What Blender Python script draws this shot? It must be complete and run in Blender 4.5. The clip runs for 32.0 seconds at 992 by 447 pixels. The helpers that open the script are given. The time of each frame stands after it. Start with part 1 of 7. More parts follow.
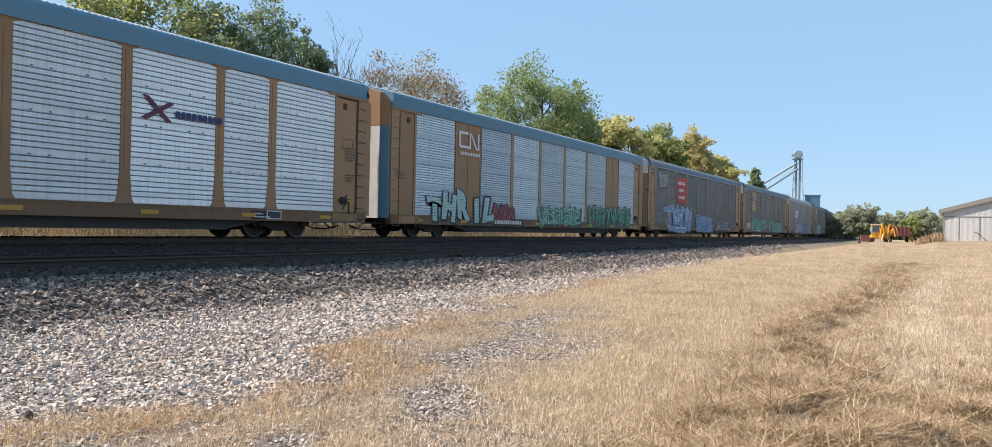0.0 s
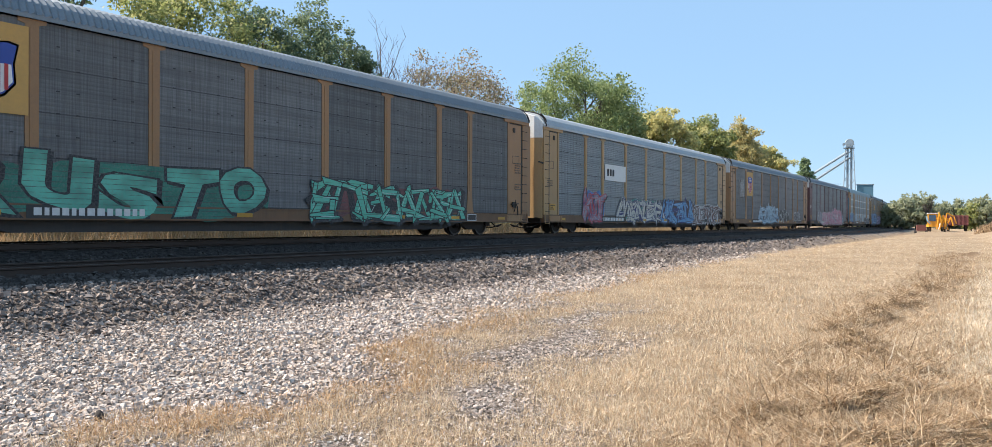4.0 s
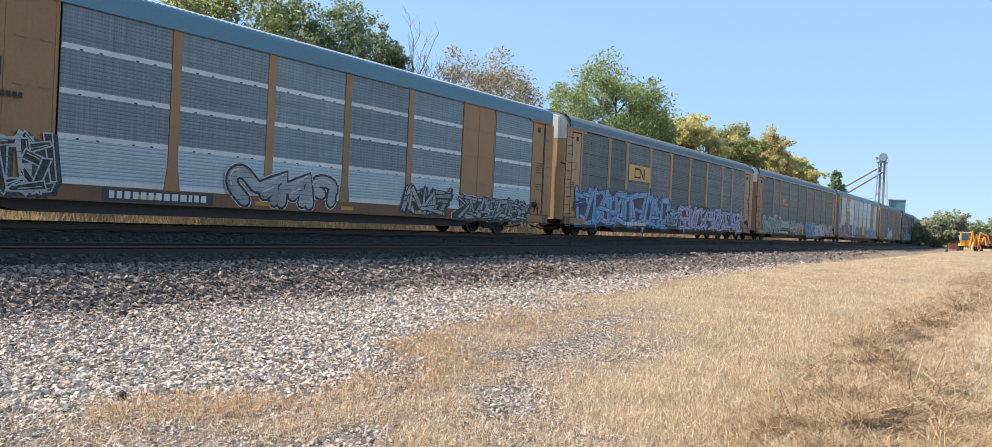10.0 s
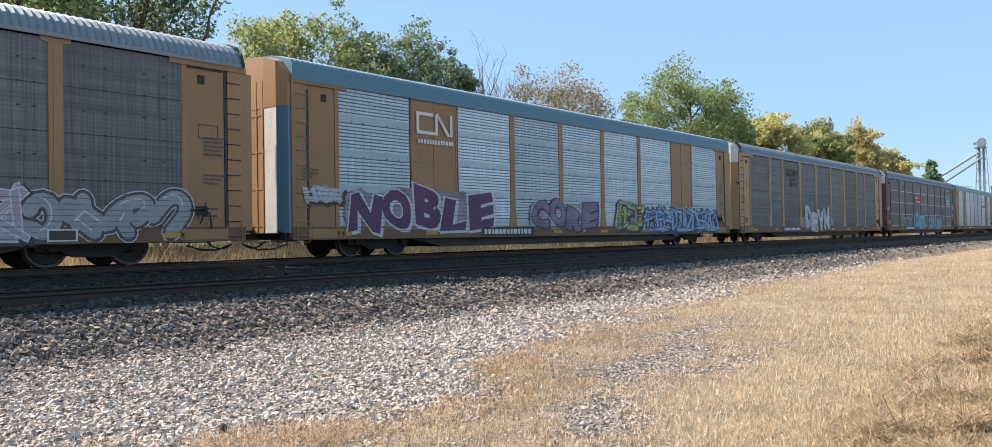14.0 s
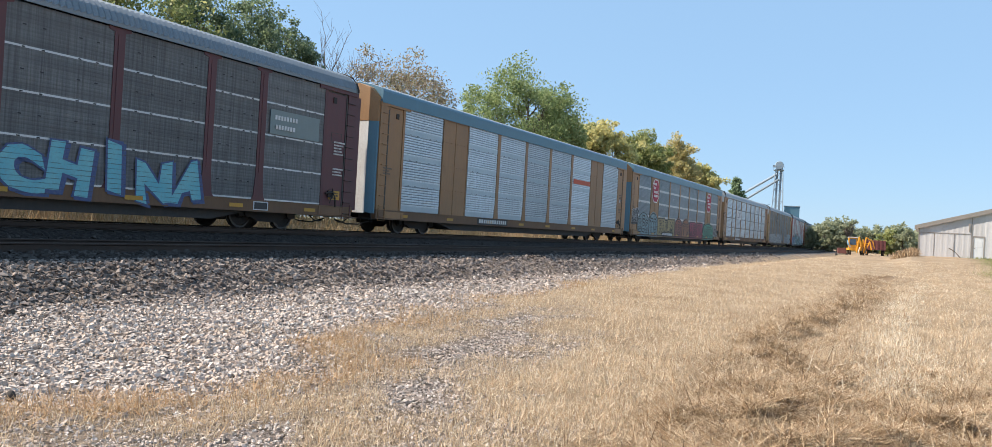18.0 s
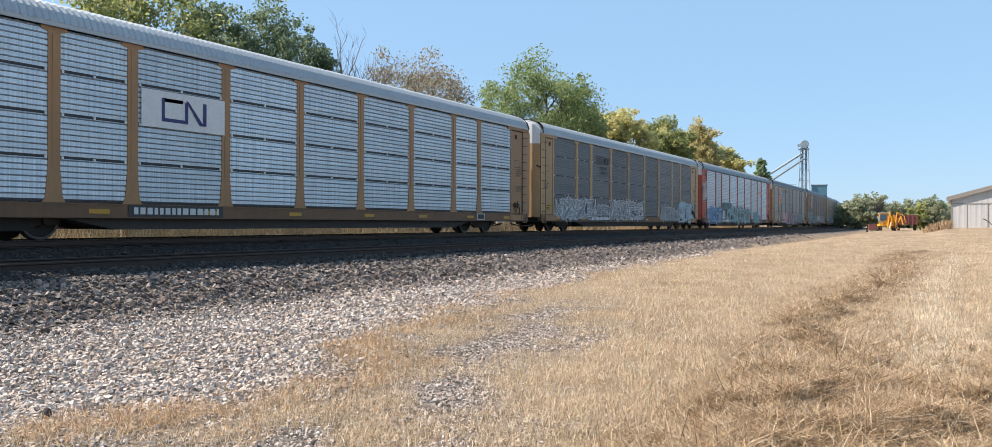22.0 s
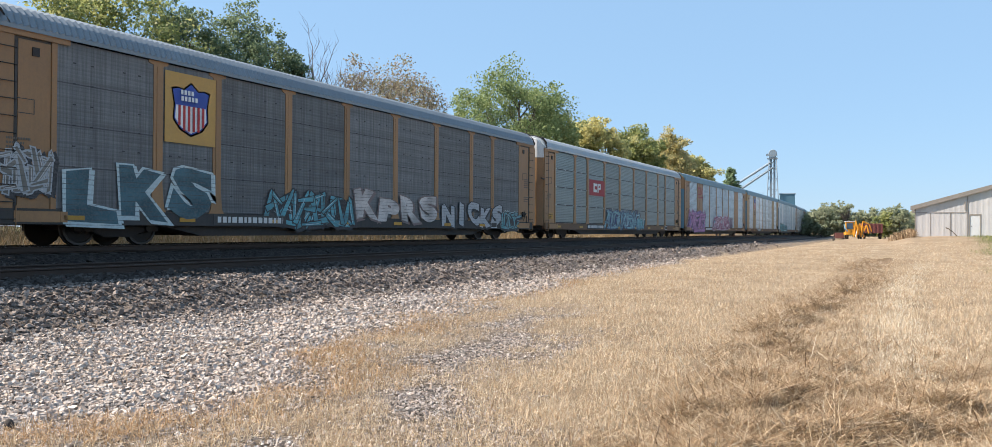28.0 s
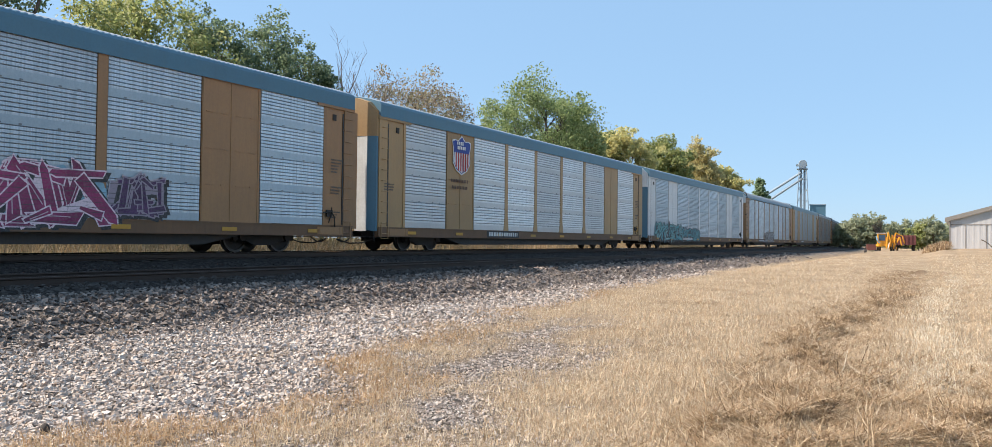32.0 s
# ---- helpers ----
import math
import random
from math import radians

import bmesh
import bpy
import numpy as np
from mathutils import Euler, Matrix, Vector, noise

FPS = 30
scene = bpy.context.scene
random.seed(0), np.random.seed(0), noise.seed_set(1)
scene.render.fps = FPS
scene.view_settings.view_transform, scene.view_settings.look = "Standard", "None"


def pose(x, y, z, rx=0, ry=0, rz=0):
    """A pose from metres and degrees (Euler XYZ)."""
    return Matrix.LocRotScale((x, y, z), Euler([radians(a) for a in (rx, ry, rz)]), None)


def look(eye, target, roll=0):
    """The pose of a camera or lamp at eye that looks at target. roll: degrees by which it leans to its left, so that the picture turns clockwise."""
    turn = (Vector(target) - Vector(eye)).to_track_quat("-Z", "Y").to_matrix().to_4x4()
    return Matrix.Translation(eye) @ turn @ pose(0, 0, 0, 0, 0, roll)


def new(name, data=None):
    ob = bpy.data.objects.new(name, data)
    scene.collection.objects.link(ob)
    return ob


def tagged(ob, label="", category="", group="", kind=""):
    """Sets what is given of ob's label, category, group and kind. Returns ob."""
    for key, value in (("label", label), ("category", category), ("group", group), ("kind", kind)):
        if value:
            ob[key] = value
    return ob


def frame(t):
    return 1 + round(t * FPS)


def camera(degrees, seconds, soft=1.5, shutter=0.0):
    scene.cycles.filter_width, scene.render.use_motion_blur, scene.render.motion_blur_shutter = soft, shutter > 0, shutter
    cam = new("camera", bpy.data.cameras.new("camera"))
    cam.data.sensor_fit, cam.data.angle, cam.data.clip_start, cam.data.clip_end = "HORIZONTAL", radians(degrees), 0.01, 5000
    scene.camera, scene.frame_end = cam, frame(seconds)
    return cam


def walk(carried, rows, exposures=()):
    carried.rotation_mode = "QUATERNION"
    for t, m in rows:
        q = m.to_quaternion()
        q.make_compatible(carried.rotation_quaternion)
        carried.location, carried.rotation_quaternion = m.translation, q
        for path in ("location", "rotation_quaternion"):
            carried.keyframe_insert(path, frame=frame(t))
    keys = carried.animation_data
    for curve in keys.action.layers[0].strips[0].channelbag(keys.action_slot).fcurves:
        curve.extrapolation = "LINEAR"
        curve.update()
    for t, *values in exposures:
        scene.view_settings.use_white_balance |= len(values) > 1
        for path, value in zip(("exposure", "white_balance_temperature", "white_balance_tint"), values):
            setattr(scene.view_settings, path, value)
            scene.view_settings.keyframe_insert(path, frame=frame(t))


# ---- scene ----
# World: y runs along the straight main track, x to the right of it, z up from the grass at the camera's feet.
EYE = 1.5
cam = camera(64.45, 32.0, 0.55)
walk(cam, [
    (0.0, pose(0.018, 0.054, EYE +0.001, 90.27, -1.21, 29.88)),
    (0.5, pose(0.048, 0.052, EYE -0.002, 89.82, -2.51, 32.00)),
    (1.0, pose(0.046, 0.059, EYE +0.011, 90.94, -3.97, 35.99)),
    (1.5, pose(0.041, 0.035, EYE +0.006, 91.31, -3.66, 42.64)),
    (2.0, pose(0.042, 0.024, EYE +0.014, 91.54, -0.75, 41.89)),
    (2.5, pose(0.014, 0.010, EYE +0.015, 90.47, 0.50, 36.53)),
    (3.0, pose(0.024, 0.018, EYE +0.023, 89.66, -1.48, 31.94)),
    (3.5, pose(0.012, 0.006, EYE +0.026, 89.79, -0.07, 33.13)),
    (5.5, pose(-0.005, -0.011, EYE +0.032, 90.43, -1.95, 33.98)),
    (6.0, pose(-0.002, -0.015, EYE +0.030, 90.28, -2.06, 35.52)),
    (6.5, pose(-0.010, -0.020, EYE +0.024, 90.45, -3.55, 35.07)),
    (7.0, pose(-0.023, -0.007, EYE +0.023, 90.69, -3.90, 35.79)),
    (7.5, pose(-0.028, -0.003, EYE +0.025, 89.71, -4.83, 35.72)),
    (8.0, pose(-0.012, -0.001, EYE +0.024, 90.13, -4.18, 34.50)),
    (8.5, pose(-0.018, 0.003, EYE +0.029, 90.24, -3.89, 34.65)),
    (9.0, pose(-0.011, -0.004, EYE +0.033, 90.79, -3.41, 35.71)),
    (9.5, pose(-0.014, -0.004, EYE +0.026, 90.95, -3.05, 34.93)),
    (10.0, pose(-0.003, 0.001, EYE +0.028, 89.84, -2.70, 34.93)),
    (10.5, pose(-0.023, 0.001, EYE +0.022, 89.68, -3.69, 33.61)),
    (11.0, pose(-0.008, 0.001, EYE +0.023, 89.93, -3.81, 33.84)),
    (11.5, pose(-0.009, -0.004, EYE +0.028, 89.94, -3.55, 34.67)),
    (12.0, pose(-0.001, -0.000, EYE +0.019, 89.88, -3.51, 34.77)),
    (12.5, pose(-0.025, 0.002, EYE +0.022, 89.87, -3.29, 34.81)),
    (13.0, pose(-0.008, 0.003, EYE +0.022, 89.79, -2.50, 34.48)),
    (13.5, pose(-0.009, 0.003, EYE +0.035, 89.88, 0.33, 36.81)),
    (14.0, pose(0.022, 0.006, EYE +0.046, 90.98, 0.95, 40.74)),
    (14.4, pose(-0.017, 0.008, EYE +0.027, 91.15, 0.52, 54.70)),
    (14.5, pose(-0.027, 0.009, EYE +0.022, 91.80, 1.31, 59.63)),
    (15.5, pose(-0.014, -0.026, EYE +0.032, 91.60, -1.40, 88.00)),
    (16.5, pose(-0.075, -0.115, EYE +0.026, 91.15, -3.5, 80.25)),
    (16.8, pose(-0.070, -0.118, EYE +0.004, 91.45, -1.48, 66.71)),
    (17.0, pose(-0.067, -0.121, EYE -0.011, 89.84, -3.05, 56.19)),
    (17.5, pose(-0.042, -0.077, EYE +0.010, 90.32, -2.97, 35.68)),
    (18.0, pose(0.001, -0.037, EYE -0.021, 90.31, -3.29, 28.51)),
    (18.5, pose(0.008, -0.004, EYE -0.031, 89.99, -3.57, 28.84)),
    (19.0, pose(0.005, 0.004, EYE -0.035, 89.75, -3.18, 28.91)),
    (19.5, pose(-0.012, -0.000, EYE -0.033, 89.56, -2.59, 29.09)),
    (20.0, pose(-0.015, 0.017, EYE -0.020, 89.50, -0.50, 29.56)),
    (20.5, pose(-0.006, 0.022, EYE -0.027, 89.48, -0.67, 29.15)),
    (21.0, pose(-0.000, 0.023, EYE -0.027, 90.06, -0.39, 29.55)),
    (21.5, pose(0.009, 0.016, EYE -0.025, 90.36, -0.20, 30.54)),
    (22.0, pose(0.016, 0.011, EYE -0.027, 89.94, -0.21, 30.33)),
    (22.5, pose(0.008, 0.011, EYE -0.035, 90.52, -0.32, 29.95)),
    (23.0, pose(-0.006, 0.008, EYE -0.018, 91.58, -0.27, 29.97)),
    (23.5, pose(-0.013, 0.002, EYE -0.019, 91.03, 0.08, 28.61)),
    (24.0, pose(-0.011, 0.003, EYE -0.017, 90.50, 0.25, 29.47)),
    (24.5, pose(0.001, -0.002, EYE -0.019, 90.62, -0.28, 28.56)),
    (26.5, pose(0.010, 0.003, EYE -0.010, 91.00, -0.42, 28.41)),
    (27.0, pose(-0.002, 0.004, EYE -0.014, 90.83, 0.00, 28.37)),
    (27.5, pose(0.004, 0.005, EYE -0.018, 90.73, 0.13, 28.12)),
    (28.0, pose(0.003, 0.009, EYE -0.025, 90.50, -0.35, 28.31)),
    (28.5, pose(-0.003, 0.011, EYE -0.035, 89.61, -0.65, 28.04)),
    (29.0, pose(0.004, 0.006, EYE -0.027, 89.76, -0.80, 28.12)),
    (29.5, pose(0.002, 0.002, EYE -0.030, 89.74, -1.00, 28.88)),
    (30.0, pose(0.013, 0.001, EYE -0.032, 90.30, -1.38, 29.93)),
    (30.5, pose(0.001, -0.001, EYE -0.029, 90.37, -0.94, 30.80)),
    (31.0, pose(-0.009, -0.005, EYE -0.027, 90.25, -0.67, 30.97)),
    (31.5, pose(0.004, -0.005, EYE -0.026, 90.54, -0.42, 30.60)),
    (32.0, pose(0.000, -0.008, EYE -0.024, 91.21, -0.62, 30.23)),
], [(0, 1.03), (1.0, 1.06), (2.0, 1.16), (3.5, 1.14), (5.5, 1.15), (13.5, 1.16), (14.6, 1.18), (15.5, 1.22), (16.6, 1.22), (17.4, 1.12), (18.0, 1.05), (32.0, 1.05)])

# ---- light: clear autumn sky, high sun behind the train and to the left ----
SUN_BEARING, SUN_HEIGHT = 112.0, 42.0
world = bpy.data.worlds.new("clear_sky")
scene.world = world
world.use_nodes = True
wn = world.node_tree.nodes
sky = wn.new("ShaderNodeTexSky")
sky.sky_type, sky.sun_disc = "NISHITA", False
sky.sun_elevation, sky.sun_rotation = radians(SUN_HEIGHT), radians(-SUN_BEARING)
sky.air_density, sky.dust_density, sky.ozone_density = 1.0, 0.15, 3.0
haze = wn.new("ShaderNodeMix")
haze.data_type, haze.inputs[0].default_value, haze.inputs[7].default_value = "RGBA", 0.82, (1.52, 2.48, 3.7, 1)
world.node_tree.links.new(sky.outputs[0], haze.inputs[6])
world.node_tree.links.new(haze.outputs[2], wn["Background"].inputs[0])
wn["Background"].inputs[1].default_value = 0.115
sun_data = bpy.data.lights.new("sun", "SUN")
sun_data.energy, sun_data.angle, sun_data.color = 5.0, radians(0.53), (1.0, 0.9, 0.785)
sun = new("sun", sun_data)
_b, _e = radians(SUN_BEARING), radians(SUN_HEIGHT)
sun.matrix_world = look((-60, -40, 90), (-60 + math.sin(_b) * math.cos(_e), -40 - math.cos(_b) * math.cos(_e), 90 - math.sin(_e)))

# ---- materials ----
MATS = {}


def nodes_of(name):
    m = bpy.data.materials.new(name)
    m.use_nodes = True
    nt = m.node_tree
    MATS[name] = m
    return m, nt, nt.nodes, nt.links, nt.nodes["Principled BSDF"]


def mixc(nt, fac, a, b, mode="MIX"):
    n = nt.nodes.new("ShaderNodeMix")
    n.data_type, n.blend_type = "RGBA", mode
    for sock, v in ((n.inputs[0], fac), (n.inputs[6], a), (n.inputs[7], b)):
        if hasattr(v, "links"):
            nt.links.new(v, sock)
        else:
            sock.default_value = v if isinstance(v, (int, float)) else (*v[:3], 1)
    return n.outputs[2]


def math2(nt, op, a, b=0.0):
    n = nt.nodes.new("ShaderNodeMath")
    n.operation = op
    for sock, v in zip(n.inputs, (a, b)):
        if hasattr(v, "links"):
            nt.links.new(v, sock)
        else:
            sock.default_value = v
    return n.outputs[0]


def ramp(nt, v, lo, hi):
    n = nt.nodes.new("ShaderNodeMapRange")
    n.inputs[1].default_value, n.inputs[2].default_value = lo, hi
    nt.links.new(v, n.inputs[0])
    return n.outputs[0]


def coords(nt, scale=(1, 1, 1), jitter=True):
    tc = nt.nodes.new("ShaderNodeTexCoord")
    mp = nt.nodes.new("ShaderNodeMapping")
    mp.inputs[3].default_value = scale
    out = tc.outputs["Object"]
    if jitter:
        oi = nt.nodes.new("ShaderNodeObjectInfo")
        ad = nt.nodes.new("ShaderNodeVectorMath")
        ad.operation = "ADD"
        mu = math2(nt, "MULTIPLY", oi.outputs["Random"], 53.0)
        nt.links.new(out, ad.inputs[0])
        nt.links.new(mu, ad.inputs[1])
        out = ad.outputs[0]
    nt.links.new(out, mp.inputs[0])
    return mp.outputs[0]


def noise_of(nt, vec, scale, detail=4, rough=0.6):
    n = nt.nodes.new("ShaderNodeTexNoise")
    n.inputs["Scale"].default_value, n.inputs["Detail"].default_value, n.inputs["Roughness"].default_value = scale, detail, rough
    nt.links.new(vec, n.inputs["Vector"])
    return n.outputs["Fac"]


def bump_of(nt, height, strength, dist, bsdf):
    b = nt.nodes.new("ShaderNodeBump")
    b.inputs["Strength"].default_value, b.inputs["Distance"].default_value = strength, dist
    nt.links.new(height, b.inputs["Height"])
    nt.links.new(b.outputs[0], bsdf.inputs["Normal"])


def paint(name, col, worn, rough=0.55, metal=0.0, big=0.9, fine=14.0, streak=(3.0, 3.0, 0.35), amount=0.55, bump=0.15, vary=0.12):
    """Weathered coating: broad stains, vertical streaks, fine speckle, and a small change of tone from piece to piece."""
    m, nt, ns, ln, b = nodes_of(name)
    stains = ramp(nt, noise_of(nt, coords(nt), big, 5), 0.35, 0.75)
    streaks = ramp(nt, noise_of(nt, coords(nt, streak), 3.0, 5, 0.7), 0.42, 0.72)
    c = mixc(nt, math2(nt, "MULTIPLY", stains, amount), col, worn)
    c = mixc(nt, math2(nt, "MULTIPLY", streaks, amount * 0.8), c, worn)
    grain = noise_of(nt, coords(nt), fine, 6, 0.75)
    c = mixc(nt, 0.35, c, mixc(nt, grain, [0.35 * v for v in worn], [min(1.0, 1.5 * v) for v in col]))
    if vary:
        oi = ns.new("ShaderNodeObjectInfo")
        hsv = ns.new("ShaderNodeHueSaturation")
        val = ns.new("ShaderNodeMapRange")
        val.inputs[3].default_value, val.inputs[4].default_value = 1 - vary, 1 + vary
        ln.new(oi.outputs["Random"], val.inputs[0])
        ln.new(val.outputs[0], hsv.inputs["Value"])
        ln.new(c, hsv.inputs["Color"])
        c = hsv.outputs[0]
    ln.new(c, b.inputs["Base Color"])
    b.inputs["Metallic"].default_value = metal
    ln.new(ramp2(nt, grain, rough - 0.1, rough + 0.15), b.inputs["Roughness"])
    if bump:
        bump_of(nt, grain, bump, 0.01, b)
    return m


def ramp2(nt, v, lo, hi):
    n = nt.nodes.new("ShaderNodeMapRange")
    n.inputs[1].default_value, n.inputs[2].default_value = 0.3, 0.7
    n.inputs[3].default_value, n.inputs[4].default_value = lo, hi
    nt.links.new(v, n.inputs[0])
    return n.outputs[0]


def screen_metal(name, light, dark, rough, metal, grime, open_holes=0.6, fold=0.45):
    """Perforated, ribbed side screens: rows of small holes, dirt that runs down, dull bands across."""
    m, nt, ns, ln, b = nodes_of(name)
    obj = coords(nt)
    bands = ramp(nt, noise_of(nt, coords(nt, (1, 0.12, 2.2)), 2.2, 4, 0.6), 0.4, 0.68)
    runs = ramp(nt, noise_of(nt, coords(nt, (1, 7.0, 0.16)), 2.6, 5, 0.7), 0.4, 0.66)
    c = mixc(nt, math2(nt, "MULTIPLY", bands, 0.6), light, dark)
    c = mixc(nt, math2(nt, "MULTIPLY", runs, grime), c, dark)
    plain = ns.new("ShaderNodeTexCoord")
    sep = ns.new("ShaderNodeSeparateXYZ")
    ln.new(plain.outputs["Object"], sep.inputs[0])
    holes = math2(nt, "MULTIPLY", math2(nt, "GREATER_THAN", math2(nt, "SINE", math2(nt, "MULTIPLY", sep.outputs[1], 105.0)), 0.35),
                  math2(nt, "GREATER_THAN", math2(nt, "SINE", math2(nt, "MULTIPLY", sep.outputs[2], 70.0)), 0.2))
    broken = ramp(nt, noise_of(nt, obj, 2.1, 3), 0.35, 0.6)
    folds = math2(nt, "GREATER_THAN", math2(nt, "ABSOLUTE", math2(nt, "SINE", math2(nt, "MULTIPLY", sep.outputs[1], 10.4))), 0.986)
    worn_folds = math2(nt, "MULTIPLY", folds, ramp(nt, noise_of(nt, coords(nt, (1, 1, 0.6)), 3.0, 3), 0.36, 0.6))
    c = mixc(nt, math2(nt, "MULTIPLY", worn_folds, fold), c, [0.4 * v for v in dark])
    c = mixc(nt, math2(nt, "MULTIPLY", math2(nt, "MULTIPLY", holes, broken), open_holes), c, [0.25 * v for v in dark])
    grain = noise_of(nt, obj, 24.0, 5, 0.75)
    c = mixc(nt, 0.3, c, mixc(nt, grain, [0.4 * v for v in dark], [min(1.0, 1.35 * v) for v in light]))
    oi = ns.new("ShaderNodeObjectInfo")
    hsv = ns.new("ShaderNodeHueSaturation")
    val = ns.new("ShaderNodeMapRange")
    val.inputs[3].default_value, val.inputs[4].default_value = 0.8, 1.16
    ln.new(oi.outputs["Random"], val.inputs[0])
    ln.new(val.outputs[0], hsv.inputs["Value"])
    ln.new(c, hsv.inputs["Color"])
    ln.new(hsv.outputs[0], b.inputs["Base Color"])
    b.inputs["Metallic"].default_value = metal
    ln.new(ramp2(nt, grain, rough - 0.1, rough + 0.15), b.inputs["Roughness"])
    bump_of(nt, grain, 0.2, 0.01, b)
    return m


def island(name, cols, rough=0.85, translucent=0.0, grain=30.0, bump=0.0):
    """For many small joined pieces: each takes its own tone between the given colours."""
    m, nt, ns, ln, b = nodes_of(name)
    g = ns.new("ShaderNodeNewGeometry")
    cr = ns.new("ShaderNodeValToRGB")
    while len(cr.color_ramp.elements) < len(cols):
        cr.color_ramp.elements.new(0.5)
    for i, (e, c) in enumerate(zip(cr.color_ramp.elements, cols)):
        e.position, e.color = i / (len(cols) - 1), (*c, 1)
    ln.new(g.outputs["Random Per Island"], cr.inputs[0])
    gr = noise_of(nt, coords(nt, jitter=False), grain, 4)
    c = mixc(nt, math2(nt, "MULTIPLY", gr, 0.5), cr.outputs[0], mixc(nt, 1.0, cr.outputs[0], (0.55, 0.55, 0.55), "MULTIPLY"))
    ln.new(c, b.inputs["Base Color"])
    b.inputs["Roughness"].default_value = rough
    b.inputs["Specular IOR Level"].default_value = 0.25
    if bump:
        bump_of(nt, gr, bump, 0.01, b)
    if translucent:
        tr = ns.new("ShaderNodeBsdfTranslucent")
        ln.new(c, tr.inputs[0])
        mx = ns.new("ShaderNodeMixShader")
        mx.inputs[0].default_value = translucent
        ln.new(b.outputs[0], mx.inputs[1])
        ln.new(tr.outputs[0], mx.inputs[2])
        ln.new(mx.outputs[0], ns["Material Output"].inputs[0])
    return m


def ground_mat():
    m, nt, ns, ln, b = nodes_of("ground_mat")
    obj = coords(nt, jitter=False)
    at = ns.new("ShaderNodeAttribute")
    at.attribute_name = "cover"
    so = ns.new("ShaderNodeAttribute")
    so.attribute_name = "track_bed"
    rt = ns.new("ShaderNodeAttribute")
    rt.attribute_name = "trodden"
    gn = ns.new("ShaderNodeAttribute")
    gn.attribute_name = "green"
    vo = ns.new("ShaderNodeTexVoronoi")
    vo.inputs["Scale"].default_value = 17.0
    ln.new(obj, vo.inputs["Vector"])
    sep = ns.new("ShaderNodeSeparateColor")
    ln.new(vo.outputs["Color"], sep.inputs[0])
    # Gravel base goes dark to paint in the shade of gaps between stones.
    g1 = mixc(nt, sep.outputs[0], (0.05, 0.042, 0.037), (0.34, 0.285, 0.25))
    g1 = mixc(nt, math2(nt, "MULTIPLY", ramp(nt, noise_of(nt, obj, 0.6, 5), 0.45, 0.7), 0.4), g1, (0.26, 0.19, 0.13))
    # Darker ground colour from the shoulder crest across both tracks.
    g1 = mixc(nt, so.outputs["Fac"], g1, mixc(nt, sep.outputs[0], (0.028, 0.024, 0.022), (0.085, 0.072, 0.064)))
    st = ramp(nt, noise_of(nt, coords(nt, (7, 2, 7), False), 9.0, 6, 0.75), 0.3, 0.7)
    big = ramp(nt, noise_of(nt, obj, 0.45, 5), 0.35, 0.68)
    g2 = mixc(nt, st, (0.135, 0.09, 0.055), (0.48, 0.36, 0.235))
    g2 = mixc(nt, math2(nt, "MULTIPLY", big, 0.6), g2, (0.54, 0.42, 0.29))
    g2 = mixc(nt, math2(nt, "MULTIPLY", gn.outputs["Fac"], 0.85), g2, mixc(nt, st, (0.05, 0.08, 0.02), (0.19, 0.21, 0.07)))
    g2 = mixc(nt, math2(nt, "MULTIPLY", rt.outputs["Fac"], 0.95), g2, mixc(nt, st, (0.075, 0.046, 0.027), (0.32, 0.21, 0.12)))
    patch = ramp(nt, noise_of(nt, coords(nt, (1, 0.6, 1), False), 1.3, 4, 0.65), 0.45, 0.62)
    g2 = mixc(nt, math2(nt, "MULTIPLY", patch, 0.45), g2, (0.3, 0.2, 0.115))
    c = mixc(nt, at.outputs["Fac"], g1, g2)
    ln.new(c, b.inputs["Base Color"])
    b.inputs["Roughness"].default_value = 0.95
    b.inputs["Specular IOR Level"].default_value = 0.15
    h = math2(nt, "ADD", math2(nt, "MULTIPLY", vo.outputs["Distance"], -1.0), math2(nt, "MULTIPLY", st, 0.6))
    bump_of(nt, h, 1.0, 0.05, b)
    return m


GROUND = ground_mat()
STONE = island("stone_mat", [(0.16, 0.13, 0.11), (0.50, 0.425, 0.365), (0.61, 0.53, 0.47), (0.34, 0.27, 0.22), (0.55, 0.43, 0.345), (0.70, 0.625, 0.56)], 0.9, grain=60, bump=0.3)
SHOULDER_STONE = island("shoulder_stone_mat", [(0.07, 0.053, 0.045), (0.24, 0.19, 0.16), (0.38, 0.315, 0.27), (0.11, 0.083, 0.069)], 0.9, grain=60, bump=0.3)
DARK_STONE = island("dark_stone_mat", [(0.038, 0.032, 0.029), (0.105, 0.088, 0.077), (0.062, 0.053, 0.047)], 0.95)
STRAW = island("straw_mat", [(0.37, 0.24, 0.13), (0.72, 0.55, 0.37), (0.82, 0.68, 0.5), (0.51, 0.355, 0.21), (0.89, 0.79, 0.63)], 0.75, 0.25)
THATCH = island("thatch_mat", [(0.44, 0.27, 0.14), (0.6, 0.4, 0.215), (0.3, 0.175, 0.09), (0.68, 0.5, 0.3)], 0.8, 0.2)
PALE_STRAW = island("pale_straw_mat", [(0.8, 0.68, 0.5), (0.88, 0.8, 0.66), (0.66, 0.52, 0.36)], 0.75, 0.25)
STRAW_DARK = island("matted_straw_mat", [(0.1, 0.06, 0.034), (0.5, 0.35, 0.205), (0.2, 0.122, 0.067), (0.31, 0.2, 0.11), (0.74, 0.58, 0.39)], 0.8, 0.15)
GREEN_BLADE = island("green_blade", [(0.16, 0.2, 0.06), (0.3, 0.33, 0.12), (0.24, 0.25, 0.1), (0.42, 0.36, 0.18)], 0.7, 0.4)
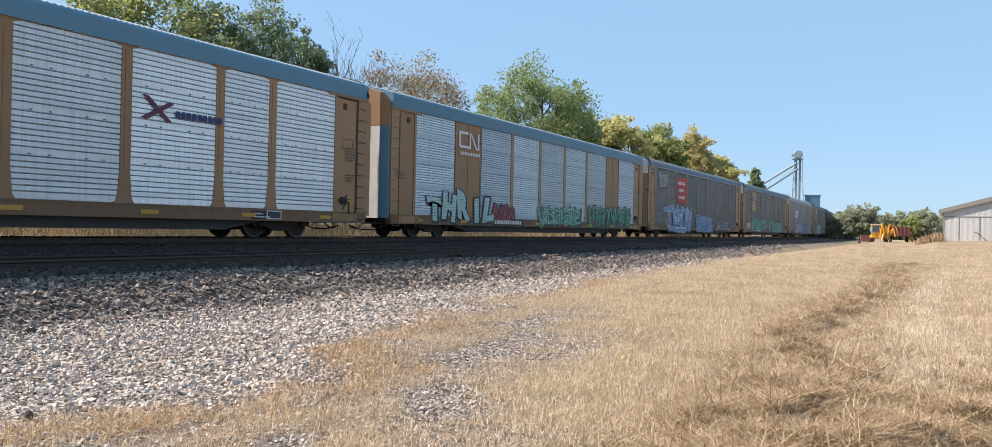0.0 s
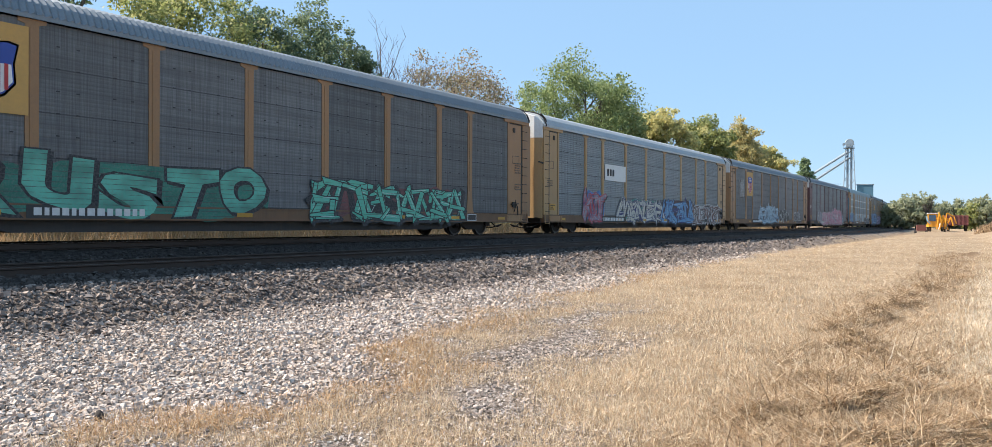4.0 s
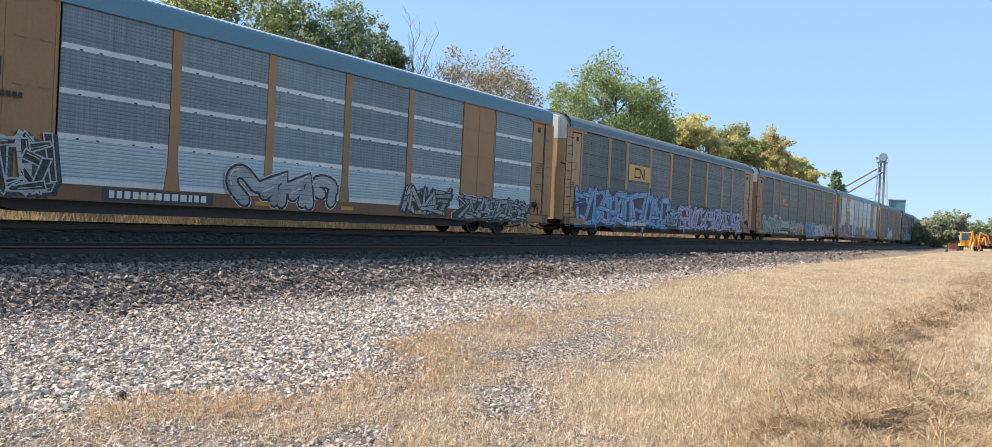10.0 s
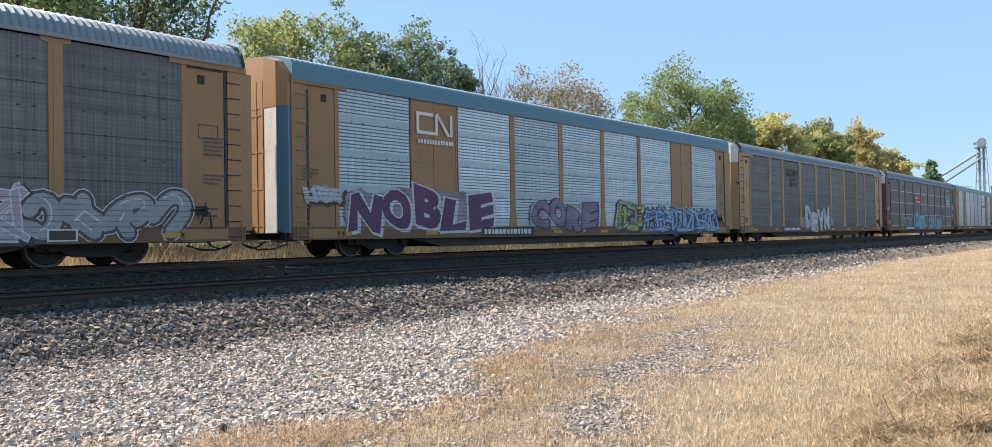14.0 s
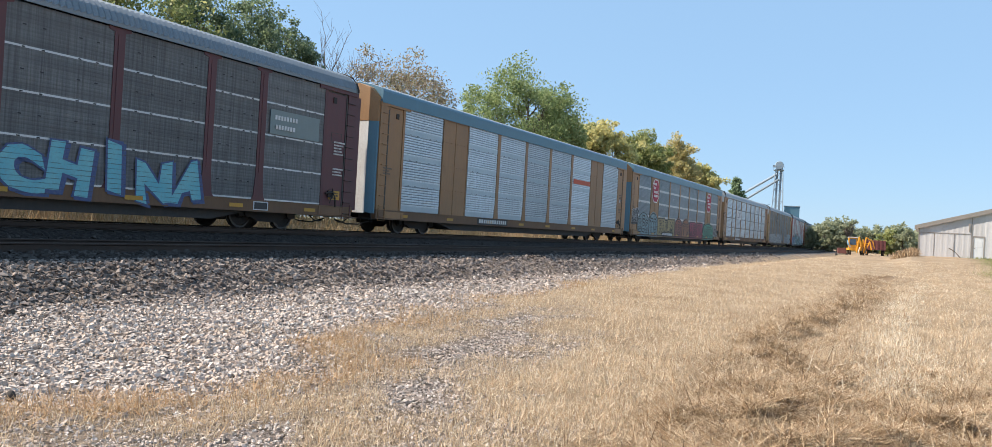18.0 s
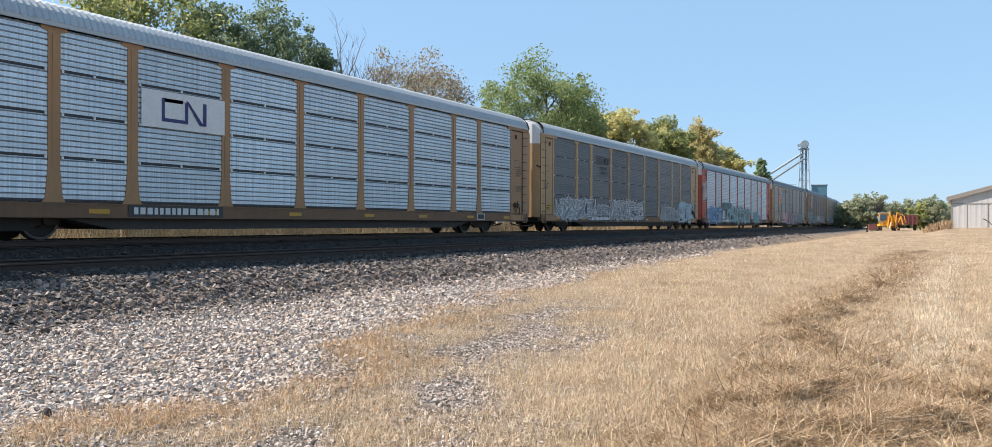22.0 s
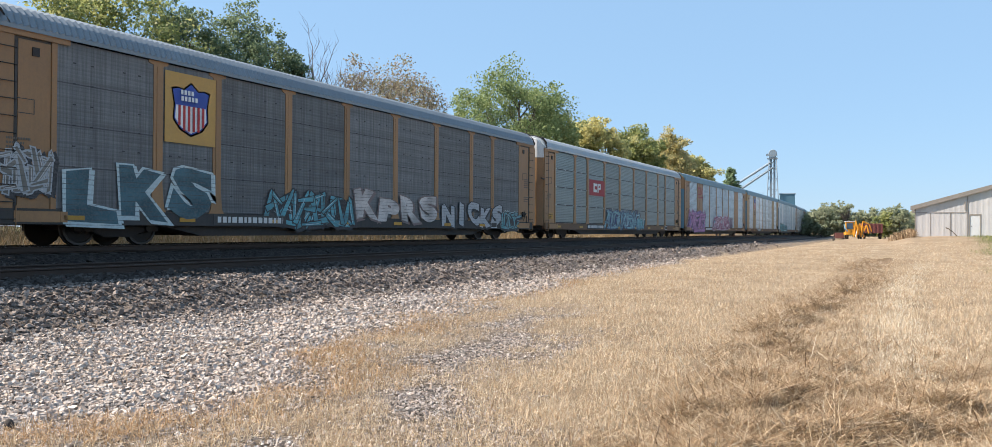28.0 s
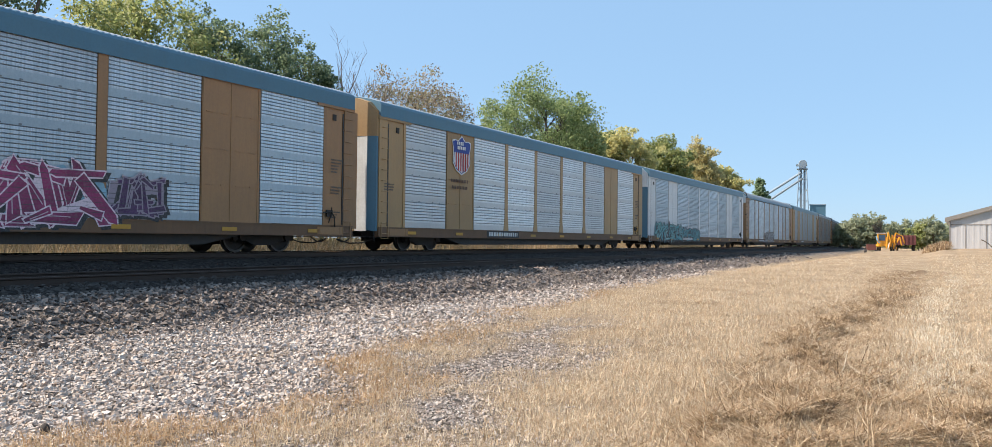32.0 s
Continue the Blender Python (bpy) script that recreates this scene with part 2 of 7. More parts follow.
WEED = island("weed_mat", [(0.42, 0.29, 0.16), (0.32, 0.21, 0.11), (0.52, 0.39, 0.25), (0.22, 0.18, 0.08)], 0.8, 0.35)
LEAF_GREEN = island("leaf_green", [(0.15, 0.215, 0.085), (0.25, 0.32, 0.135), (0.37, 0.42, 0.19), (0.2, 0.265, 0.11)], 0.55, 0.5)
LEAF_DARK = island("leaf_dark", [(0.115, 0.165, 0.1), (0.175, 0.235, 0.135), (0.27, 0.325, 0.18), (0.14, 0.195, 0.11)], 0.55, 0.55)
LEAF_YELLOW = island("leaf_yellow", [(0.66, 0.57, 0.24), (0.54, 0.52, 0.23), (0.72, 0.62, 0.3), (0.44, 0.46, 0.2)], 0.55, 0.58)
LEAF_ORANGE = island("leaf_orange", [(0.6, 0.46, 0.22), (0.54, 0.48, 0.22), (0.46, 0.42, 0.2), (0.64, 0.54, 0.28)], 0.55, 0.6)
LEAF_BROWN = island("leaf_brown", [(0.24, 0.18, 0.13), (0.34, 0.27, 0.19), (0.27, 0.27, 0.15), (0.4, 0.3, 0.23)], 0.6, 0.5)
LEAF_PINE = island("leaf_pine", [(0.16, 0.23, 0.13), (0.28, 0.36, 0.2), (0.2, 0.27, 0.16)], 0.7, 0.55)
# Distant leaves: the haze of the air is mixed into these paler, greyer colours.
LEAF_HAZED = island("leaf_hazed", [(0.3, 0.33, 0.21), (0.38, 0.41, 0.27), (0.45, 0.46, 0.32), (0.34, 0.37, 0.24)], 0.7, 0.62)
BARK = paint("bark_mat", (0.13, 0.10, 0.075), (0.06, 0.045, 0.035), 0.9, fine=25, bump=0.6)
TWIG = paint("twig_mat", (0.15, 0.125, 0.11), (0.09, 0.072, 0.06), 0.9, fine=25)
RAIL = paint("rail_mat", (0.075, 0.048, 0.036), (0.045, 0.032, 0.025), 0.6, 0.4, fine=30)
RAIL_TOP = paint("rail_top_mat", (0.55, 0.53, 0.5), (0.4, 0.37, 0.34), 0.22, 0.95, bump=0)
TIE = paint("tie_mat", (0.075, 0.06, 0.05), (0.038, 0.032, 0.028), 0.9, fine=20)
GOLD = paint("gold_paint", (0.33, 0.178, 0.075), (0.2, 0.11, 0.055), 0.5)
YELLOW = paint("yellow_paint", (0.41, 0.255, 0.11), (0.27, 0.165, 0.08), 0.5)
MAROON = paint("maroon_paint", (0.105, 0.03, 0.035), (0.06, 0.03, 0.03), 0.5)
RED = paint("red_paint", (0.42, 0.07, 0.03), (0.26, 0.05, 0.03), 0.5)
WHITE = paint("white_paint", (0.68, 0.69, 0.68), (0.42, 0.4, 0.37), 0.5)
SILVER = screen_metal("silver_screen", (0.62, 0.69, 0.735), (0.31, 0.365, 0.4), 0.42, 0.45, 0.85, 0.12, 0.3)
BLUE_BAND = paint("blue_grey_band", (0.4, 0.48, 0.53), (0.25, 0.31, 0.35), 0.45, 0.3)
BRIGHT_SILVER = screen_metal("bright_silver_screen", (0.86, 0.875, 0.875), (0.48, 0.51, 0.52), 0.38, 0.35, 0.6, 0.12, 0.2)
SLOT = paint("louvre_slot", (0.21, 0.23, 0.245), (0.08, 0.08, 0.085), 0.6, 0.3)
STEEL_BLUE = screen_metal("blue_grey_screen", (0.235, 0.285, 0.315), (0.11, 0.14, 0.16), 0.42, 0.45, 0.75, 0.25, 0.2)
GREY = screen_metal("grey_screen", (0.185, 0.2, 0.206), (0.07, 0.075, 0.078), 0.55, 0.3, 0.7, 0.12, 0.25)
PALE_GREY = screen_metal("pale_grey_screen", (0.285, 0.312, 0.322), (0.12, 0.132, 0.137), 0.5, 0.35, 0.6, 0.55, 0.8)
GREEN_GREY = screen_metal("green_grey_screen", (0.24, 0.285, 0.28), (0.13, 0.16, 0.16), 0.42, 0.4, 0.55, 0.2, 0.2)
DARK = screen_metal("dark_screen", (0.19, 0.194, 0.195), (0.05, 0.05, 0.05), 0.6, 0.2, 0.85, 0.12, 0.28)
SEAM_LIGHT = paint("bright_seam", (0.6, 0.61, 0.61), (0.42, 0.42, 0.41), 0.45, 0.4)
SEAM_DULL = paint("dull_seam", (0.075, 0.076, 0.077), (0.025, 0.025, 0.026), 0.6, 0.2)
SEAM_DARK = paint("dark_seam", (0.04, 0.04, 0.042), (0.02, 0.02, 0.02), 0.6, 0.2)
ROOF_BLUE = paint("blue_grey_roof", (0.088, 0.195, 0.265), (0.09, 0.155, 0.2), 0.42, 0.3)
ROOF_GREY = paint("galvanised_roof", (0.2, 0.235, 0.265), (0.13, 0.145, 0.155), 0.45, 0.35)
ROOF_WHITE = paint("pale_roof", (0.37, 0.4, 0.42), (0.26, 0.275, 0.28), 0.45, 0.3)
SILL_BROWN = paint("sill_brown", (0.2, 0.105, 0.05), (0.07, 0.045, 0.03), 0.6)
SILL_BLACK = paint("sill_black", (0.042, 0.042, 0.042), (0.09, 0.073, 0.06), 0.7)
IRON = paint("iron_mat", (0.032, 0.029, 0.028), (0.066, 0.05, 0.04), 0.7, 0.2, fine=22)
TREAD = paint("tread_mat", (0.09, 0.08, 0.075), (0.05, 0.045, 0.04), 0.45, 0.6, bump=0)
RUBBER = paint("rubber_mat", (0.02, 0.02, 0.02), (0.04, 0.04, 0.04), 0.8)
SAFETY = paint("safety_yellow", (0.52, 0.27, 0.02), (0.33, 0.18, 0.045), 0.45)
MACHINE = paint("machine_yellow", (0.75, 0.33, 0.02), (0.5, 0.24, 0.04), 0.45)
TIN = paint("shed_tin", (0.57, 0.55, 0.54), (0.43, 0.41, 0.395), 0.6, 0.1, streak=(4, 4, 0.3), amount=0.5)
TIN_ROOF = paint("shed_roof_tin", (0.33, 0.345, 0.36), (0.2, 0.2, 0.2), 0.5, 0.3)
GALV = paint("galvanised_steel", (0.25, 0.31, 0.37), (0.2, 0.24, 0.28), 0.6, 0.2)
BOARD = paint("grey_board", (0.30, 0.27, 0.24), (0.17, 0.15, 0.13), 0.85)
DOOR_WHITE = paint("door_white", (0.78, 0.79, 0.8), (0.6, 0.6, 0.58), 0.5)
DOOR_BLUE = paint("door_blue", (0.32, 0.46, 0.58), (0.25, 0.34, 0.4), 0.5)
GLASS = paint("cab_glass", (0.05, 0.09, 0.14), (0.03, 0.05, 0.08), 0.1, bump=0)
INK = {}


def ink(r, g, b):
    """Sprayed or stencilled paint of one colour, slightly uneven."""
    key = (r, g, b)
    if key not in INK:
        INK[key] = paint("ink_%d" % len(INK), key, tuple(0.72 * v + 0.03 for v in key), 0.6, fine=9, amount=0.4, bump=0.05, vary=0.04)
    return INK[key]


def spray_paint(fill, alt):
    """Sprayed fill that fades between two colours; thin dark lines paint in rib shadows and bare slots."""
    key = (fill, alt)
    if key not in INK:
        m, nt, ns, ln, b = nodes_of("spray_%d" % len(INK))
        fade = ramp(nt, noise_of(nt, coords(nt, (1, 0.8, 1.3), False), 1.5, 3, 0.5), 0.38, 0.64)
        c = mixc(nt, fade, fill, alt)
        tc = ns.new("ShaderNodeTexCoord")
        sep = ns.new("ShaderNodeSeparateXYZ")
        ln.new(tc.outputs["Object"], sep.inputs[0])
        rib_lines = math2(nt, "GREATER_THAN", math2(nt, "SINE", math2(nt, "MULTIPLY", sep.outputs[2], 52.0)), 0.86)
        broken = ramp(nt, noise_of(nt, coords(nt, (1, 1.2, 3), False), 2.0, 3), 0.38, 0.55)
        dust = noise_of(nt, coords(nt, jitter=False), 16.0, 5, 0.75)
        c = mixc(nt, math2(nt, "MULTIPLY", math2(nt, "MULTIPLY", rib_lines, broken), 0.7), c, (0.05, 0.05, 0.052))
        c = mixc(nt, math2(nt, "MULTIPLY", ramp(nt, dust, 0.45, 0.75), 0.45), c, (0.2, 0.19, 0.18))
        ln.new(c, b.inputs["Base Color"])
        b.inputs["Roughness"].default_value = 0.6
        INK[key] = m
    return INK[key]


# ---- mesh helpers ----
def bm_box(bm, x0, x1, y0, y1, z0, z1, mi=0):
    v = [bm.verts.new(p) for p in ((x0, y0, z0), (x1, y0, z0), (x1, y1, z0), (x0, y1, z0), (x0, y0, z1), (x1, y0, z1), (x1, y1, z1), (x0, y1, z1))]
    for q in ((3, 2, 1, 0), (4, 5, 6, 7), (0, 1, 5, 4), (1, 2, 6, 5), (2, 3, 7, 6), (3, 0, 4, 7)):
        bm.faces.new([v[i] for i in q]).material_index = mi
    return v


def bm_tube(bm, pts, r, n=6, r2=None, cap=True):
    """A tube along pts, tapering from r to r2."""
    pts = [Vector(p) for p in pts]
    rings = []
    for i, p in enumerate(pts):
        d = (pts[min(i + 1, len(pts) - 1)] - pts[max(i - 1, 0)]).normalized()
        a = d.orthogonal().normalized()
        b = d.cross(a)
        rr = r if r2 is None else r + (r2 - r) * i / (len(pts) - 1)
        rings.append([bm.verts.new(p + (a * math.cos(6.2832 * k / n) + b * math.sin(6.2832 * k / n)) * rr) for k in range(n)])
    for s, t in zip(rings, rings[1:]):
        for k in range(n):
            bm.faces.new((s[k], s[(k + 1) % n], t[(k + 1) % n], t[k]))
    if cap:
        bm.faces.new(rings[0][::-1])
        bm.faces.new(rings[-1])


def bm_prism(bm, outline, x0, x1, mi=0):
    """A slab between x0 and x1 from an outline of (y, z)."""
    a = [bm.verts.new((x1, y, z)) for y, z in outline]
    b = [bm.verts.new((x0, y, z)) for y, z in outline]
    bm.faces.new(a).material_index = mi
    bm.faces.new(b[::-1]).material_index = mi
    n = len(a)
    for i in range(n):
        bm.faces.new((a[i], b[i], b[(i + 1) % n], a[(i + 1) % n])).material_index = mi


def bm_disc(bm, x0, x1, y, z, r, n=20, mi=0):
    bm_prism(bm, [(y + r * math.cos(6.2832 * k / n), z + r * math.sin(6.2832 * k / n)) for k in range(n)], x0, x1, mi)


def bevel(bm, w=0.01, seg=1):
    bmesh.ops.bevel(bm, geom=[e for e in bm.edges if len(e.link_faces) == 2 and e.calc_face_angle(0) > 0.6], offset=w, segments=seg, affect="EDGES", clamp_overlap=True)
    return bm


def mesh_of(name, bm, mats):
    me = bpy.data.meshes.new(name)
    bmesh.ops.recalc_face_normals(bm, faces=bm.faces)
    bm.to_mesh(me)
    bm.free()
    for m in mats if isinstance(mats, (list, tuple)) else [mats]:
        me.materials.append(m)
    return me


def part(name, bm, material, parent, label="", at=None):
    """One mesh object under a thing or a part; bm may be a bmesh or a ready mesh."""
    me = bm if isinstance(bm, bpy.types.Mesh) else mesh_of(name, bm, material)
    ob = new(name, me)
    ob.parent = parent
    if at:
        ob.location = at
    if label:
        ob["label"] = label
    return ob


def thing(name, label, category, group="", m=None, kind=""):
    ob = new(name)
    ob.empty_display_size = 0.2
    if m is not None:
        ob.matrix_world = m
    return tagged(ob, label, category, group, kind)


def raw_mesh(name, verts, faces, mats, smooth=False):
    """A joined mesh from numpy arrays of verts and equal-sized faces."""
    me = bpy.data.meshes.new(name)
    nv, nf, k = len(verts), len(faces), faces.shape[1]
    me.vertices.add(nv)
    me.vertices.foreach_set("co", np.asarray(verts, np.float32).ravel())
    me.loops.add(nf * k)
    me.loops.foreach_set("vertex_index", np.asarray(faces, np.int32).ravel())
    me.polygons.add(nf)
    me.polygons.foreach_set("loop_start", np.arange(0, nf * k, k, dtype=np.int32))
    me.polygons.foreach_set("use_smooth", np.full(nf, smooth))
    me.update(calc_edges=True)
    for m in mats if isinstance(mats, (list, tuple)) else [mats]:
        me.materials.append(m)
    return me


# ---- plan of the line ----
MAIN_X, SIDE_X = -19.2, -14.9
MAIN_RAIL, SIDE_RAIL = 1.03, 0.73


def bend(y):
    """How far the line has swung to the left at y."""
    if y < 72:
        return 0.0
    if y < 330:
        return 3.5e-4 * (y - 72) ** 2
    return 3.5e-4 * 258 ** 2 + 7e-4 * 258 * (y - 330)


def smooth01(v):
    v = min(1.0, max(0.0, v))
    return v * v * (3 - 2 * v)


def edge_of_gravel(y):
    return float(np.interp(y, [-20, 2, 3, 4.2, 6, 10, 18, 28, 45, 70, 120, 400], [-6.0, -6.3, -5.6, -4.7, -5.5, -7.1, -8.3, -9.5, -10.6, -11.3, -11.8, -12.0]))


PROFILE_D = [-400, -60, -34, -27.5, -25, -23.2, -21.9, -17.2, -16.3, -13.6, -11.8, -10.6, -9, -5, 0, 3, 12, 400]
PROFILE_Z = [1.6, 1.5, 1.3, 1.0, 0.72, 0.5, 0.84, 0.84, 0.56, 0.56, 0.53, 0.04, 0.03, 0.05, 0.0, 0.03, 0.06, 0.3]


def rut(d, y):
    """How trodden and matted the grass is."""
    c = -1.5 + 0.2 * math.sin(y * 0.31) - 0.008 * y
    band = math.exp(-((d - c) / (0.38 + 0.012 * y)) ** 2)
    wide = 0.85 * smooth01((d + 1.9) / 0.5) * smooth01((1.6 - d) / 1.5) * smooth01((13 - y) / 6)
    return min(1.0, max(band, wide)) * (0.25 + 0.75 * smooth01(noise.noise((d * 1.6, y * 1.1, 44)) * 2.4 + 0.45))


def ground_z(d, y):
    z = float(np.interp(d, PROFILE_D, PROFILE_Z))
    rise = 0.62 * smooth01((y - 22) / 75) * smooth01((d + 10.5) / 3.0)
    z += rise + 0.55 * smooth01((y - 55) / 30) * smooth01((d + 3.2) / 2.6)
    z += 0.035 * noise.noise((d * 0.5, y * 0.35, 0)) + 0.012 * noise.noise((d * 2.1, y * 2.1, 4))
    if d > -5 and y < 45:
        z += 0.2 * rut(d, y) * (0.3 + noise.noise((d * 3.2, y * 2.6, 12)))
    if d > -5:
        z -= 0.05 * math.exp(-((d + 1.65 + 0.15 * math.sin(y * 0.3)) / 0.35) ** 2) + 0.05 * math.exp(-((d - 0.2) / 0.35) ** 2)
    return z


def place(d, y):
    """World x of the lateral place d at y: the line's own ground bends with it."""
    return d - bend(y) * smooth01((-2 - d) / 8)


def cover_at(d, y):
    """0 gravel, 1 dry grass."""
    e = edge_of_gravel(y) + 0.9 * noise.noise((d * 0.55, y * 0.45, 7)) + 0.5 * noise.noise((d * 1.9, y * 1.7, 2))
    c = smooth01((d - e) / 1.3 + 0.32)
    # sparse belt behind the ragged edge, and a bare strip where stone shows through
    sparse = math.exp(-((d - e - 1.5) / 0.95) ** 2) * smooth01((17 - y) / 7)
    c *= 1 - 0.86 * sparse * (0.5 + 0.9 * smooth01(0.5 + 1.6 * noise.noise((d * 1.4, y * 1.0, 63))))
    c *= 1 - 0.5 * smooth01((3.9 - y) / 1.2) * smooth01((-3.6 - d) / 1.0)
    bare = math.exp(-(((d + 4.15 - 0.05 * (y - 8.5)) / 0.5) ** 2 + ((y - 8.4) / 1.9) ** 2))
    c *= 1 - min(1.0, 1.2 * bare * (0.75 + 0.7 * noise.noise((d * 2.3, y * 2.3, 9))))
    tuft = noise.noise((d * 0.9, y * 0.9, 21))
    if d < e and d > -11 and tuft > 0.42:
        c = max(c, 0.5 * (tuft - 0.42) / 0.2)
    if d < -22.6:
        c = smooth01((-22.6 - d) / 1.2)
    return min(1.0, max(0.0, c))


def green_at(d, y):
    return smooth01((d - 2.6 - 1.5 * noise.noise((d * 0.2, y * 0.1, 3))) / 3.5) * smooth01((y - 24) / 20)


def build_ground():
    ds = np.concatenate([[-900, -400, -200, -120, -80, -60, -50, -42], np.arange(-36, -22, 1.0), np.arange(-22, -11.2, 0.3), np.arange(-11, 4, 0.22),
                         np.arange(4, 14, 0.8), [16, 20, 26, 34, 45, 60, 90, 140, 220, 400, 900]])
    ys = np.concatenate([[-900, -400, -200, -100, -60, -40, -28], np.arange(-20, 0, 1.0), np.arange(0, 22, 0.24), np.arange(22, 50, 0.8), np.arange(50, 110, 2.5),
                         [115, 122, 130, 140, 152, 166, 182, 200, 225, 260, 310, 380, 500, 700, 1000, 1500, 2400]])
    verts, cov, track_bed, green, trod = [], [], [], [], []
    for y in ys:
        for d in ds:
            verts.append((place(d, y), y, ground_z(d, y)))
            cov.append(cover_at(d, y))
            trod.append(rut(d, y) if -5 < d < 4 and -2 < y < 45 else 0.0)
            track_bed.append(smooth01((-11.9 - d) / 0.8) * smooth01((d + 22.9) / 0.7))
            green.append(green_at(d, y) + smooth01((-30 - d) / 6) * 0.8)
    n, k = len(ys), len(ds)
    i = np.arange(n * k).reshape(n, k)
    faces = np.stack([i[:-1, :-1], i[:-1, 1:], i[1:, 1:], i[1:, :-1]], -1).reshape(-1, 4)
    me = raw_mesh("ground", np.array(verts), faces, GROUND, True)
    for nm, val in (("cover", cov), ("track_bed", track_bed), ("green", green), ("trodden", trod)):
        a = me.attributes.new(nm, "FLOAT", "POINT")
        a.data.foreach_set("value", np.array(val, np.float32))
    return tagged(new("ground", me), "mown dry grass field and pale gravel beside a railway", "ground", kind="structure")


ground = build_ground()


# ---- tracks ----
RAIL_SECTION = [(-0.07, -0.171), (0.07, -0.171), (0.07, -0.158), (0.012, -0.135), (0.010, -0.045), (0.036, -0.03), (0.036, -0.006), (0.028, 0.0), (-0.028, 0.0), (-0.036, -0.006), (-0.036, -0.03), (-0.010, -0.045), (-0.012, -0.135), (-0.07, -0.158)]
TRACK_YS = [-260, -120, -60, -30, 0, 30, 60, 72] + list(range(80, 331, 10)) + [380, 460, 560]


def build_track(name, cx, top, label):
    tr = thing(name, label, "railway track", "the two tracks", pose(cx, 0, top - 0.171), "structure")
    for off in (-0.7525, 0.7525):
        bm = bmesh.new()
        rings = []
        for y in TRACK_YS:
            x = place(cx, y) - cx + off
            rings.append([bm.verts.new((x + a, y, b + 0.171)) for a, b in RAIL_SECTION])
        for s, t in zip(rings, rings[1:]):
            for k in range(len(RAIL_SECTION)):
                f = bm.faces.new((s[k], s[(k + 1) % len(s)], t[(k + 1) % len(s)], t[k]))
                f.material_index = 1 if k in (6, 7, 8) else 0
        part("rail", bm, [RAIL, RAIL_TOP if cx == MAIN_X else RAIL], tr)
    bm = bmesh.new()
    bm_box(bm, -1.3, 1.3, -0.115, 0.115, -0.17, 0.0)
    tie = mesh_of("tie", bevel(bm, 0.012), TIE)
    bm = bmesh.new()
    bm_box(bm, -0.12, 0.12, -0.09, 0.09, 0, 0.018)
    for sx in (-0.09, 0.09):
        bm_box(bm, sx - 0.012, sx + 0.012, -0.06, -0.035, 0.018, 0.045)
        bm_box(bm, sx - 0.012, sx + 0.012, 0.035, 0.06, 0.018, 0.045)
    plate = mesh_of("tie_plate", bm, RAIL)
    rnd = random.Random(int(-cx * 10))
    y = -30.0
    far_v, far_f = [], []
    while y < 330:
        x = place(cx, y) - cx
        if -12 < y < 52:
            ob = part("tie", tie, None, tr, at=(x + rnd.uniform(-0.04, 0.04), y, -0.004))
            ob.rotation_euler = (0, 0, rnd.uniform(-0.02, 0.02))
        else:
            b = len(far_v)
            far_v += [(x + sx, y + sy, z) for z in (-0.17, -0.004) for sx, sy in ((-1.3, -0.11), (1.3, -0.11), (1.3, 0.11), (-1.3, 0.11))]
            far_f += [[b + i for i in q] for q in ((4, 5, 6, 7), (0, 1, 5, 4), (1, 2, 6, 5), (2, 3, 7, 6), (3, 0, 4, 7))]
        y += 0.53
    ob = part("far_ties", raw_mesh("far_ties", np.array(far_v), np.array(far_f), TIE), None, tr)
    ob["kind"] = "stuff"
    return tr


build_track("main_track", MAIN_X, MAIN_RAIL, "main railway track of worn steel rails on dark ties")
build_track("siding_track", SIDE_X, SIDE_RAIL, "empty rusty siding track on dark ties in shade")


# ---- loose stone and straw ----
def scatter_stones(n, d_of, size, rnd):
    """Angular stones: squashed, skewed blocks with cut corners, joined."""
    base = np.array([(-1, -1, -.6), (1, -.8, -.7), (.9, 1, -.6), (-.8, .9, -.7), (-.6, -.7, .6), (.7, -.5, .75), (.5, .7, .6), (-.7, .5, .8)], float)
    quad = np.array([(4, 5, 6, 7), (0, 1, 5, 4), (1, 2, 6, 5), (2, 3, 7, 6), (3, 0, 4, 7)])
    v = base[None] * (0.65 + 0.6 * rnd.random((n, 8, 1))) + rnd.normal(0, 0.2, (n, 8, 3))
    s = size[:, None] * np.stack([rnd.uniform(0.6, 1.25, n), rnd.uniform(0.5, 1.0, n), rnd.uniform(0.5, 0.95, n)], 1)
    v = v * s[:, None, :]
    a, b = rnd.uniform(0, 6.28, n), rnd.normal(0, 0.45, n)
    ca, sa, cb, sb = np.cos(a), np.sin(a), np.cos(b), np.sin(b)
    x, y, z = v[..., 0], v[..., 1], v[..., 2]
    y, z = y * cb[:, None] - z * sb[:, None], y * sb[:, None] + z * cb[:, None]
    x, y = x * ca[:, None] - y * sa[:, None], x * sa[:, None] + y * ca[:, None]
    v = np.stack([x, y, z], -1) + d_of[:, None, :]
    return v.reshape(-1, 3), (quad[None] + 8 * np.arange(n)[:, None, None]).reshape(-1, 4)


def stone_places(n, rnd, b0, b1, r0, r1, lo, hi, keep):
    out = []
    while len(out) < n:
        b, r = radians(rnd.uniform(b0, b1)), math.exp(rnd.uniform(math.log(r0), math.log(r1)))
        d, y = -math.sin(b) * r, math.cos(b) * r
        if lo < d < hi and keep(d, y, rnd.random()):
            out.append((d, y, r))
    return np.array(out)


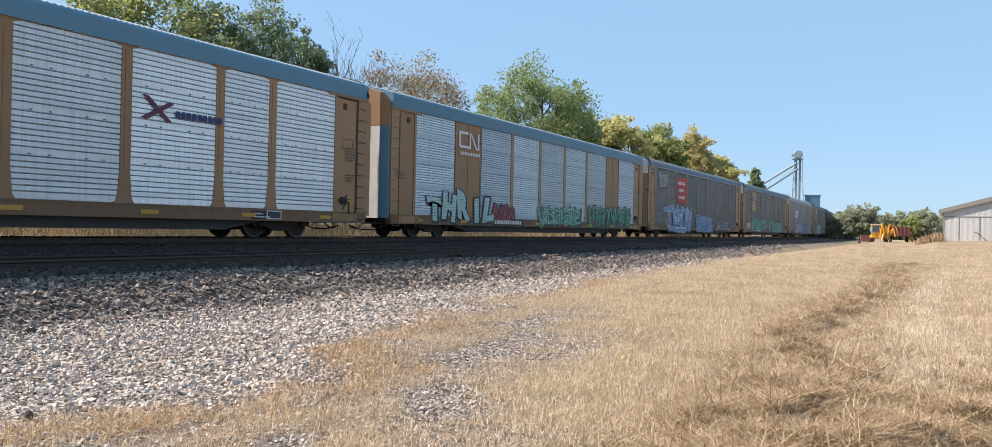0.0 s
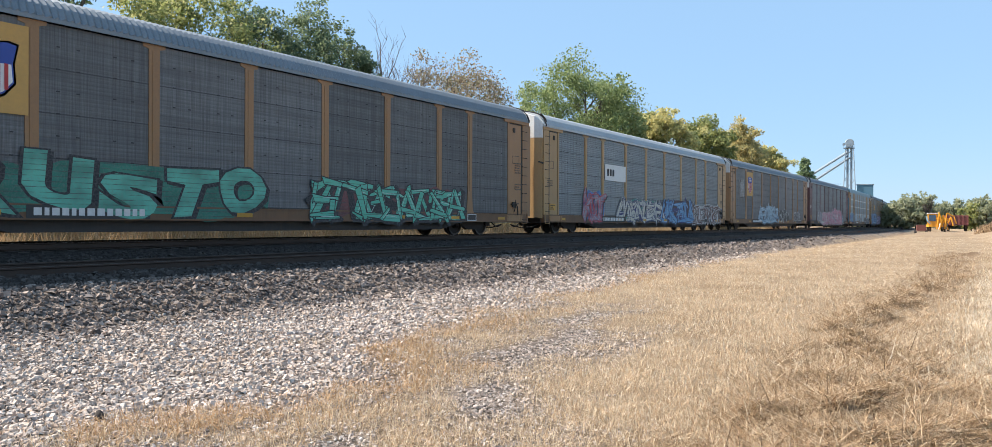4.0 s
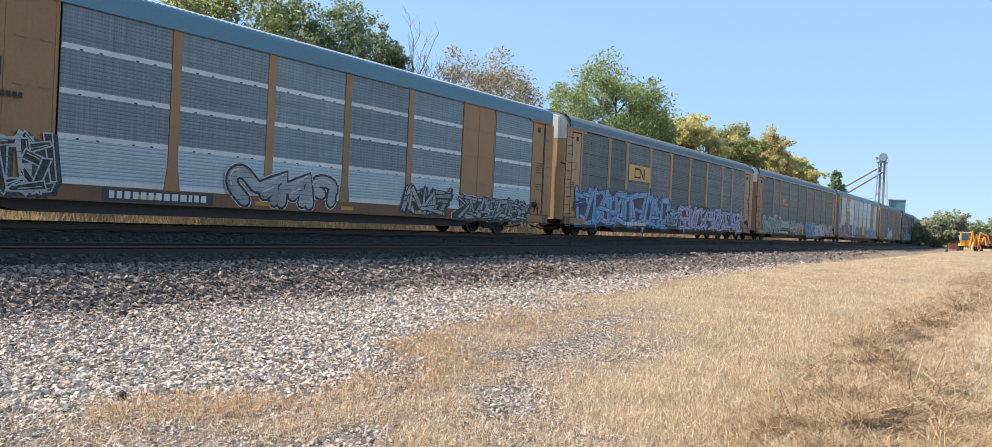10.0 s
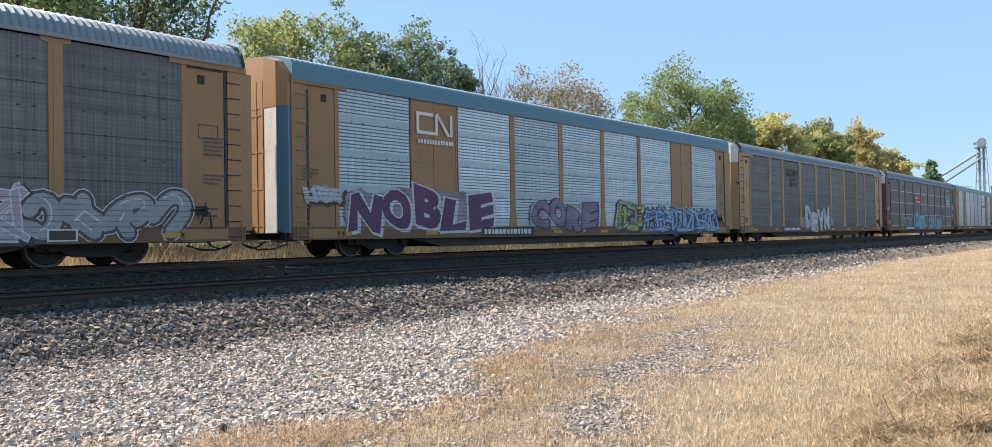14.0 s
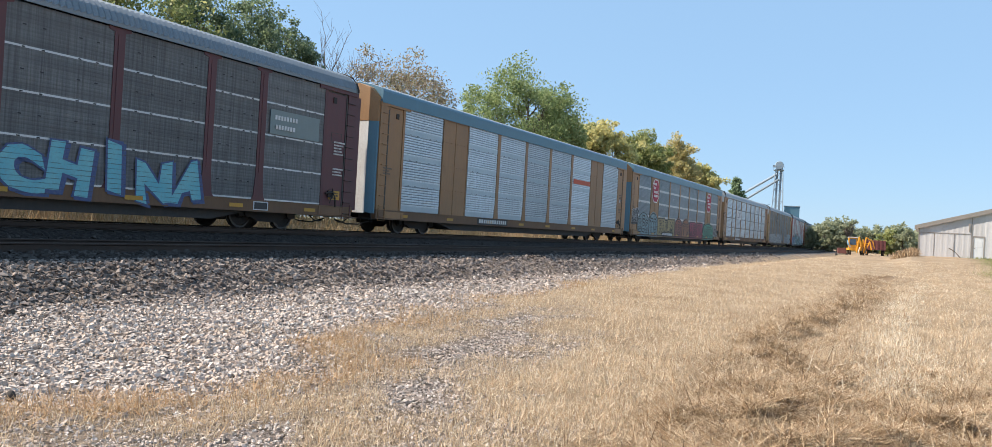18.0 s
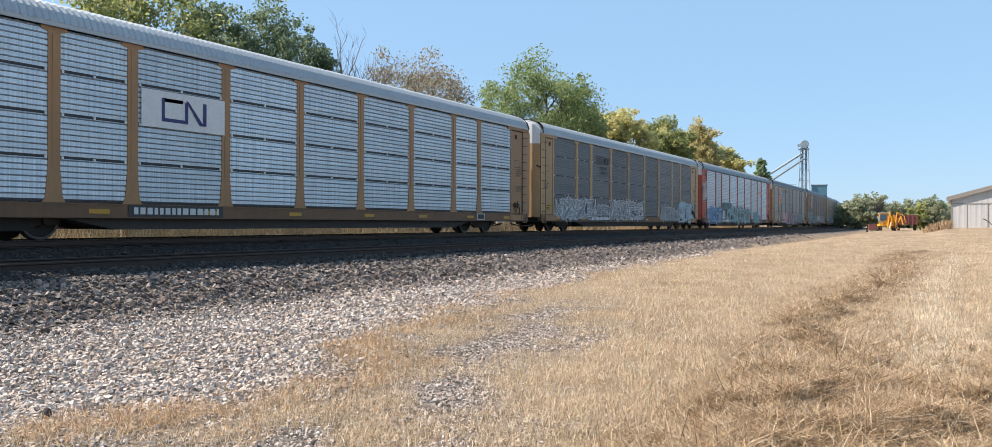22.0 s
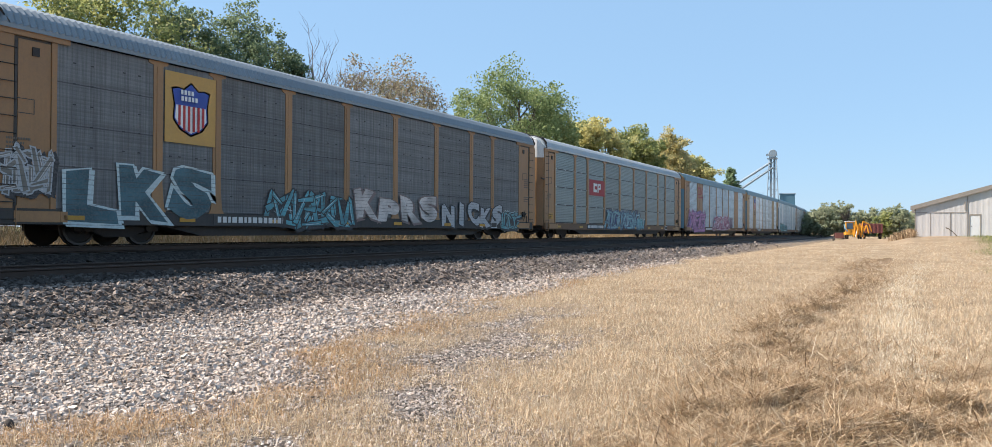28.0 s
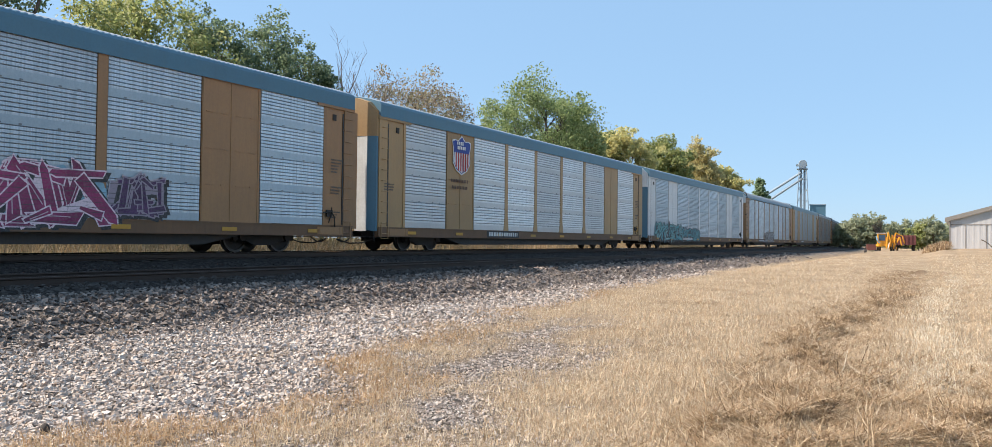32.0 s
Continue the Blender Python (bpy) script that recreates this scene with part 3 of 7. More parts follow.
gr = np.random.default_rng(5)
def lay_stones(n, r0, r1, lo, hi, base, grow, keep, b0=2):
    pl = stone_places(n, gr, b0, 118, r0, r1, lo, hi, keep)
    size = base * (0.6 + 0.9 * gr.random(len(pl)) ** 2) * (1 + grow * pl[:, 2])
    size = size * np.array([1 - 0.45 * smooth01((d - edge_of_gravel(y) + 0.4) / 1.6) for d, y, r in pl])
    pos = np.array([(place(d, y), y, ground_z(d, y) + 0.3 * s) for (d, y, r), s in zip(pl, size)])
    return scatter_stones(len(pl), pos, size, gr)


v, f = lay_stones(76000, 3.6, 46, -10.9, -2.0, 0.0165, 0.042, lambda d, y, u: u > max(cover_at(d, y) * 1.12 + 0.02, smooth01((-10.2 - d) / 1.0)))
gravel = tagged(new("gravel", raw_mesh("gravel", v, f, STONE)), "pale grey and pinkish crushed stone ballast spread beside the track", "gravel", kind="stuff")
# Darker stones, set more densely towards the top of the shoulder.
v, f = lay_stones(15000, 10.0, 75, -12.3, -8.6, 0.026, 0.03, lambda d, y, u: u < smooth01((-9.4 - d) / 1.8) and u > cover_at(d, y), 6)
tagged(new("shoulder_ballast", raw_mesh("shoulder_ballast", v, f, SHOULDER_STONE)), "darker grey ballast stones on the sloping track shoulder", "ballast", kind="stuff")
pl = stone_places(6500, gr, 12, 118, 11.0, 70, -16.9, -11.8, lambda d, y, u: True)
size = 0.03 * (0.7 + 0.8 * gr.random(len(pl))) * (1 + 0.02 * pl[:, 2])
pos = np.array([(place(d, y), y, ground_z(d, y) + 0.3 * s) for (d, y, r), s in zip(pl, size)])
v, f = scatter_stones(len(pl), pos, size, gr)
tagged(new("dirty_ballast", raw_mesh("dirty_ballast", v, f, DARK_STONE)), "dark ballast stones between the tracks", "ballast", kind="stuff")
# single stones that can be picked out on the near gravel
v8, f8 = scatter_stones(6, np.zeros((6, 3)), np.full(6, 0.05), np.random.default_rng(9))
KINDS = [raw_mesh("stone", v8[8 * i:8 * i + 8], f8[:5], STONE) for i in range(6)]
sr = random.Random(12)
for i in range(260):
    y = sr.uniform(1.0, 10.0)
    d = sr.uniform(-8.8, edge_of_gravel(y) - 0.35)
    ob = part("stone", KINDS[i % 6], None, gravel, at=(d, y, ground_z(d, y) + 0.012))
    ob.rotation_euler = (sr.uniform(-0.4, 0.4), sr.uniform(-0.4, 0.4), sr.uniform(0, 6.28))
    ob.scale = [sr.uniform(0.4, 0.75)] * 3
bm = bmesh.new()
bmesh.ops.create_icosphere(bm, subdivisions=2, radius=0.052)
for q in bm.verts:
    q.co = Vector((q.co.x * 0.75, q.co.y * 0.6, q.co.z * 0.95)) * (1 + 0.25 * noise.noise(q.co * 14))
rock = tagged(new("dark_rock", mesh_of("dark_rock", bm, DARK_STONE)), "dark rounded rock standing on the pale gravel", "rock")
rock.location = (-5.62, 3.26, ground_z(-5.62, 3.26) + 0.04)


def straw_mesh(name, n, rnd, mat, r0, r1, b0, b1, keep, hmin, hmax, wide, lie=0.55, grow=0.045):
    pts = []
    while len(pts) < n:
        b, r = radians(rnd.uniform(b0, b1)), math.exp(rnd.uniform(math.log(r0), math.log(r1)))
        d, y = -math.sin(b) * r, math.cos(b) * r
        if keep(d, y, rnd.random()):
            pts.append((d, y, r))
    p = np.array(pts)
    z = np.array([ground_z(d, y) for d, y, r in pts])
    x = np.array([place(d, y) for d, y, r in pts])
    base = np.stack([x, p[:, 1], z - 0.01], 1)
    g = 1 + grow * p[:, 2]
    h = rnd.uniform(hmin, hmax, n) * (1 + 0.008 * p[:, 2])
    flat = rnd.random(n) < lie
    lean = np.where(flat, rnd.uniform(0.9, 1.5, n), np.abs(rnd.normal(0, 0.35, n)))
    a = rnd.uniform(0, 6.283, n)
    dirv = np.stack([np.cos(a) * np.sin(lean), np.sin(a) * np.sin(lean), np.cos(lean)], 1)
    tip2 = np.stack([np.cos(a) * np.sin(lean + 0.4), np.sin(a) * np.sin(lean + 0.4), np.maximum(0.02, np.cos(lean + 0.4))], 1)
    face = rnd.uniform(0, 6.283, n)
    side = np.stack([np.cos(face), np.sin(face), np.zeros(n)], 1) * (wide * g * rnd.uniform(0.6, 1.4, n))[:, None]
    lift = np.where(flat, rnd.uniform(0.005, 0.05, n), 0)[:, None] * np.array([0, 0, 1.0])
    t = base + lift + dirv * (h * 0.6)[:, None] + tip2 * (h * 0.4)[:, None]
    v = np.stack([base + lift - side, base + lift + side, t + side * 0.35, t - side * 0.35], 1).reshape(-1, 3)
    f = np.arange(4 * n).reshape(n, 4)
    return raw_mesh(name, v, f, mat)


def thin(d, y):
    return 0.62 + 0.75 * noise.noise((d * 1.3, y * 0.8, 31)) + 0.4 * noise.noise((d * 3.4, y * 2.2, 5))


wr = np.random.default_rng(8)
grass = tagged(new("dry_grass", straw_mesh("dry_grass", 245000, wr, STRAW, 2.6, 70, -9, 70,
               lambda d, y, u: d > -12 and u < cover_at(d, y) * thin(d, y) * (1 - 0.9 * min(1.0, 1.4 * rut(d, y))) * (1 - 0.75 * green_at(d, y)), 0.035, 0.095, 0.002, 0.42)), "short mown straw-coloured dry grass", "grass", kind="stuff")


for mat, n, nm in ((STRAW_DARK, 62000, "matted_grass"), (STRAW, 17000, "loose_straw")):
    tagged(new(nm, straw_mesh(nm, n, wr, mat, 3.4, 40, -9, 30, lambda d, y, u: u < rut(d, y), 0.08, 0.3, 0.0024, 0.97)),
           "matted brown dead grass along a wheel rut" if mat is STRAW_DARK else "loose pale straw lying along a wheel rut", "grass", kind="stuff")


def dead_tufts():
    """Uprooted clumps of dead grass along the rut: blades that spring from one root and fall outwards."""
    nr = np.random.default_rng(31)
    roots = []
    while len(roots) < 640:
        d, y = nr.uniform(-2.6, 1.6), math.exp(nr.uniform(math.log(3.4), math.log(26)))
        if nr.random() < rut(d, y) ** 1.5:
            roots.append((d, y, ground_z(d, y), nr.uniform(0.6, 1.5)))
    per = 46
    r = np.repeat(np.array(roots), per, 0)
    n = len(r)
    a = nr.uniform(0, 6.283, n)
    lean = nr.uniform(0.75, 1.5, n)
    h = r[:, 3] * nr.uniform(0.05, 0.17, n)
    base = r[:, :3] + np.stack([nr.normal(0, 0.05, n), nr.normal(0, 0.05, n), np.zeros(n)], 1)
    out = np.stack([np.cos(a) * np.sin(lean), np.sin(a) * np.sin(lean), np.cos(lean)], 1)
    mid = base + out * (0.6 * h)[:, None]
    tip = mid + np.stack([np.cos(a) * 0.9, np.sin(a) * 0.9, np.full(n, -0.15)], 1) * (0.5 * h)[:, None]
    side = np.stack([-np.sin(a), np.cos(a), np.zeros(n)], 1) * 0.0035
    v = np.stack([base - side, base + side, mid + side, mid - side, tip + side * 0.3, tip - side * 0.3], 1).reshape(-1, 3)
    k = 6 * np.arange(n)[:, None]
    f = np.concatenate([k + np.array([[0, 1, 2, 3]]), k + np.array([[3, 2, 4, 5]])])
    return raw_mesh("dead_tufts", v, f, STRAW_DARK)


tagged(new("dead_tufts", dead_tufts()), "clumps of dead brown grass torn up along a wheel rut", "grass", kind="stuff")
nr_ = np.random.default_rng(77)
near = [(nr_.uniform(-4.0, 9.0), nr_.uniform(-9.0, 7.0)) for _ in range(26000)]
near = iter([p for p in near if nr_.random() < cover_at(*p)])


def scattered_grass():
    """Even, sparser blades all round the place where the camera stands."""
    pts = list(near)
    n = len(pts)
    base = np.array([(x, y, ground_z(x, y)) for x, y in pts])
    a, h = nr_.uniform(0, 6.283, n), nr_.uniform(0.03, 0.1, n)
    ln = nr_.uniform(0.1, 1.4, n)
    tip = base + np.stack([np.cos(a) * np.sin(ln) * h, np.sin(a) * np.sin(ln) * h, np.cos(ln) * h], 1)
    side = np.stack([-np.sin(a), np.cos(a), np.zeros(n)], 1) * 0.0024
    v = np.stack([base - side, base + side, tip + side * 0.4, tip - side * 0.4], 1).reshape(-1, 3)
    return raw_mesh("grass_at_feet", v, np.arange(4 * n).reshape(n, 4), STRAW)


tagged(new("grass_at_feet", scattered_grass()), "short dry grass where the ground is trodden", "grass", kind="stuff")
tagged(new("gravel_grass", straw_mesh("gravel_grass", 12000, wr, STRAW, 2.8, 10, 68, 112, lambda d, y, u: u < cover_at(d, y) * thin(d, y), 0.035, 0.095, 0.002, 0.42)), "sparse dry grass growing through the gravel", "grass", kind="stuff")


def ragged_edge(d, y):
    """How strongly rust-brown thatch gathers along the border of grass and stone."""
    e = edge_of_gravel(y) + 0.9 * noise.noise((d * 0.55, y * 0.45, 7)) + 0.5 * noise.noise((d * 1.9, y * 1.7, 2))
    return math.exp(-((d - e - 0.25) / 0.42) ** 2) * (0.35 + 0.9 * noise.noise((d * 0.8, y * 0.6, 51)))


tagged(new("edge_thatch", straw_mesh("edge_thatch", 8500, wr, THATCH, 4.5, 34, 14, 62, lambda d, y, u: u < ragged_edge(d, y), 0.05, 0.15, 0.0024, 0.7)),
       "rust-brown dead thatch along the border of grass and gravel", "grass", kind="stuff")
tagged(new("bleached_grass", straw_mesh("bleached_grass", 5500, wr, PALE_STRAW, 9, 40, -3, 6, lambda d, y, u: u < math.exp(-((d + 0.25 - 0.25 * math.sin(y * 0.22)) / 0.36) ** 2) * (0.4 + noise.noise((d, y * 0.4, 17))), 0.045, 0.1, 0.0022, 0.35)),
       "strip of bleached pale grass beside a wheel rut", "grass", kind="stuff")
tagged(new("green_grass", straw_mesh("green_grass", 16000, wr, GREEN_BLADE, 24, 95, -11, 3, lambda d, y, u: u < green_at(d, y), 0.05, 0.14, 0.0035, 0.2)), "patch of short green grass near the shed", "grass", kind="stuff")
tagged(new("shed_weeds", straw_mesh("shed_weeds", 3000, wr, STRAW_DARK, 80, 92, -2, 5, lambda d, y, u: -2.6 < d < -0.4 and u < smooth01((d + 2.8) / 1.6), 0.15, 0.5, 0.004, 0.2)),
       "brown dead weeds beside the metal shed", "weeds", kind="stuff")
tagged(new("far_weeds", straw_mesh("far_weeds", 24000, wr, WEED, 24, 120, 8, 118, lambda d, y, u: -30 < d < -23.2, 0.3, 0.7, 0.006, 0.1)),
       "tall dry weeds along the far side of the track", "weeds", kind="stuff")


# ---- the train: covered auto carriers, each 28.4 m from coupling to coupling ----
PITCH, HALF = 28.4, 13.5
SPAN_B = [(2.15, 4.78), (5.03, 6.75), (7.0, 9.64), (9.89, 12.53), (12.78, 15.42), (15.67, 18.31), (18.56, 21.2), (21.45, 23.17), (23.42, 26.05)]
SPAN_A = [(2.25, 4.95), (7.12, 9.75), (10.03, 12.66), (12.92, 15.55), (15.82, 18.45), (18.75, 21.45), (23.60, 26.25)]
PLATES_A = [(4.99, 7.08), (21.49, 23.56)]
FACE = 1.56
Z0, Z1 = 0.88, 4.82
CACHE = {}


def cached(key, make, mats):
    k = (key, tuple(m.name for m in mats))
    if k not in CACHE:
        CACHE[k] = mesh_of(key[0] if isinstance(key, tuple) else key, make(), mats)
    return CACHE[k]


def screen_bm(w, ribs=6, seam=0.05, slots=False, rows=2, low=False, knobs=False, deep=0.009):
    """A side screen: four stacked ribbed sheets with flat seams between (second material); open sheets have dark slots (third)."""
    bm = bmesh.new()
    n, H = 4, Z1 - Z0
    prof = [(0.0, -0.05, 1)]
    for i in range(n):
        a, b = H * i / n, H * (i + 1) / n
        prof += [(a + 0.002, 0.0, 1), (a + seam, 0.0, 0)]
        step = (b - a - seam) / ribs
        for r in range(ribs):
            q = a + seam + r * step
            if slots:
                prof += [(q + 0.62 * step, 0.0, 0), (q + 0.68 * step, -0.025, 2), (q + 0.80 * step, -0.025, 0), (q + 0.9 * step, 0.004, 0)]
            else:
                prof += [(q + 0.15 * step, -0.001, 0), (q + 0.25 * step, -deep, 0), (q + 0.55 * step, -deep, 0), (q + 0.65 * step, -0.001, 0)]
        prof += [(b - 0.002, -0.002, 1)]
    prof.append((H, -0.05, 1))
    L = [bm.verts.new((x, -w / 2, z)) for z, x, k in prof]
    R = [bm.verts.new((x, w / 2, z)) for z, x, k in prof]
    for i in range(len(prof) - 1):
        k = prof[i][2]
        bm.faces.new((L[i], R[i], R[i + 1], L[i + 1])).material_index = 2 if k == 2 else (1 if k and prof[i + 1][2] == 0 and i else (3 if low and prof[i + 1][0] <= H / n else 0))
    bm.faces.new(L)
    bm.faces.new(R[::-1])
    # bolt heads along the seams and midway between them
    if knobs:
        for i in range(1, n):
            for y in (-w / 2 + 0.07, -0.02, w / 2 - 0.07):
                bm_box(bm, -0.003, 0.03, y - 0.03, y + 0.03, H * i / n - 0.01, H * i / n + 0.055, 4)
    for i in range(1, 1 if knobs else rows * n):
        for k in range(4):
            y = -w / 2 + w * (k + 0.5 + 0.16 * (-1) ** k) / 4
            bm_box(bm, -0.003, 0.008, y - 0.036, y + 0.036, H * i / (rows * n) + 0.005, H * i / (rows * n) + 0.034, 2)
    return bm


def post_bm():
    """An upright between screens, flared at its foot, with a cap under the roof."""
    bm = bmesh.new()
    H = Z1 - Z0
    bm_prism(bm, [(-0.27, -0.3), (0.27, -0.3), (0.27, 0.0), (0.2, 0.12), (0.145, 0.75), (0.145, H - 0.1), (0.3, H - 0.06), (0.3, H + 0.02), (-0.3, H + 0.02), (-0.3, H - 0.06), (-0.145, H - 0.1), (-0.145, 0.75), (-0.2, 0.12), (-0.27, 0.0)], -0.06, 0.02)
    bm_box(bm, 0.02, 0.032, -0.05, 0.05, 0.8, H - 0.15)
    return bm


def slim_post_bm():
    bm = bmesh.new()
    H = Z1 - Z0
    bm_prism(bm, [(-0.24, -0.12), (0.24, -0.12), (0.15, 0.5), (0.13, 0.7), (0.13, H), (-0.13, H), (-0.13, 0.7), (-0.15, 0.5)], -0.06, 0.016)
    return bm


def plate_bm(w):
    bm = bmesh.new()
    H = Z1 - Z0
    bm_box(bm, -0.06, 0.0, -w / 2, w / 2, -0.02, H)
    for y in (-w / 2 + 0.05, -0.02, w / 2 - 0.05):
        bm_box(bm, 0.0, 0.014, y - 0.03, y + 0.03, 0.02, H - 0.02)
    for z in (1.0, 2.0, 3.0):
        for k in range(4):
            y = -w / 2 + w * (k + 0.5) / 4
            bm_box(bm, 0.0, 0.02, y - 0.12, y + 0.12, z, z + 0.025)
    return bevel(bm, 0.004)


def end_bm(w, y0, y1, x0, x1, z0, z1, sgn, knobs=False):
    """A piece of the closed end of a car's side; y is counted outwards from the middle of the piece."""
    bm = bmesh.new()
    a, b = sorted((y0 * sgn, y1 * sgn))
    bm_box(bm, x0, x1, a, b, z0, z1)
    return bevel(bm, 0.006)


def foot_bm():
    """The stirrup step under a plain corner."""
    bm = bmesh.new()
    bm_tube(bm, [(0.04, -0.2, 0.05), (0.04, -0.2, -0.42), (0.04, 0.2, -0.42), (0.04, 0.2, 0.05)], 0.016, 5)
    return bm


def rung_bm():
    """A grab iron: a bent bar standing off the corner plate."""
    bm = bmesh.new()
    bm_tube(bm, [(0.012, -0.19, 0.0), (0.06, -0.18, 0.0), (0.06, 0.18, 0.0), (0.012, 0.19, 0.0)], 0.012, 5)
    return bm


def seam_bm(h):
    """A narrow dark joint between door sheet and corner plate."""
    bm = bmesh.new()
    bm_box(bm, 0.0, 0.012, -0.03, 0.03, 0.0, h)
    return bm


def frame_bm(w, h, t=0.018):
    """A painted outline of a box."""
    bm = bmesh.new()
    for q in ((0, w, 0, t), (0, w, h - t, h), (0, t, t, h - t), (w - t, w, t, h - t)):
        bm_box(bm, 0.0, 0.004, *q)
    return bm


def lever_bm():
    """Hand-brake lever with its rod."""
    bm = bmesh.new()
    bm_tube(bm, [(0.06, -0.34, 0.02), (0.09, 0.0, 0.06), (0.09, 0.14, -0.1), (0.06, 0.2, -0.42)], 0.024, 5)
    bm_tube(bm, [(0.05, 0.05, 0.2), (0.08, 0.02, 0.0), (0.06, -0.1, -0.3)], 0.018, 5)
    return bm


def roof_bm(kind):
    """Ribbed roof sheet. kind A has a smooth deep fascia, kind B ribs down to the eaves."""
    bm = bmesh.new()
    if kind == "A":
        sec = [(1.62, 4.80, 0), (1.63, 5.22, 0), (1.58, 5.30, 0), (1.50, 5.34, 1), (1.1, 5.47, 1), (0.55, 5.58, 1), (0.0, 5.62, 1)]
    else:
        sec = [(1.64, 4.84, 0), (1.645, 4.93, 0), (1.60, 4.95, 1), (1.47, 5.2, 1), (1.28, 5.38, 1), (0.95, 5.5, 1), (0.5, 5.58, 1), (0.0, 5.62, 1)]
    sec = sec + [(-x, z, k) for x, z, k in sec[-2::-1]]
    pitch = 0.165
    n = int(2 * HALF / pitch)
    ys, lift = [], []
    for i in range(n):
        for fr, l in ((0.0, 0), (0.5, 1)):
            ys.append(-HALF + pitch * (i + fr))
            lift.append(l)
    ys.append(HALF)
    lift.append(0)
    rows = []
    for y, l in zip(ys, lift):
        row = []
        for x, z, k in sec:
            row.append(bm.verts.new((x * (1 + (0.01 if kind == "A" else 0.034) * l * k), y, z + (0.022 if kind == "A" else 0.045) * l * k * (0.5 + 0.5 * (z - 4.8)))))
        rows.append(row)
    for a, b in zip(rows, rows[1:]):
        for i in range(len(sec) - 1):
            bm.faces.new((a[i], a[i + 1], b[i + 1], b[i])).material_index = 1 if sec[i][2] and sec[i + 1][2] else 0
    bm.faces.new(rows[0])
    bm.faces.new(rows[-1][::-1])
    return bm


def endcap_bm(low):
    """Hood over the end doors: the doors' bowed plan carried up to the curve of the roof."""
    bm = bmesh.new()
    plan = [(0.0, -0.268), (0.7, -0.268), (1.2, -0.228), (1.5, -0.066), (1.575, 0.12)]
    plan = [(-x, y) for x, y in plan[:0:-1]] + plan
    top = lambda x: float(np.interp(abs(x), [0, 0.6, 1.1, 1.4, 1.58], [5.6, 5.54, 5.42, 5.2, 4.92]))
    lo = [bm.verts.new((x, y, low)) for x, y in plan]
    hi = [bm.verts.new((x, y, top(x) - 0.03)) for x, y in plan]
    back = [bm.verts.new((x, 0.13, top(x))) for x, y in plan]
    for i in range(len(plan) - 1):
        bm.faces.new((lo[i], lo[i + 1], hi[i + 1], hi[i]))
        bm.faces.new((hi[i], hi[i + 1], back[i + 1], back[i]))
    bm.faces.new(lo[::-1])
    return bm


def end_door_bm():
    """One leaf of the end doors: a tall sheet bowed at its outer edge, with stiffening bars."""
    bm = bmesh.new()
    pts = [(0.02, -0.26), (0.7, -0.26), (1.2, -0.22), (1.5, -0.06), (1.56, 0.12), (1.5, 0.12), (1.3, -0.12), (0.7, -0.2), (0.02, -0.2)]
    lo = [bm.verts.new((x, y, 0.72)) for x, y in pts]
    hi = [bm.verts.new((x, y, 4.9)) for x, y in pts]
    for i in range(len(pts)):
        j = (i + 1) % len(pts)
        bm.faces.new((lo[i], lo[j], hi[j], hi[i])).material_index = {1: 1, 2: 2, 3: 2}.get(i, 0)
    bm.faces.new(lo[::-1])
    bm.faces.new(hi)
    for z in (0.9, 1.9, 2.9, 3.9):
        bm_box(bm, 0.05, 0.68, -0.272, -0.26, z, z + 0.05)
    for x in (0.3, 0.6):
        bm_box(bm, x, x + 0.05, -0.275, -0.26, 0.75, 4.85)
    return bm


def sill_bm(belly):
    """A channel along the side of the deck."""
    bm = bmesh.new()
    sec = [(1.40, 0.52), (1.60, 0.52), (1.60, 0.56), (1.585, 0.56), (1.585, 0.83), (1.60, 0.83), (1.60, 0.87), (1.40, 0.87)]
    a = [bm.verts.new((x, -HALF, z)) for x, z in sec]
    b = [bm.verts.new((x, HALF, z)) for x, z in sec]
    for i in range(len(sec)):
        k = (i + 1) % len(sec)
        bm.faces.new((a[i], a[k], b[k], b[i]))
    bm.faces.new(a[::-1])
    bm.faces.new(b)
    return bm


def centre_sill_bm():
    bm = bmesh.new()
    bm_prism(bm, [(-13.2, 0.72), (-13.2, 0.55), (-8.9, 0.5), (-7.6, 0.24), (7.6, 0.24), (8.9, 0.5), (13.2, 0.55), (13.2, 0.72)], 0.55, 1.30)
    bm_prism(bm, [(-13.2, 0.72), (-13.2, 0.55), (-8.9, 0.5), (-7.6, 0.24), (7.6, 0.24), (8.9, 0.5), (13.2, 0.55), (13.2, 0.72)], -1.30, -0.55)
    for k in range(9):
        y = -10 + 2.5 * k
        bm_box(bm, -1.38, 1.38, y - 0.06, y + 0.06, 0.6, 0.74)
    return bm


def deck_bm():
    bm = bmesh.new()
    bm_box(bm, -1.42, 1.40, -HALF, HALF, 0.74, 0.83)
    return bm


def far_side_bm():
    bm = bmesh.new()
    bm_box(bm, -1.6, -1.5, -HALF, HALF, 0.5, 4.86)
    for k in range(10):
        y = -12 + 2.66 * k
        bm_box(bm, -1.63, -1.6, y - 0.13, y + 0.13, 0.6, 4.84)
    return bm


def truck_bm():
    """The bolster between two cast side frames."""
    bm = bmesh.new()
    bm_box(bm, -0.93, 0.93, -0.22, 0.22, 0.42, 0.72)
    return bevel(bm, 0.012)


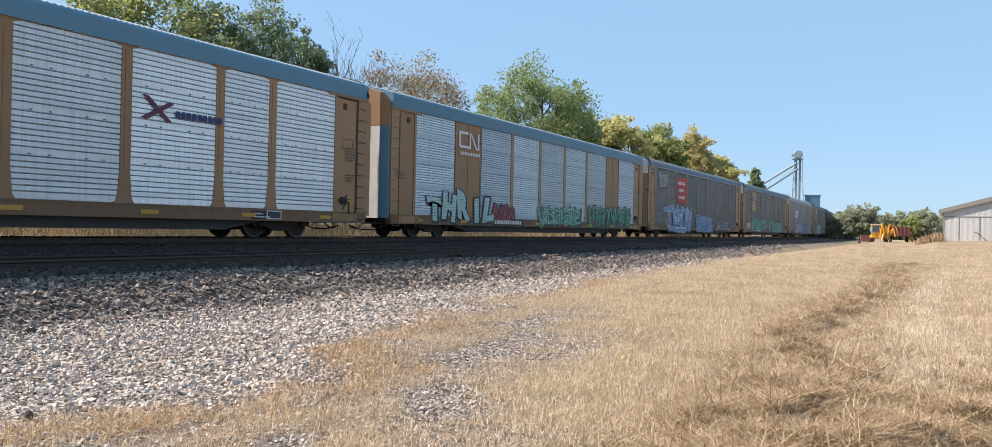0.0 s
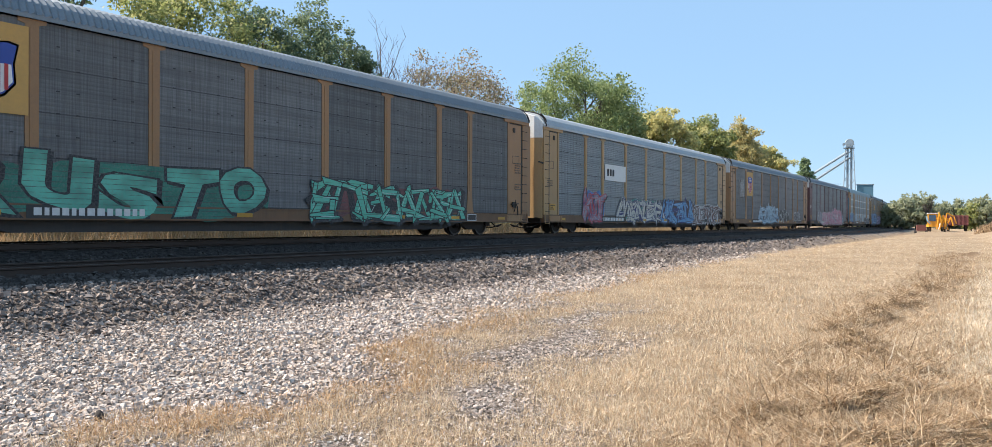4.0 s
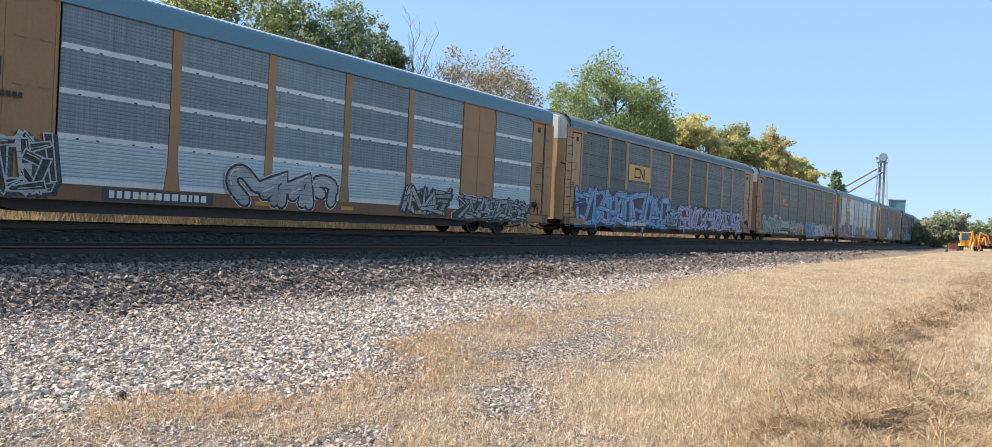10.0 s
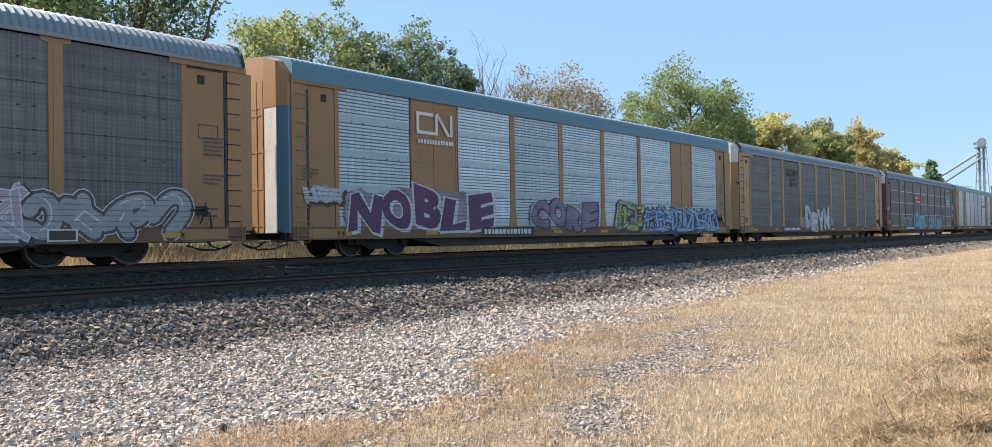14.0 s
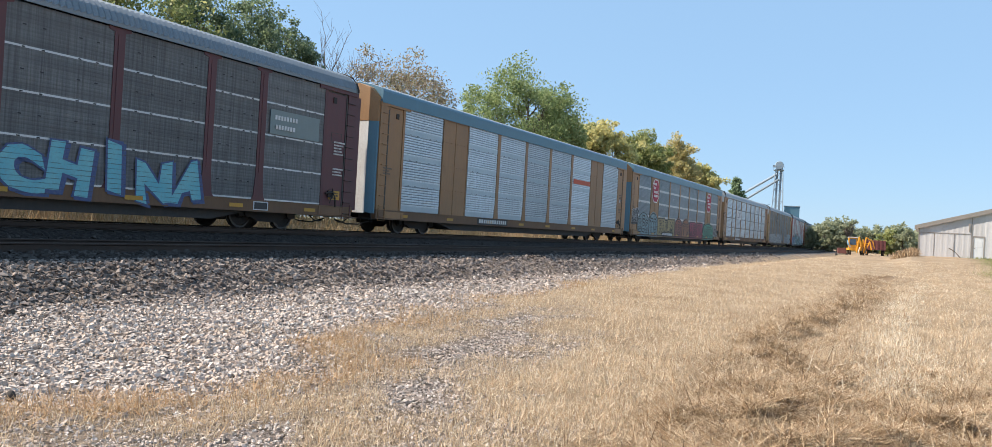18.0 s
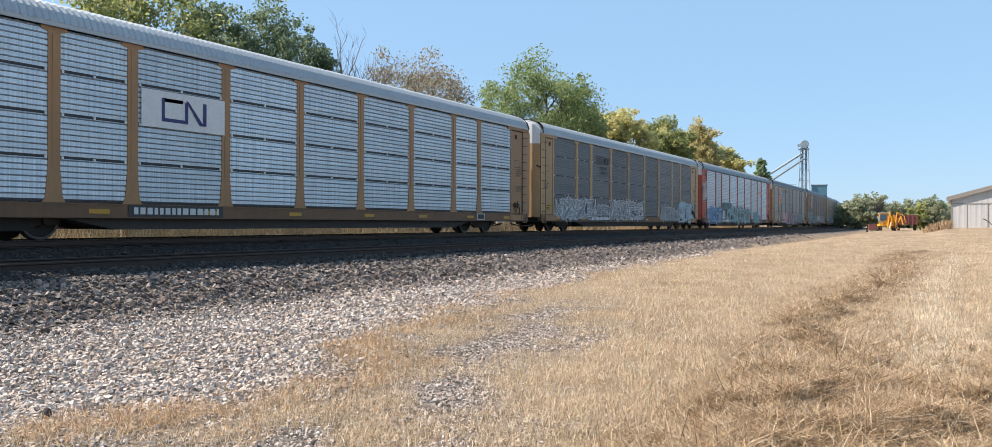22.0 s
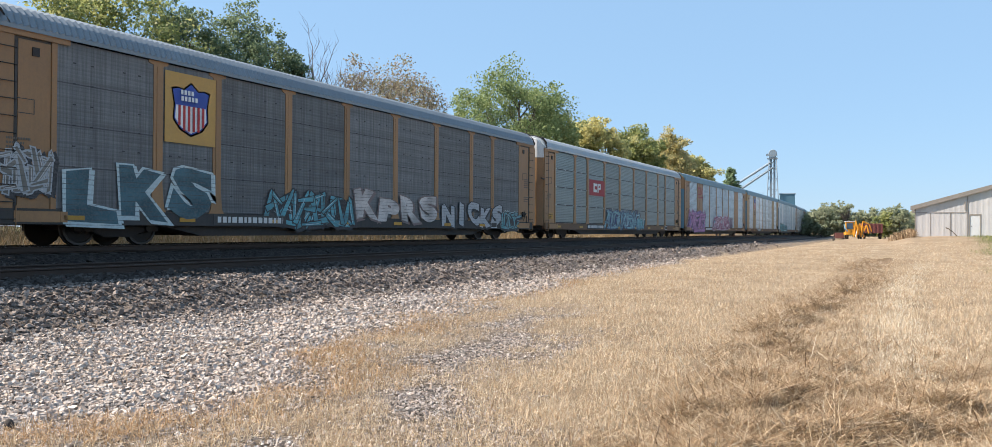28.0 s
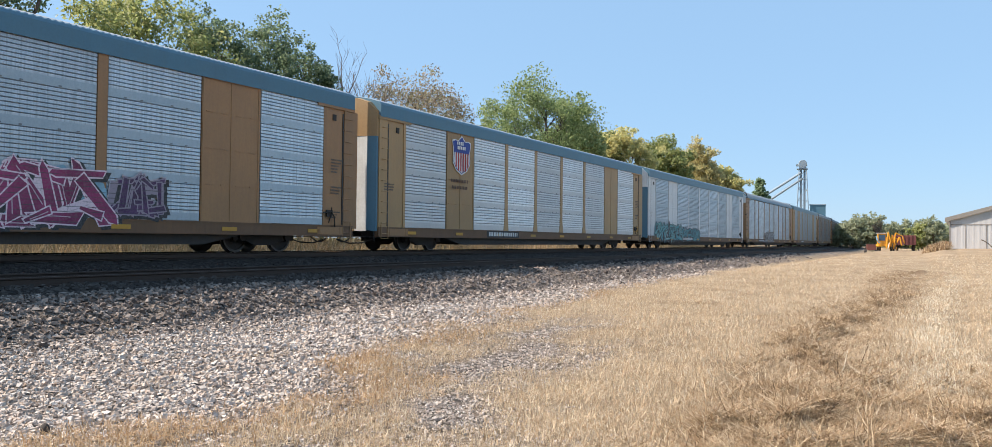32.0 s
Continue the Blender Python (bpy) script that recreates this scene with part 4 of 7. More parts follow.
def side_frame_bm():
    bm = bmesh.new()
    bm_prism(bm, [(-1.2, 0.36), (-1.2, 0.62), (-0.95, 0.7), (-0.35, 0.82), (0.35, 0.82), (0.95, 0.7), (1.2, 0.62), (1.2, 0.36), (0.72, 0.36), (0.4, 0.22), (-0.4, 0.22), (-0.72, 0.36)], -0.07, 0.07)
    for y in (-0.89, 0.89):
        bm_disc(bm, -0.08, 0.14, y, 0.457, 0.12, 10)
    return bevel(bm, 0.012)


def wheelset_bm():
    bm = bmesh.new()
    bm_tube(bm, [(-1.05, 0, 0), (1.05, 0, 0)], 0.075, 8)
    for sx in (1, -1):
        prof = [(0.66, 0.0), (0.66, 0.40), (0.67, 0.487), (0.70, 0.485), (0.715, 0.459), (0.80, 0.453), (0.80, 0.395), (0.765, 0.37), (0.75, 0.17), (0.80, 0.14), (0.80, 0.0)]
        n = 16
        rings = [[bm.verts.new((sx * x, r * math.cos(6.2832 * k / n), r * math.sin(6.2832 * k / n))) for k in range(n)] for x, r in prof if r > 0]
        for ri, (s, t) in enumerate(zip(rings, rings[1:])):
            for k in range(n):
                bm.faces.new((s[k], s[(k + 1) % n], t[(k + 1) % n], t[k])).material_index = 1 if ri in (2, 3, 4) else 0
        bm.faces.new(rings[0])
        bm.faces.new(rings[-1][::-1])
        for k in range(4):
            a = 6.2832 * k / 4
            bm_disc(bm, sx * 0.8 if sx > 0 else sx * 0.815, sx * 0.815 if sx > 0 else sx * 0.8, 0.09 * math.cos(a), 0.09 * math.sin(a), 0.02, 6)
    return bm


def coupler_bm():
    bm = bmesh.new()
    bm_box(bm, -0.09, 0.09, -0.6, 0.35, 0.78, 0.96)
    bm_box(bm, -0.2, 0.02, -0.72, -0.5, 0.72, 1.02)
    bm_box(bm, 0.04, 0.2, -0.70, -0.56, 0.74, 1.0)
    return bevel(bm, 0.02)


def hose_bm():
    bm = bmesh.new()
    bm_tube(bm, [(0.35 - 0.02 * k, 0.1 - 0.11 * k, 0.62 - 0.3 * math.sin(math.pi * k / 9.0) * (1 if k < 6 else 0.95)) for k in range(8)], 0.022, 6)
    bm_tube(bm, [(1.35, 0.3, 0.5), (1.35, -0.25, 0.5), (0.5, -0.35, 0.52)], 0.016, 5)
    return bm


def reflector_bm():
    bm = bmesh.new()
    bm_box(bm, 1.6, 1.606, -0.26, 0.26, -0.055, 0.055)
    return bm


def sill_plate_bm():
    bm = bmesh.new()
    bm_box(bm, 1.588, 1.606, -0.62, 0.62, 0.57, 0.82)
    for k in range(2):
        bm_box(bm, 1.606, 1.614, -0.5 + 0.94 * k, -0.44 + 0.94 * k, 0.58, 0.81)
    return bevel(bm, 0.006)


def strap_bm():
    """A dark rubber seal over the end of the roof."""
    bm = bmesh.new()
    bm_tube(bm, [(1.66, 0, 4.86), (1.66, 0, 4.95), (1.55, 0, 5.2), (1.36, 0, 5.4), (1.0, 0, 5.53), (0.5, 0, 5.62), (0.0, 0, 5.65)], 0.035, 5)
    return bm


def lever_rod_bm():
    """Uncoupling rod across the end of the car, bent down at its grip."""
    bm = bmesh.new()
    bm_tube(bm, [(1.5, -0.12, 0.35), (1.48, -0.16, 0.7), (1.3, -0.2, 0.74), (0.3, -0.24, 0.8)], 0.018, 5)
    bm_tube(bm, [(1.2, 0.1, 0.42), (1.0, -0.2, 0.3), (0.6, -0.42, 0.28), (0.2, -0.62, 0.42)], 0.026, 6)
    return bm


def brake_wheel_bm():
    bm = bmesh.new()
    bm_box(bm, -0.02, 0.045, -0.16, 0.1, -0.1, 0.12)
    return bevel(bm, 0.015)


def bars_bm(rows, w, h, gap, rnd, x=0.0, t=0.004, fill=0.8):
    """Stencilled writing as plain bars."""
    bm = bmesh.new()
    for r in range(rows):
        y, z = 0.0, -r * (h + gap)
        end = w * (1 if r == 0 else rnd.uniform(0.55, 1.0))
        while y < end:
            l = min(end - y, rnd.uniform(0.7, 1.3) * h * fill)
            bm_box(bm, x, x + t, y, y + l, z, z + h)
            y += l + 0.35 * h
    return bm


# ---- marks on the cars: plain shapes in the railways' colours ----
def mark(car, name, shapes, label, y, z):
    """shapes: outlines of (y, z) with a colour, laid one over the other."""
    root = None
    for k, (out, col) in enumerate(shapes):
        bm = bmesh.new()
        bm_prism(bm, out, 0.0, 0.004)
        ob = part(name if root is None else "mark_field", bm, ink(*col), car if root is None else root, label if root is None else "", (FACE + 0.034, y, z) if root is None else (0.0045 * k, 0, 0))
        root = root or ob
    return root


def rect(y0, y1, z0, z1):
    return [(y0, z0), (y1, z0), (y1, z1), (y0, z1)]


def text_rows(lines, w, z, h, gap, rnd, col):
    out = []
    for frac in lines:
        y, n = -w / 2, max(2, int(frac * w / (h * 0.9)))
        for i in range(n):
            out.append((rect(y, y + h * 0.62, z, z + h), col))
            y += h * 0.9
        z -= h + gap
    return out


def shield(car, y, z, s):
    blue, white, red = (0.03, 0.07, 0.32), (0.75, 0.75, 0.74), (0.42, 0.03, 0.03)
    o = [(-0.78, 0.6), (-0.55, 0.66), (-0.3, 0.62), (0, 0.86), (0.3, 0.62), (0.55, 0.66), (0.78, 0.6), (0.68, 0.1), (0.72, -0.4), (0.45, -0.72), (0, -0.92), (-0.45, -0.72), (-0.72, -0.4), (-0.68, 0.1)]
    g = lambda k: [(a * s * k, b * s * k) for a, b in o]
    sh = [(g(1.08), white), (g(1.0), blue)]
    body = [(-0.66, 0.08), (0.66, 0.08), (0.7, -0.4), (0.44, -0.7), (0, -0.9), (-0.44, -0.7), (-0.7, -0.4)]
    sh.append(([(a * s * 0.97, b * s * 0.97) for a, b in body], white))
    for k in range(6):
        a = -0.5 + 0.2 * k
        lo = -0.62 if abs(a) > 0.35 else -0.8
        sh.append((rect((a - 0.05) * s, (a + 0.05) * s, lo * s, 0.08 * s), red))
    sh += text_rows([0.75, 0.9], 0.95 * s, 0.45 * s, 0.16 * s, 0.06 * s, None, white)
    mark(car, "shield_mark", sh, "striped red, white and blue shield mark", y, z)


def loops_mark(car, y, z, s, col, sub=True):
    """Two joined rounded bars: an open loop and a slanted one."""
    t = 0.13
    sh = [(rect(-1.0 * s, -0.1 * s, (0.42 - t) * s, 0.42 * s), col), (rect(-1.0 * s, (-1.0 + t) * s, -0.42 * s, 0.42 * s), col), (rect(-1.0 * s, -0.02 * s, -0.42 * s, (-0.42 + t) * s), col),
          (rect(-0.02 * s, (t - 0.02) * s, -0.42 * s, 0.36 * s), col), ([((t - 0.02) * s, 0.42 * s), (0.02 * s, 0.42 * s), (0.62 * s, -0.42 * s), (0.82 * s, -0.42 * s)], col), (rect(0.78 * s, 0.92 * s, -0.42 * s, 0.42 * s), col)]
    if sub:
        sh += text_rows([1.0], 1.9 * s, -0.78 * s, 0.16 * s, 0, None, col)
    mark(car, "railway_mark", sh, "rounded line mark painted on the side", y, z)


def panel_mark(car, y, z, w, h, field, col, lines, rnd=None):
    sh = [(rect(-w / 2, w / 2, -h / 2, h / 2), field)] if field else []
    n = len(lines)
    lh = 0.36 * h / max(1, n) if n > 1 else 0.42 * h
    zz = h / 2 - (h - n * lh) / (n + 1) - lh
    sh += text_rows(lines, w * 0.82, zz, lh, (h - n * lh) / (n + 1), rnd, col)
    mark(car, "railway_mark", sh, "railway mark panel with plain lettering bars", y, z)


def octagon_mark(car, y, z, s):
    red, white = (0.42, 0.02, 0.05), (0.78, 0.76, 0.74)
    o = [(-0.5, 1), (0.5, 1), (1, 0.55), (1, -0.55), (0.5, -1), (-0.5, -1), (-1, -0.55), (-1, 0.55)]
    sh = [([(a * s * 0.95, b * s * 1.05) for a, b in o], white), ([(a * s * 0.86, b * s * 0.96) for a, b in o], red)]
    sh += text_rows([0.7, 0.45, 0.9, 0.8], 1.35 * s, 0.5 * s, 0.22 * s, 0.14 * s, None, white)
    mark(car, "octagon_mark", sh, "red eight-sided mark with white lettering bars", y, z)


def stripes_mark(car, y, z, s, col):
    sh = [([(-1.2 * s + 0.1 * k * s, z0), (0.1 * s, z0), (0.14 * s, z0 + 0.07 * s), (-1.2 * s + (0.1 * k + 0.05) * s, z0 + 0.07 * s)], col) for k, z0 in enumerate([0.3 * s, 0.17 * s, 0.04 * s, -0.09 * s])]
    sh += text_rows([0.4], 1.0 * s, 0.0, 0.3 * s, 0, None, col)[:0]
    sh += [(rect(0.25 * s, 0.55 * s, -0.05 * s, 0.33 * s), col), (rect(0.65 * s, 0.95 * s, -0.05 * s, 0.33 * s), col)]
    sh += [([(a + 0.2 * s, b) for a, b in o], c) for o, c in text_rows([0.8, 1.0], 1.2 * s, -0.4 * s, 0.17 * s, 0.1 * s, None, col)]
    mark(car, "railway_mark", sh, "dark striped mark with lettering bars", y, z)


# ---- sprayed lettering ----
GLYPHS = {}


def glyph(ch, fat):
    """A letter of the built-in font, made fat, in a unit box."""
    k = (ch, fat)
    if k not in GLYPHS:
        cu = bpy.data.curves.new("glyph", "FONT")
        cu.body, cu.size, cu.offset, cu.resolution_u, cu.extrude = ch, 1.0, fat, 3, 0.0
        ob = bpy.data.objects.new("glyph", cu)
        scene.collection.objects.link(ob)
        dg = bpy.context.evaluated_depsgraph_get()
        me = bpy.data.meshes.new_from_object(ob.evaluated_get(dg))
        co = np.zeros(len(me.vertices) * 3)
        me.vertices.foreach_get("co", co)
        co = co.reshape(-1, 3)[:, :2]
        GLYPHS[k] = (co, [tuple(p.vertices) for p in me.polygons])
        bpy.data.objects.remove(ob)
        bpy.data.curves.remove(cu)
        bpy.data.meshes.remove(me)
    return GLYPHS[k]


def arc(cx, cz, r, s, a0, a1, m=12):
    return [(cx + r * math.cos(radians(a0 + (a1 - a0) * i / m)), cz + s * math.sin(radians(a0 + (a1 - a0) * i / m))) for i in range(m + 1)]


def strokes(rnd):
    """One sprayed block that spells nothing: bent strokes turned at a slant, fitted to a unit box."""
    kind = rnd.choice(("arch", "ring", "comma", "chevron", "bars"))
    if kind == "arch":
        out = [[(0.16, 0.0), (0.16, 0.3)] + arc(0.5, 0.55, 0.34, 0.45, 180, 0) + [(0.84, 0.3), (0.84, 0.0)]]
    elif kind == "ring":
        out = [arc(0.5, 0.5, 0.28, 0.5, 0, 250, 16), [(0.5, 0.45), (0.62, 0.2), (0.9, 0.1)]]
    elif kind == "comma":
        out = [arc(0.45, 0.6, 0.3, 0.35, 200, -90, 12) + [(0.25, 0.1), (0.1, 0.0)]]
    elif kind == "chevron":
        out = [[(0.05, 0.2), (0.3, 0.6), (0.5, 1.0), (0.7, 0.6), (0.95, 0.2)], [(0.3, 0.1), (0.5, 0.45), (0.7, 0.1)]]
    else:
        out = [[(0.1, 0.1), (0.25, 0.5), (0.3, 0.95)], [(0.45, 0.0), (0.6, 0.5), (0.62, 1.0)], [(0.15, 0.55), (0.55, 0.5), (0.95, 0.75)]]
    a = radians(rnd.choice((-1, 1)) * rnd.uniform(28, 62))
    out = [[(p * math.cos(a) - q * math.sin(a), p * math.sin(a) + q * math.cos(a)) for p, q in o] for o in out]
    x0, x1 = min(p for o in out for p, q in o), max(p for o in out for p, q in o)
    z0, z1 = min(q for o in out for p, q in o), max(q for o in out for p, q in o)
    return [[(0.12 + 0.76 * (p - x0) / (x1 - x0), (q - z0) / (z1 - z0)) for p, q in o] for o in out]


def stroke(bm, pts, w, x, mi):
    """A flat sprayed line along pts with rounded ends; each bit lies a hair over the last."""
    p = [Vector(q) for q in pts]
    if len(p) < 2:
        return
    a, b = (p[0] - p[1]).normalized(), (p[-1] - p[-2]).normalized()
    p = [p[0] + a * w, p[0] + a * w * 0.7] + p + [p[-1] + b * w * 0.7, p[-1] + b * w]
    wide = [0.25 * w, 0.72 * w] + [w] * (len(p) - 4) + [0.72 * w, 0.25 * w]
    prev = None
    for i, q in enumerate(p):
        d = (p[min(i + 1, len(p) - 1)] - p[max(i - 1, 0)]).normalized()
        n = Vector((-d.y, d.x)) * wide[i]
        xx = x + 0.0006 * i / len(p)
        cur = (bm.verts.new((xx, q.x + n.x, q.y + n.y)), bm.verts.new((xx, q.x - n.x, q.y - n.y)))
        if prev:
            bm.faces.new((prev[0], prev[1], cur[1], cur[0])).material_index = mi
        prev = cur


# angular bars in a unit box: x0, z0, x1, z1, and the half width at either end
FORMS = [
    [(0.1, 0.0, 0.22, 1.0, 1.1, 0.9), (0.2, 0.95, 0.78, 0.05, 1.0, 1.2), (0.8, 0.0, 0.95, 1.05, 1.0, 0.6)],
    [(0.15, -0.02, 0.1, 1.0, 1.2, 1.0), (0.05, 0.95, 0.95, 0.85, 0.9, 0.6), (0.1, 0.5, 0.8, 0.58, 0.8, 0.6), (0.05, 0.05, 1.0, 0.0, 1.0, 0.5)],
    [(0.0, 0.0, 0.45, 1.0, 1.2, 0.9), (0.42, 1.0, 0.98, -0.05, 0.9, 1.2), (0.15, 0.34, 0.95, 0.26, 0.7, 0.6)],
    [(0.85, 0.95, 0.1, 0.85, 0.6, 1.0), (0.12, 0.9, 0.2, 0.5, 0.9, 0.9), (0.15, 0.52, 0.85, 0.45, 1.0, 1.0), (0.85, 0.5, 0.8, 0.1, 1.0, 0.9), (0.9, 0.08, 0.0, 0.0, 1.0, 0.4)],
    [(0.15, 0.0, 0.15, 1.02, 1.2, 1.0), (0.1, 0.45, 0.9, 1.0, 0.9, 0.7), (0.25, 0.5, 1.0, -0.02, 1.0, 1.3)],
    [(0.15, 1.0, 0.12, 0.1, 0.9, 1.1), (0.05, 0.08, 0.9, 0.06, 1.1, 1.0), (0.85, 0.0, 0.9, 1.0, 1.1, 0.8), (0.88, 0.95, 0.6, 0.7, 0.7, 0.4)],
    [(0.0, 0.9, 1.0, 1.0, 0.6, 1.0), (0.5, 0.95, 0.4, 0.0, 1.2, 1.0), (0.4, 0.05, 0.85, 0.18, 0.9, 0.3)],
    [(0.1, 0.1, 0.12, 0.9, 1.0, 1.0), (0.1, 0.92, 0.9, 0.95, 1.0, 0.9), (0.9, 0.9, 0.88, 0.1, 1.0, 1.0), (0.9, 0.06, 0.08, 0.06, 1.0, 1.0), (0.6, 0.25, 1.05, -0.1, 0.7, 0.5)],
]


def bar(a, b, wa, wb, grow, tip, skew):
    """Outline of a tapered bar from a to b, cut at a slant, drawn out to a point when tip is set."""
    d = (b - a).normalized()
    n = Vector((-d.y, d.x))
    wa, wb = wa + grow, wb + grow
    out = [a + n * wa - d * (grow + skew * wa), a - n * wa - d * (grow - skew * wa), b - n * wb + d * (grow - skew * wb)]
    if tip:
        out.append(b + d * (grow * 1.6 + tip))
    return out + [b + n * wb + d * (grow + skew * wb)]


def wild(bm, rnd, mid, w, z0, h, halo, plain):
    """One sprayed angular block that spells nothing: two interlocked sets of outlined bars with points, cut lines and lights."""
    T = min(0.1 * w, 0.085 * h)
    j = 0
    for turn in range(2):
        flip, shear, off = rnd.choice((-1, 1)), rnd.uniform(-0.5, 0.55), rnd.uniform(-0.3, 0.3)
        for x0, q0, x1, q1, wa, wb in rnd.choice(FORMS):
            j += 1
            jit = lambda: rnd.uniform(-0.12, 0.12)
            a, b = (Vector((mid + 1.1 * w * (flip * (p + jit() - 0.5) + shear * (q - 0.5) + off), z0 + h * min(1.04, max(-0.02, q + jit())))) for p, q in ((x0, q0), (x1, q1)))
            wa, wb, skew = T * wa * rnd.uniform(0.7, 1.4), T * wb * rnd.uniform(0.6, 1.5), rnd.uniform(-0.6, 0.6)
            tip = rnd.uniform(0.8, 2.6) * wb if rnd.random() < 0.6 else 0.0
            for lay, grow, x, sx, sz in ((2, 0.062, -0.0026, 0.0, 0.0), (3, 0.05, -0.0006 + 0.0001 * j, 0.09, -0.06), (0, 0.034, 0.001 + 0.0007 * j, 0.0, 0.0), (1, 0.0, 0.0014 + 0.0007 * j, 0.0, 0.0)):
                if (lay == 2 and not halo) or (lay == 1 and turn == 0 and j % 3 == 0):
                    continue
                bm.faces.new([bm.verts.new((x, q.x + sx, q.y + sz)) for q in bar(a, b, wa, wb, grow, tip, skew)]).material_index = lay
            d = (b - a).normalized()
            n = Vector((-d.y, d.x)) * 0.45 * min(wa, wb)
            if not plain and rnd.random() < 0.5:
                stroke(bm, [tuple(a.lerp(b, 0.1) + n), tuple(a.lerp(b, 0.5) + n * 1.15), tuple(a.lerp(b, 0.8) + n * 0.8)], 0.011, 0.0017 + 0.0007 * j, 2)


def lettering(car, text, y, z, h, col):
    """Plain painted characters."""
    at = 0.0
    for ch in text:
        if ch == " ":
            at += 0.75 * h
            continue
        co, polys = glyph(ch, 0.01)
        lo, hi = co.min(0), co.max(0)
        bm = bmesh.new()
        vs = [bm.verts.new((0, at + h * (a - lo[0]), h * b)) for a, b in co]
        for p in polys:
            bm.faces.new([vs[i] for i in p])
        part("letter", bm, ink(*col), car, "", (FACE + 0.034, y, z))
        at += h * (hi[0] - lo[0] + 0.12)


def spray(car, what, u0, u1, z0, z1, fill, line, seed, back=None, glow=None):
    """A sprayed piece over the lower side of a car, from u0 to u1 along it. what: letters that can be read, or a number of blocks (below zero: rounded ones)."""
    rnd = random.Random(seed)
    W, H = u1 - u0, z1 - z0
    y0 = u0 - PITCH / 2
    X = FACE + 0.034
    if back:
        bm = bmesh.new()
        n = 72
        out = []
        for k in range(n):
            a = 6.2832 * k / n
            c, d = math.cos(a), math.sin(a)
            wob = 0.94 + 0.12 * math.sin(5 * a + seed) + 0.1 * math.sin(11 * a + 2 * seed) + 0.1 * math.sin(23 * a + seed)
            out.append((y0 + W / 2 + math.copysign(abs(c) ** 0.4, c) * (W / 2 + 0.12) * (0.97 + 0.03 * wob), z0 + H / 2 + math.copysign(abs(d) ** 0.5, d) * H * 0.5 * wob))
        bm_prism(bm, out, 0.0, 0.003)
        part("graffiti_cloud", bm, spray_paint(back, tuple(0.6 * v for v in back)), car, "sprayed colour cloud behind graffiti", (X, 0, 0))
    light = tuple(min(0.8, 0.45 * v + 0.4) for v in fill)
    dim = tuple(0.5 * a + 0.5 * b for a, b in zip(fill, glow)) if glow else tuple(0.55 * v for v in fill)
    mats = [spray_paint(line, line), spray_paint(fill, dim), spray_paint(light, light), spray_paint((0.02, 0.02, 0.024), (0.035, 0.034, 0.036))]
    word = isinstance(what, str)
    n = len(what) if isinstance(what, str) else max(what, round(W / 0.62 / max(H, 0.6))) if what > 0 else -what
    for k in range(n):
        bm = bmesh.new()
        ox = X + 0.005 + 0.0012 * (k % 3)
        if word:
            ch = what[k]
            if ch == " ":
                bm.free()
                continue
            for li, fat, dx, dz in ((0, 0.1, 0.07, -0.055), (0, 0.1, 0.0, 0.0), (1, 0.066, 0.0, 0.0)):
                co, polys = glyph(ch, fat)
                c0, _ = glyph(ch, 0.066)
                lo, hi = c0.min(0), c0.max(0)
                wk = W / n * (1.0 if ch != "I" else 0.36)
                hk = H * (0.84 + 0.14 * ((k * 7 + seed) % 3) / 2)
                up = H * 0.06 * ((k + seed) % 3)
                sh = 0.16 * math.sin(k * 2.1 + seed)
                vs = []
                for a, b in co:
                    q, r = (a - lo[0]) / (hi[0] - lo[0]), (b - lo[1]) / (hi[1] - lo[1])
                    q2 = q + 0.05 * math.sin(5 * r + seed + k)
                    r2 = r + 0.07 * math.sin(4 * q + k)
                    vs.append(bm.verts.new((0.0005 + 0.004 * li + (0 if dx else 0.0012), dx + y0 + W * k / n + (0.32 * W / n if ch == "I" else 0.0) + wk * (0.04 + 0.94 * q2 + sh * (r - 0.5)), dz + z0 + up + hk * r2)))
                for p in polys:
                    try:
                        bm.faces.new([vs[i] for i in p]).material_index = li
                    except ValueError:
                        pass
        elif what > 0:
            wild(bm, rnd, y0 + W * (k + 0.5) / n, 1.3 * W / n, z0 + rnd.uniform(0, 0.06) * H, H * rnd.uniform(0.84, 0.97), seed % 2 == 1, H < 1.0)
        else:
            w, mid = W / n, y0 + W * (k + 0.5) / n
            t = min(0.16, 0.135 * min(W / n * 1.25, H))
            shear, drop = rnd.uniform(-0.14, 0.2), rnd.uniform(0, 0.1) * H
            hk = H * rnd.uniform(0.86, 1.0) - drop
            for j, path in enumerate(strokes(rnd)):
                pts = [(mid + 1.08 * w * (p - 0.5 + shear * (q - 0.5)), z0 + drop * (k % 2) + t + (hk - 2 * t) * q) for p, q in path]
                e = 0.0006 * j
                if seed % 2:
                    stroke(bm, pts, t + 0.085, e - 0.0022, 2)
                stroke(bm, pts, t + 0.06, e, 0)
                stroke(bm, pts, t * 0.96, e + 0.0025, 1)
                hi = [(p - 0.45 * t, q + 0.35 * t) for p, q in pts]
                stroke(bm, hi[len(hi) // 5: len(hi) * 3 // 4], 0.016, e + 0.0055, 2)
        part("graffiti_letter", bm, mats, car, "sprayed graffiti letter", (ox, 0, 0))


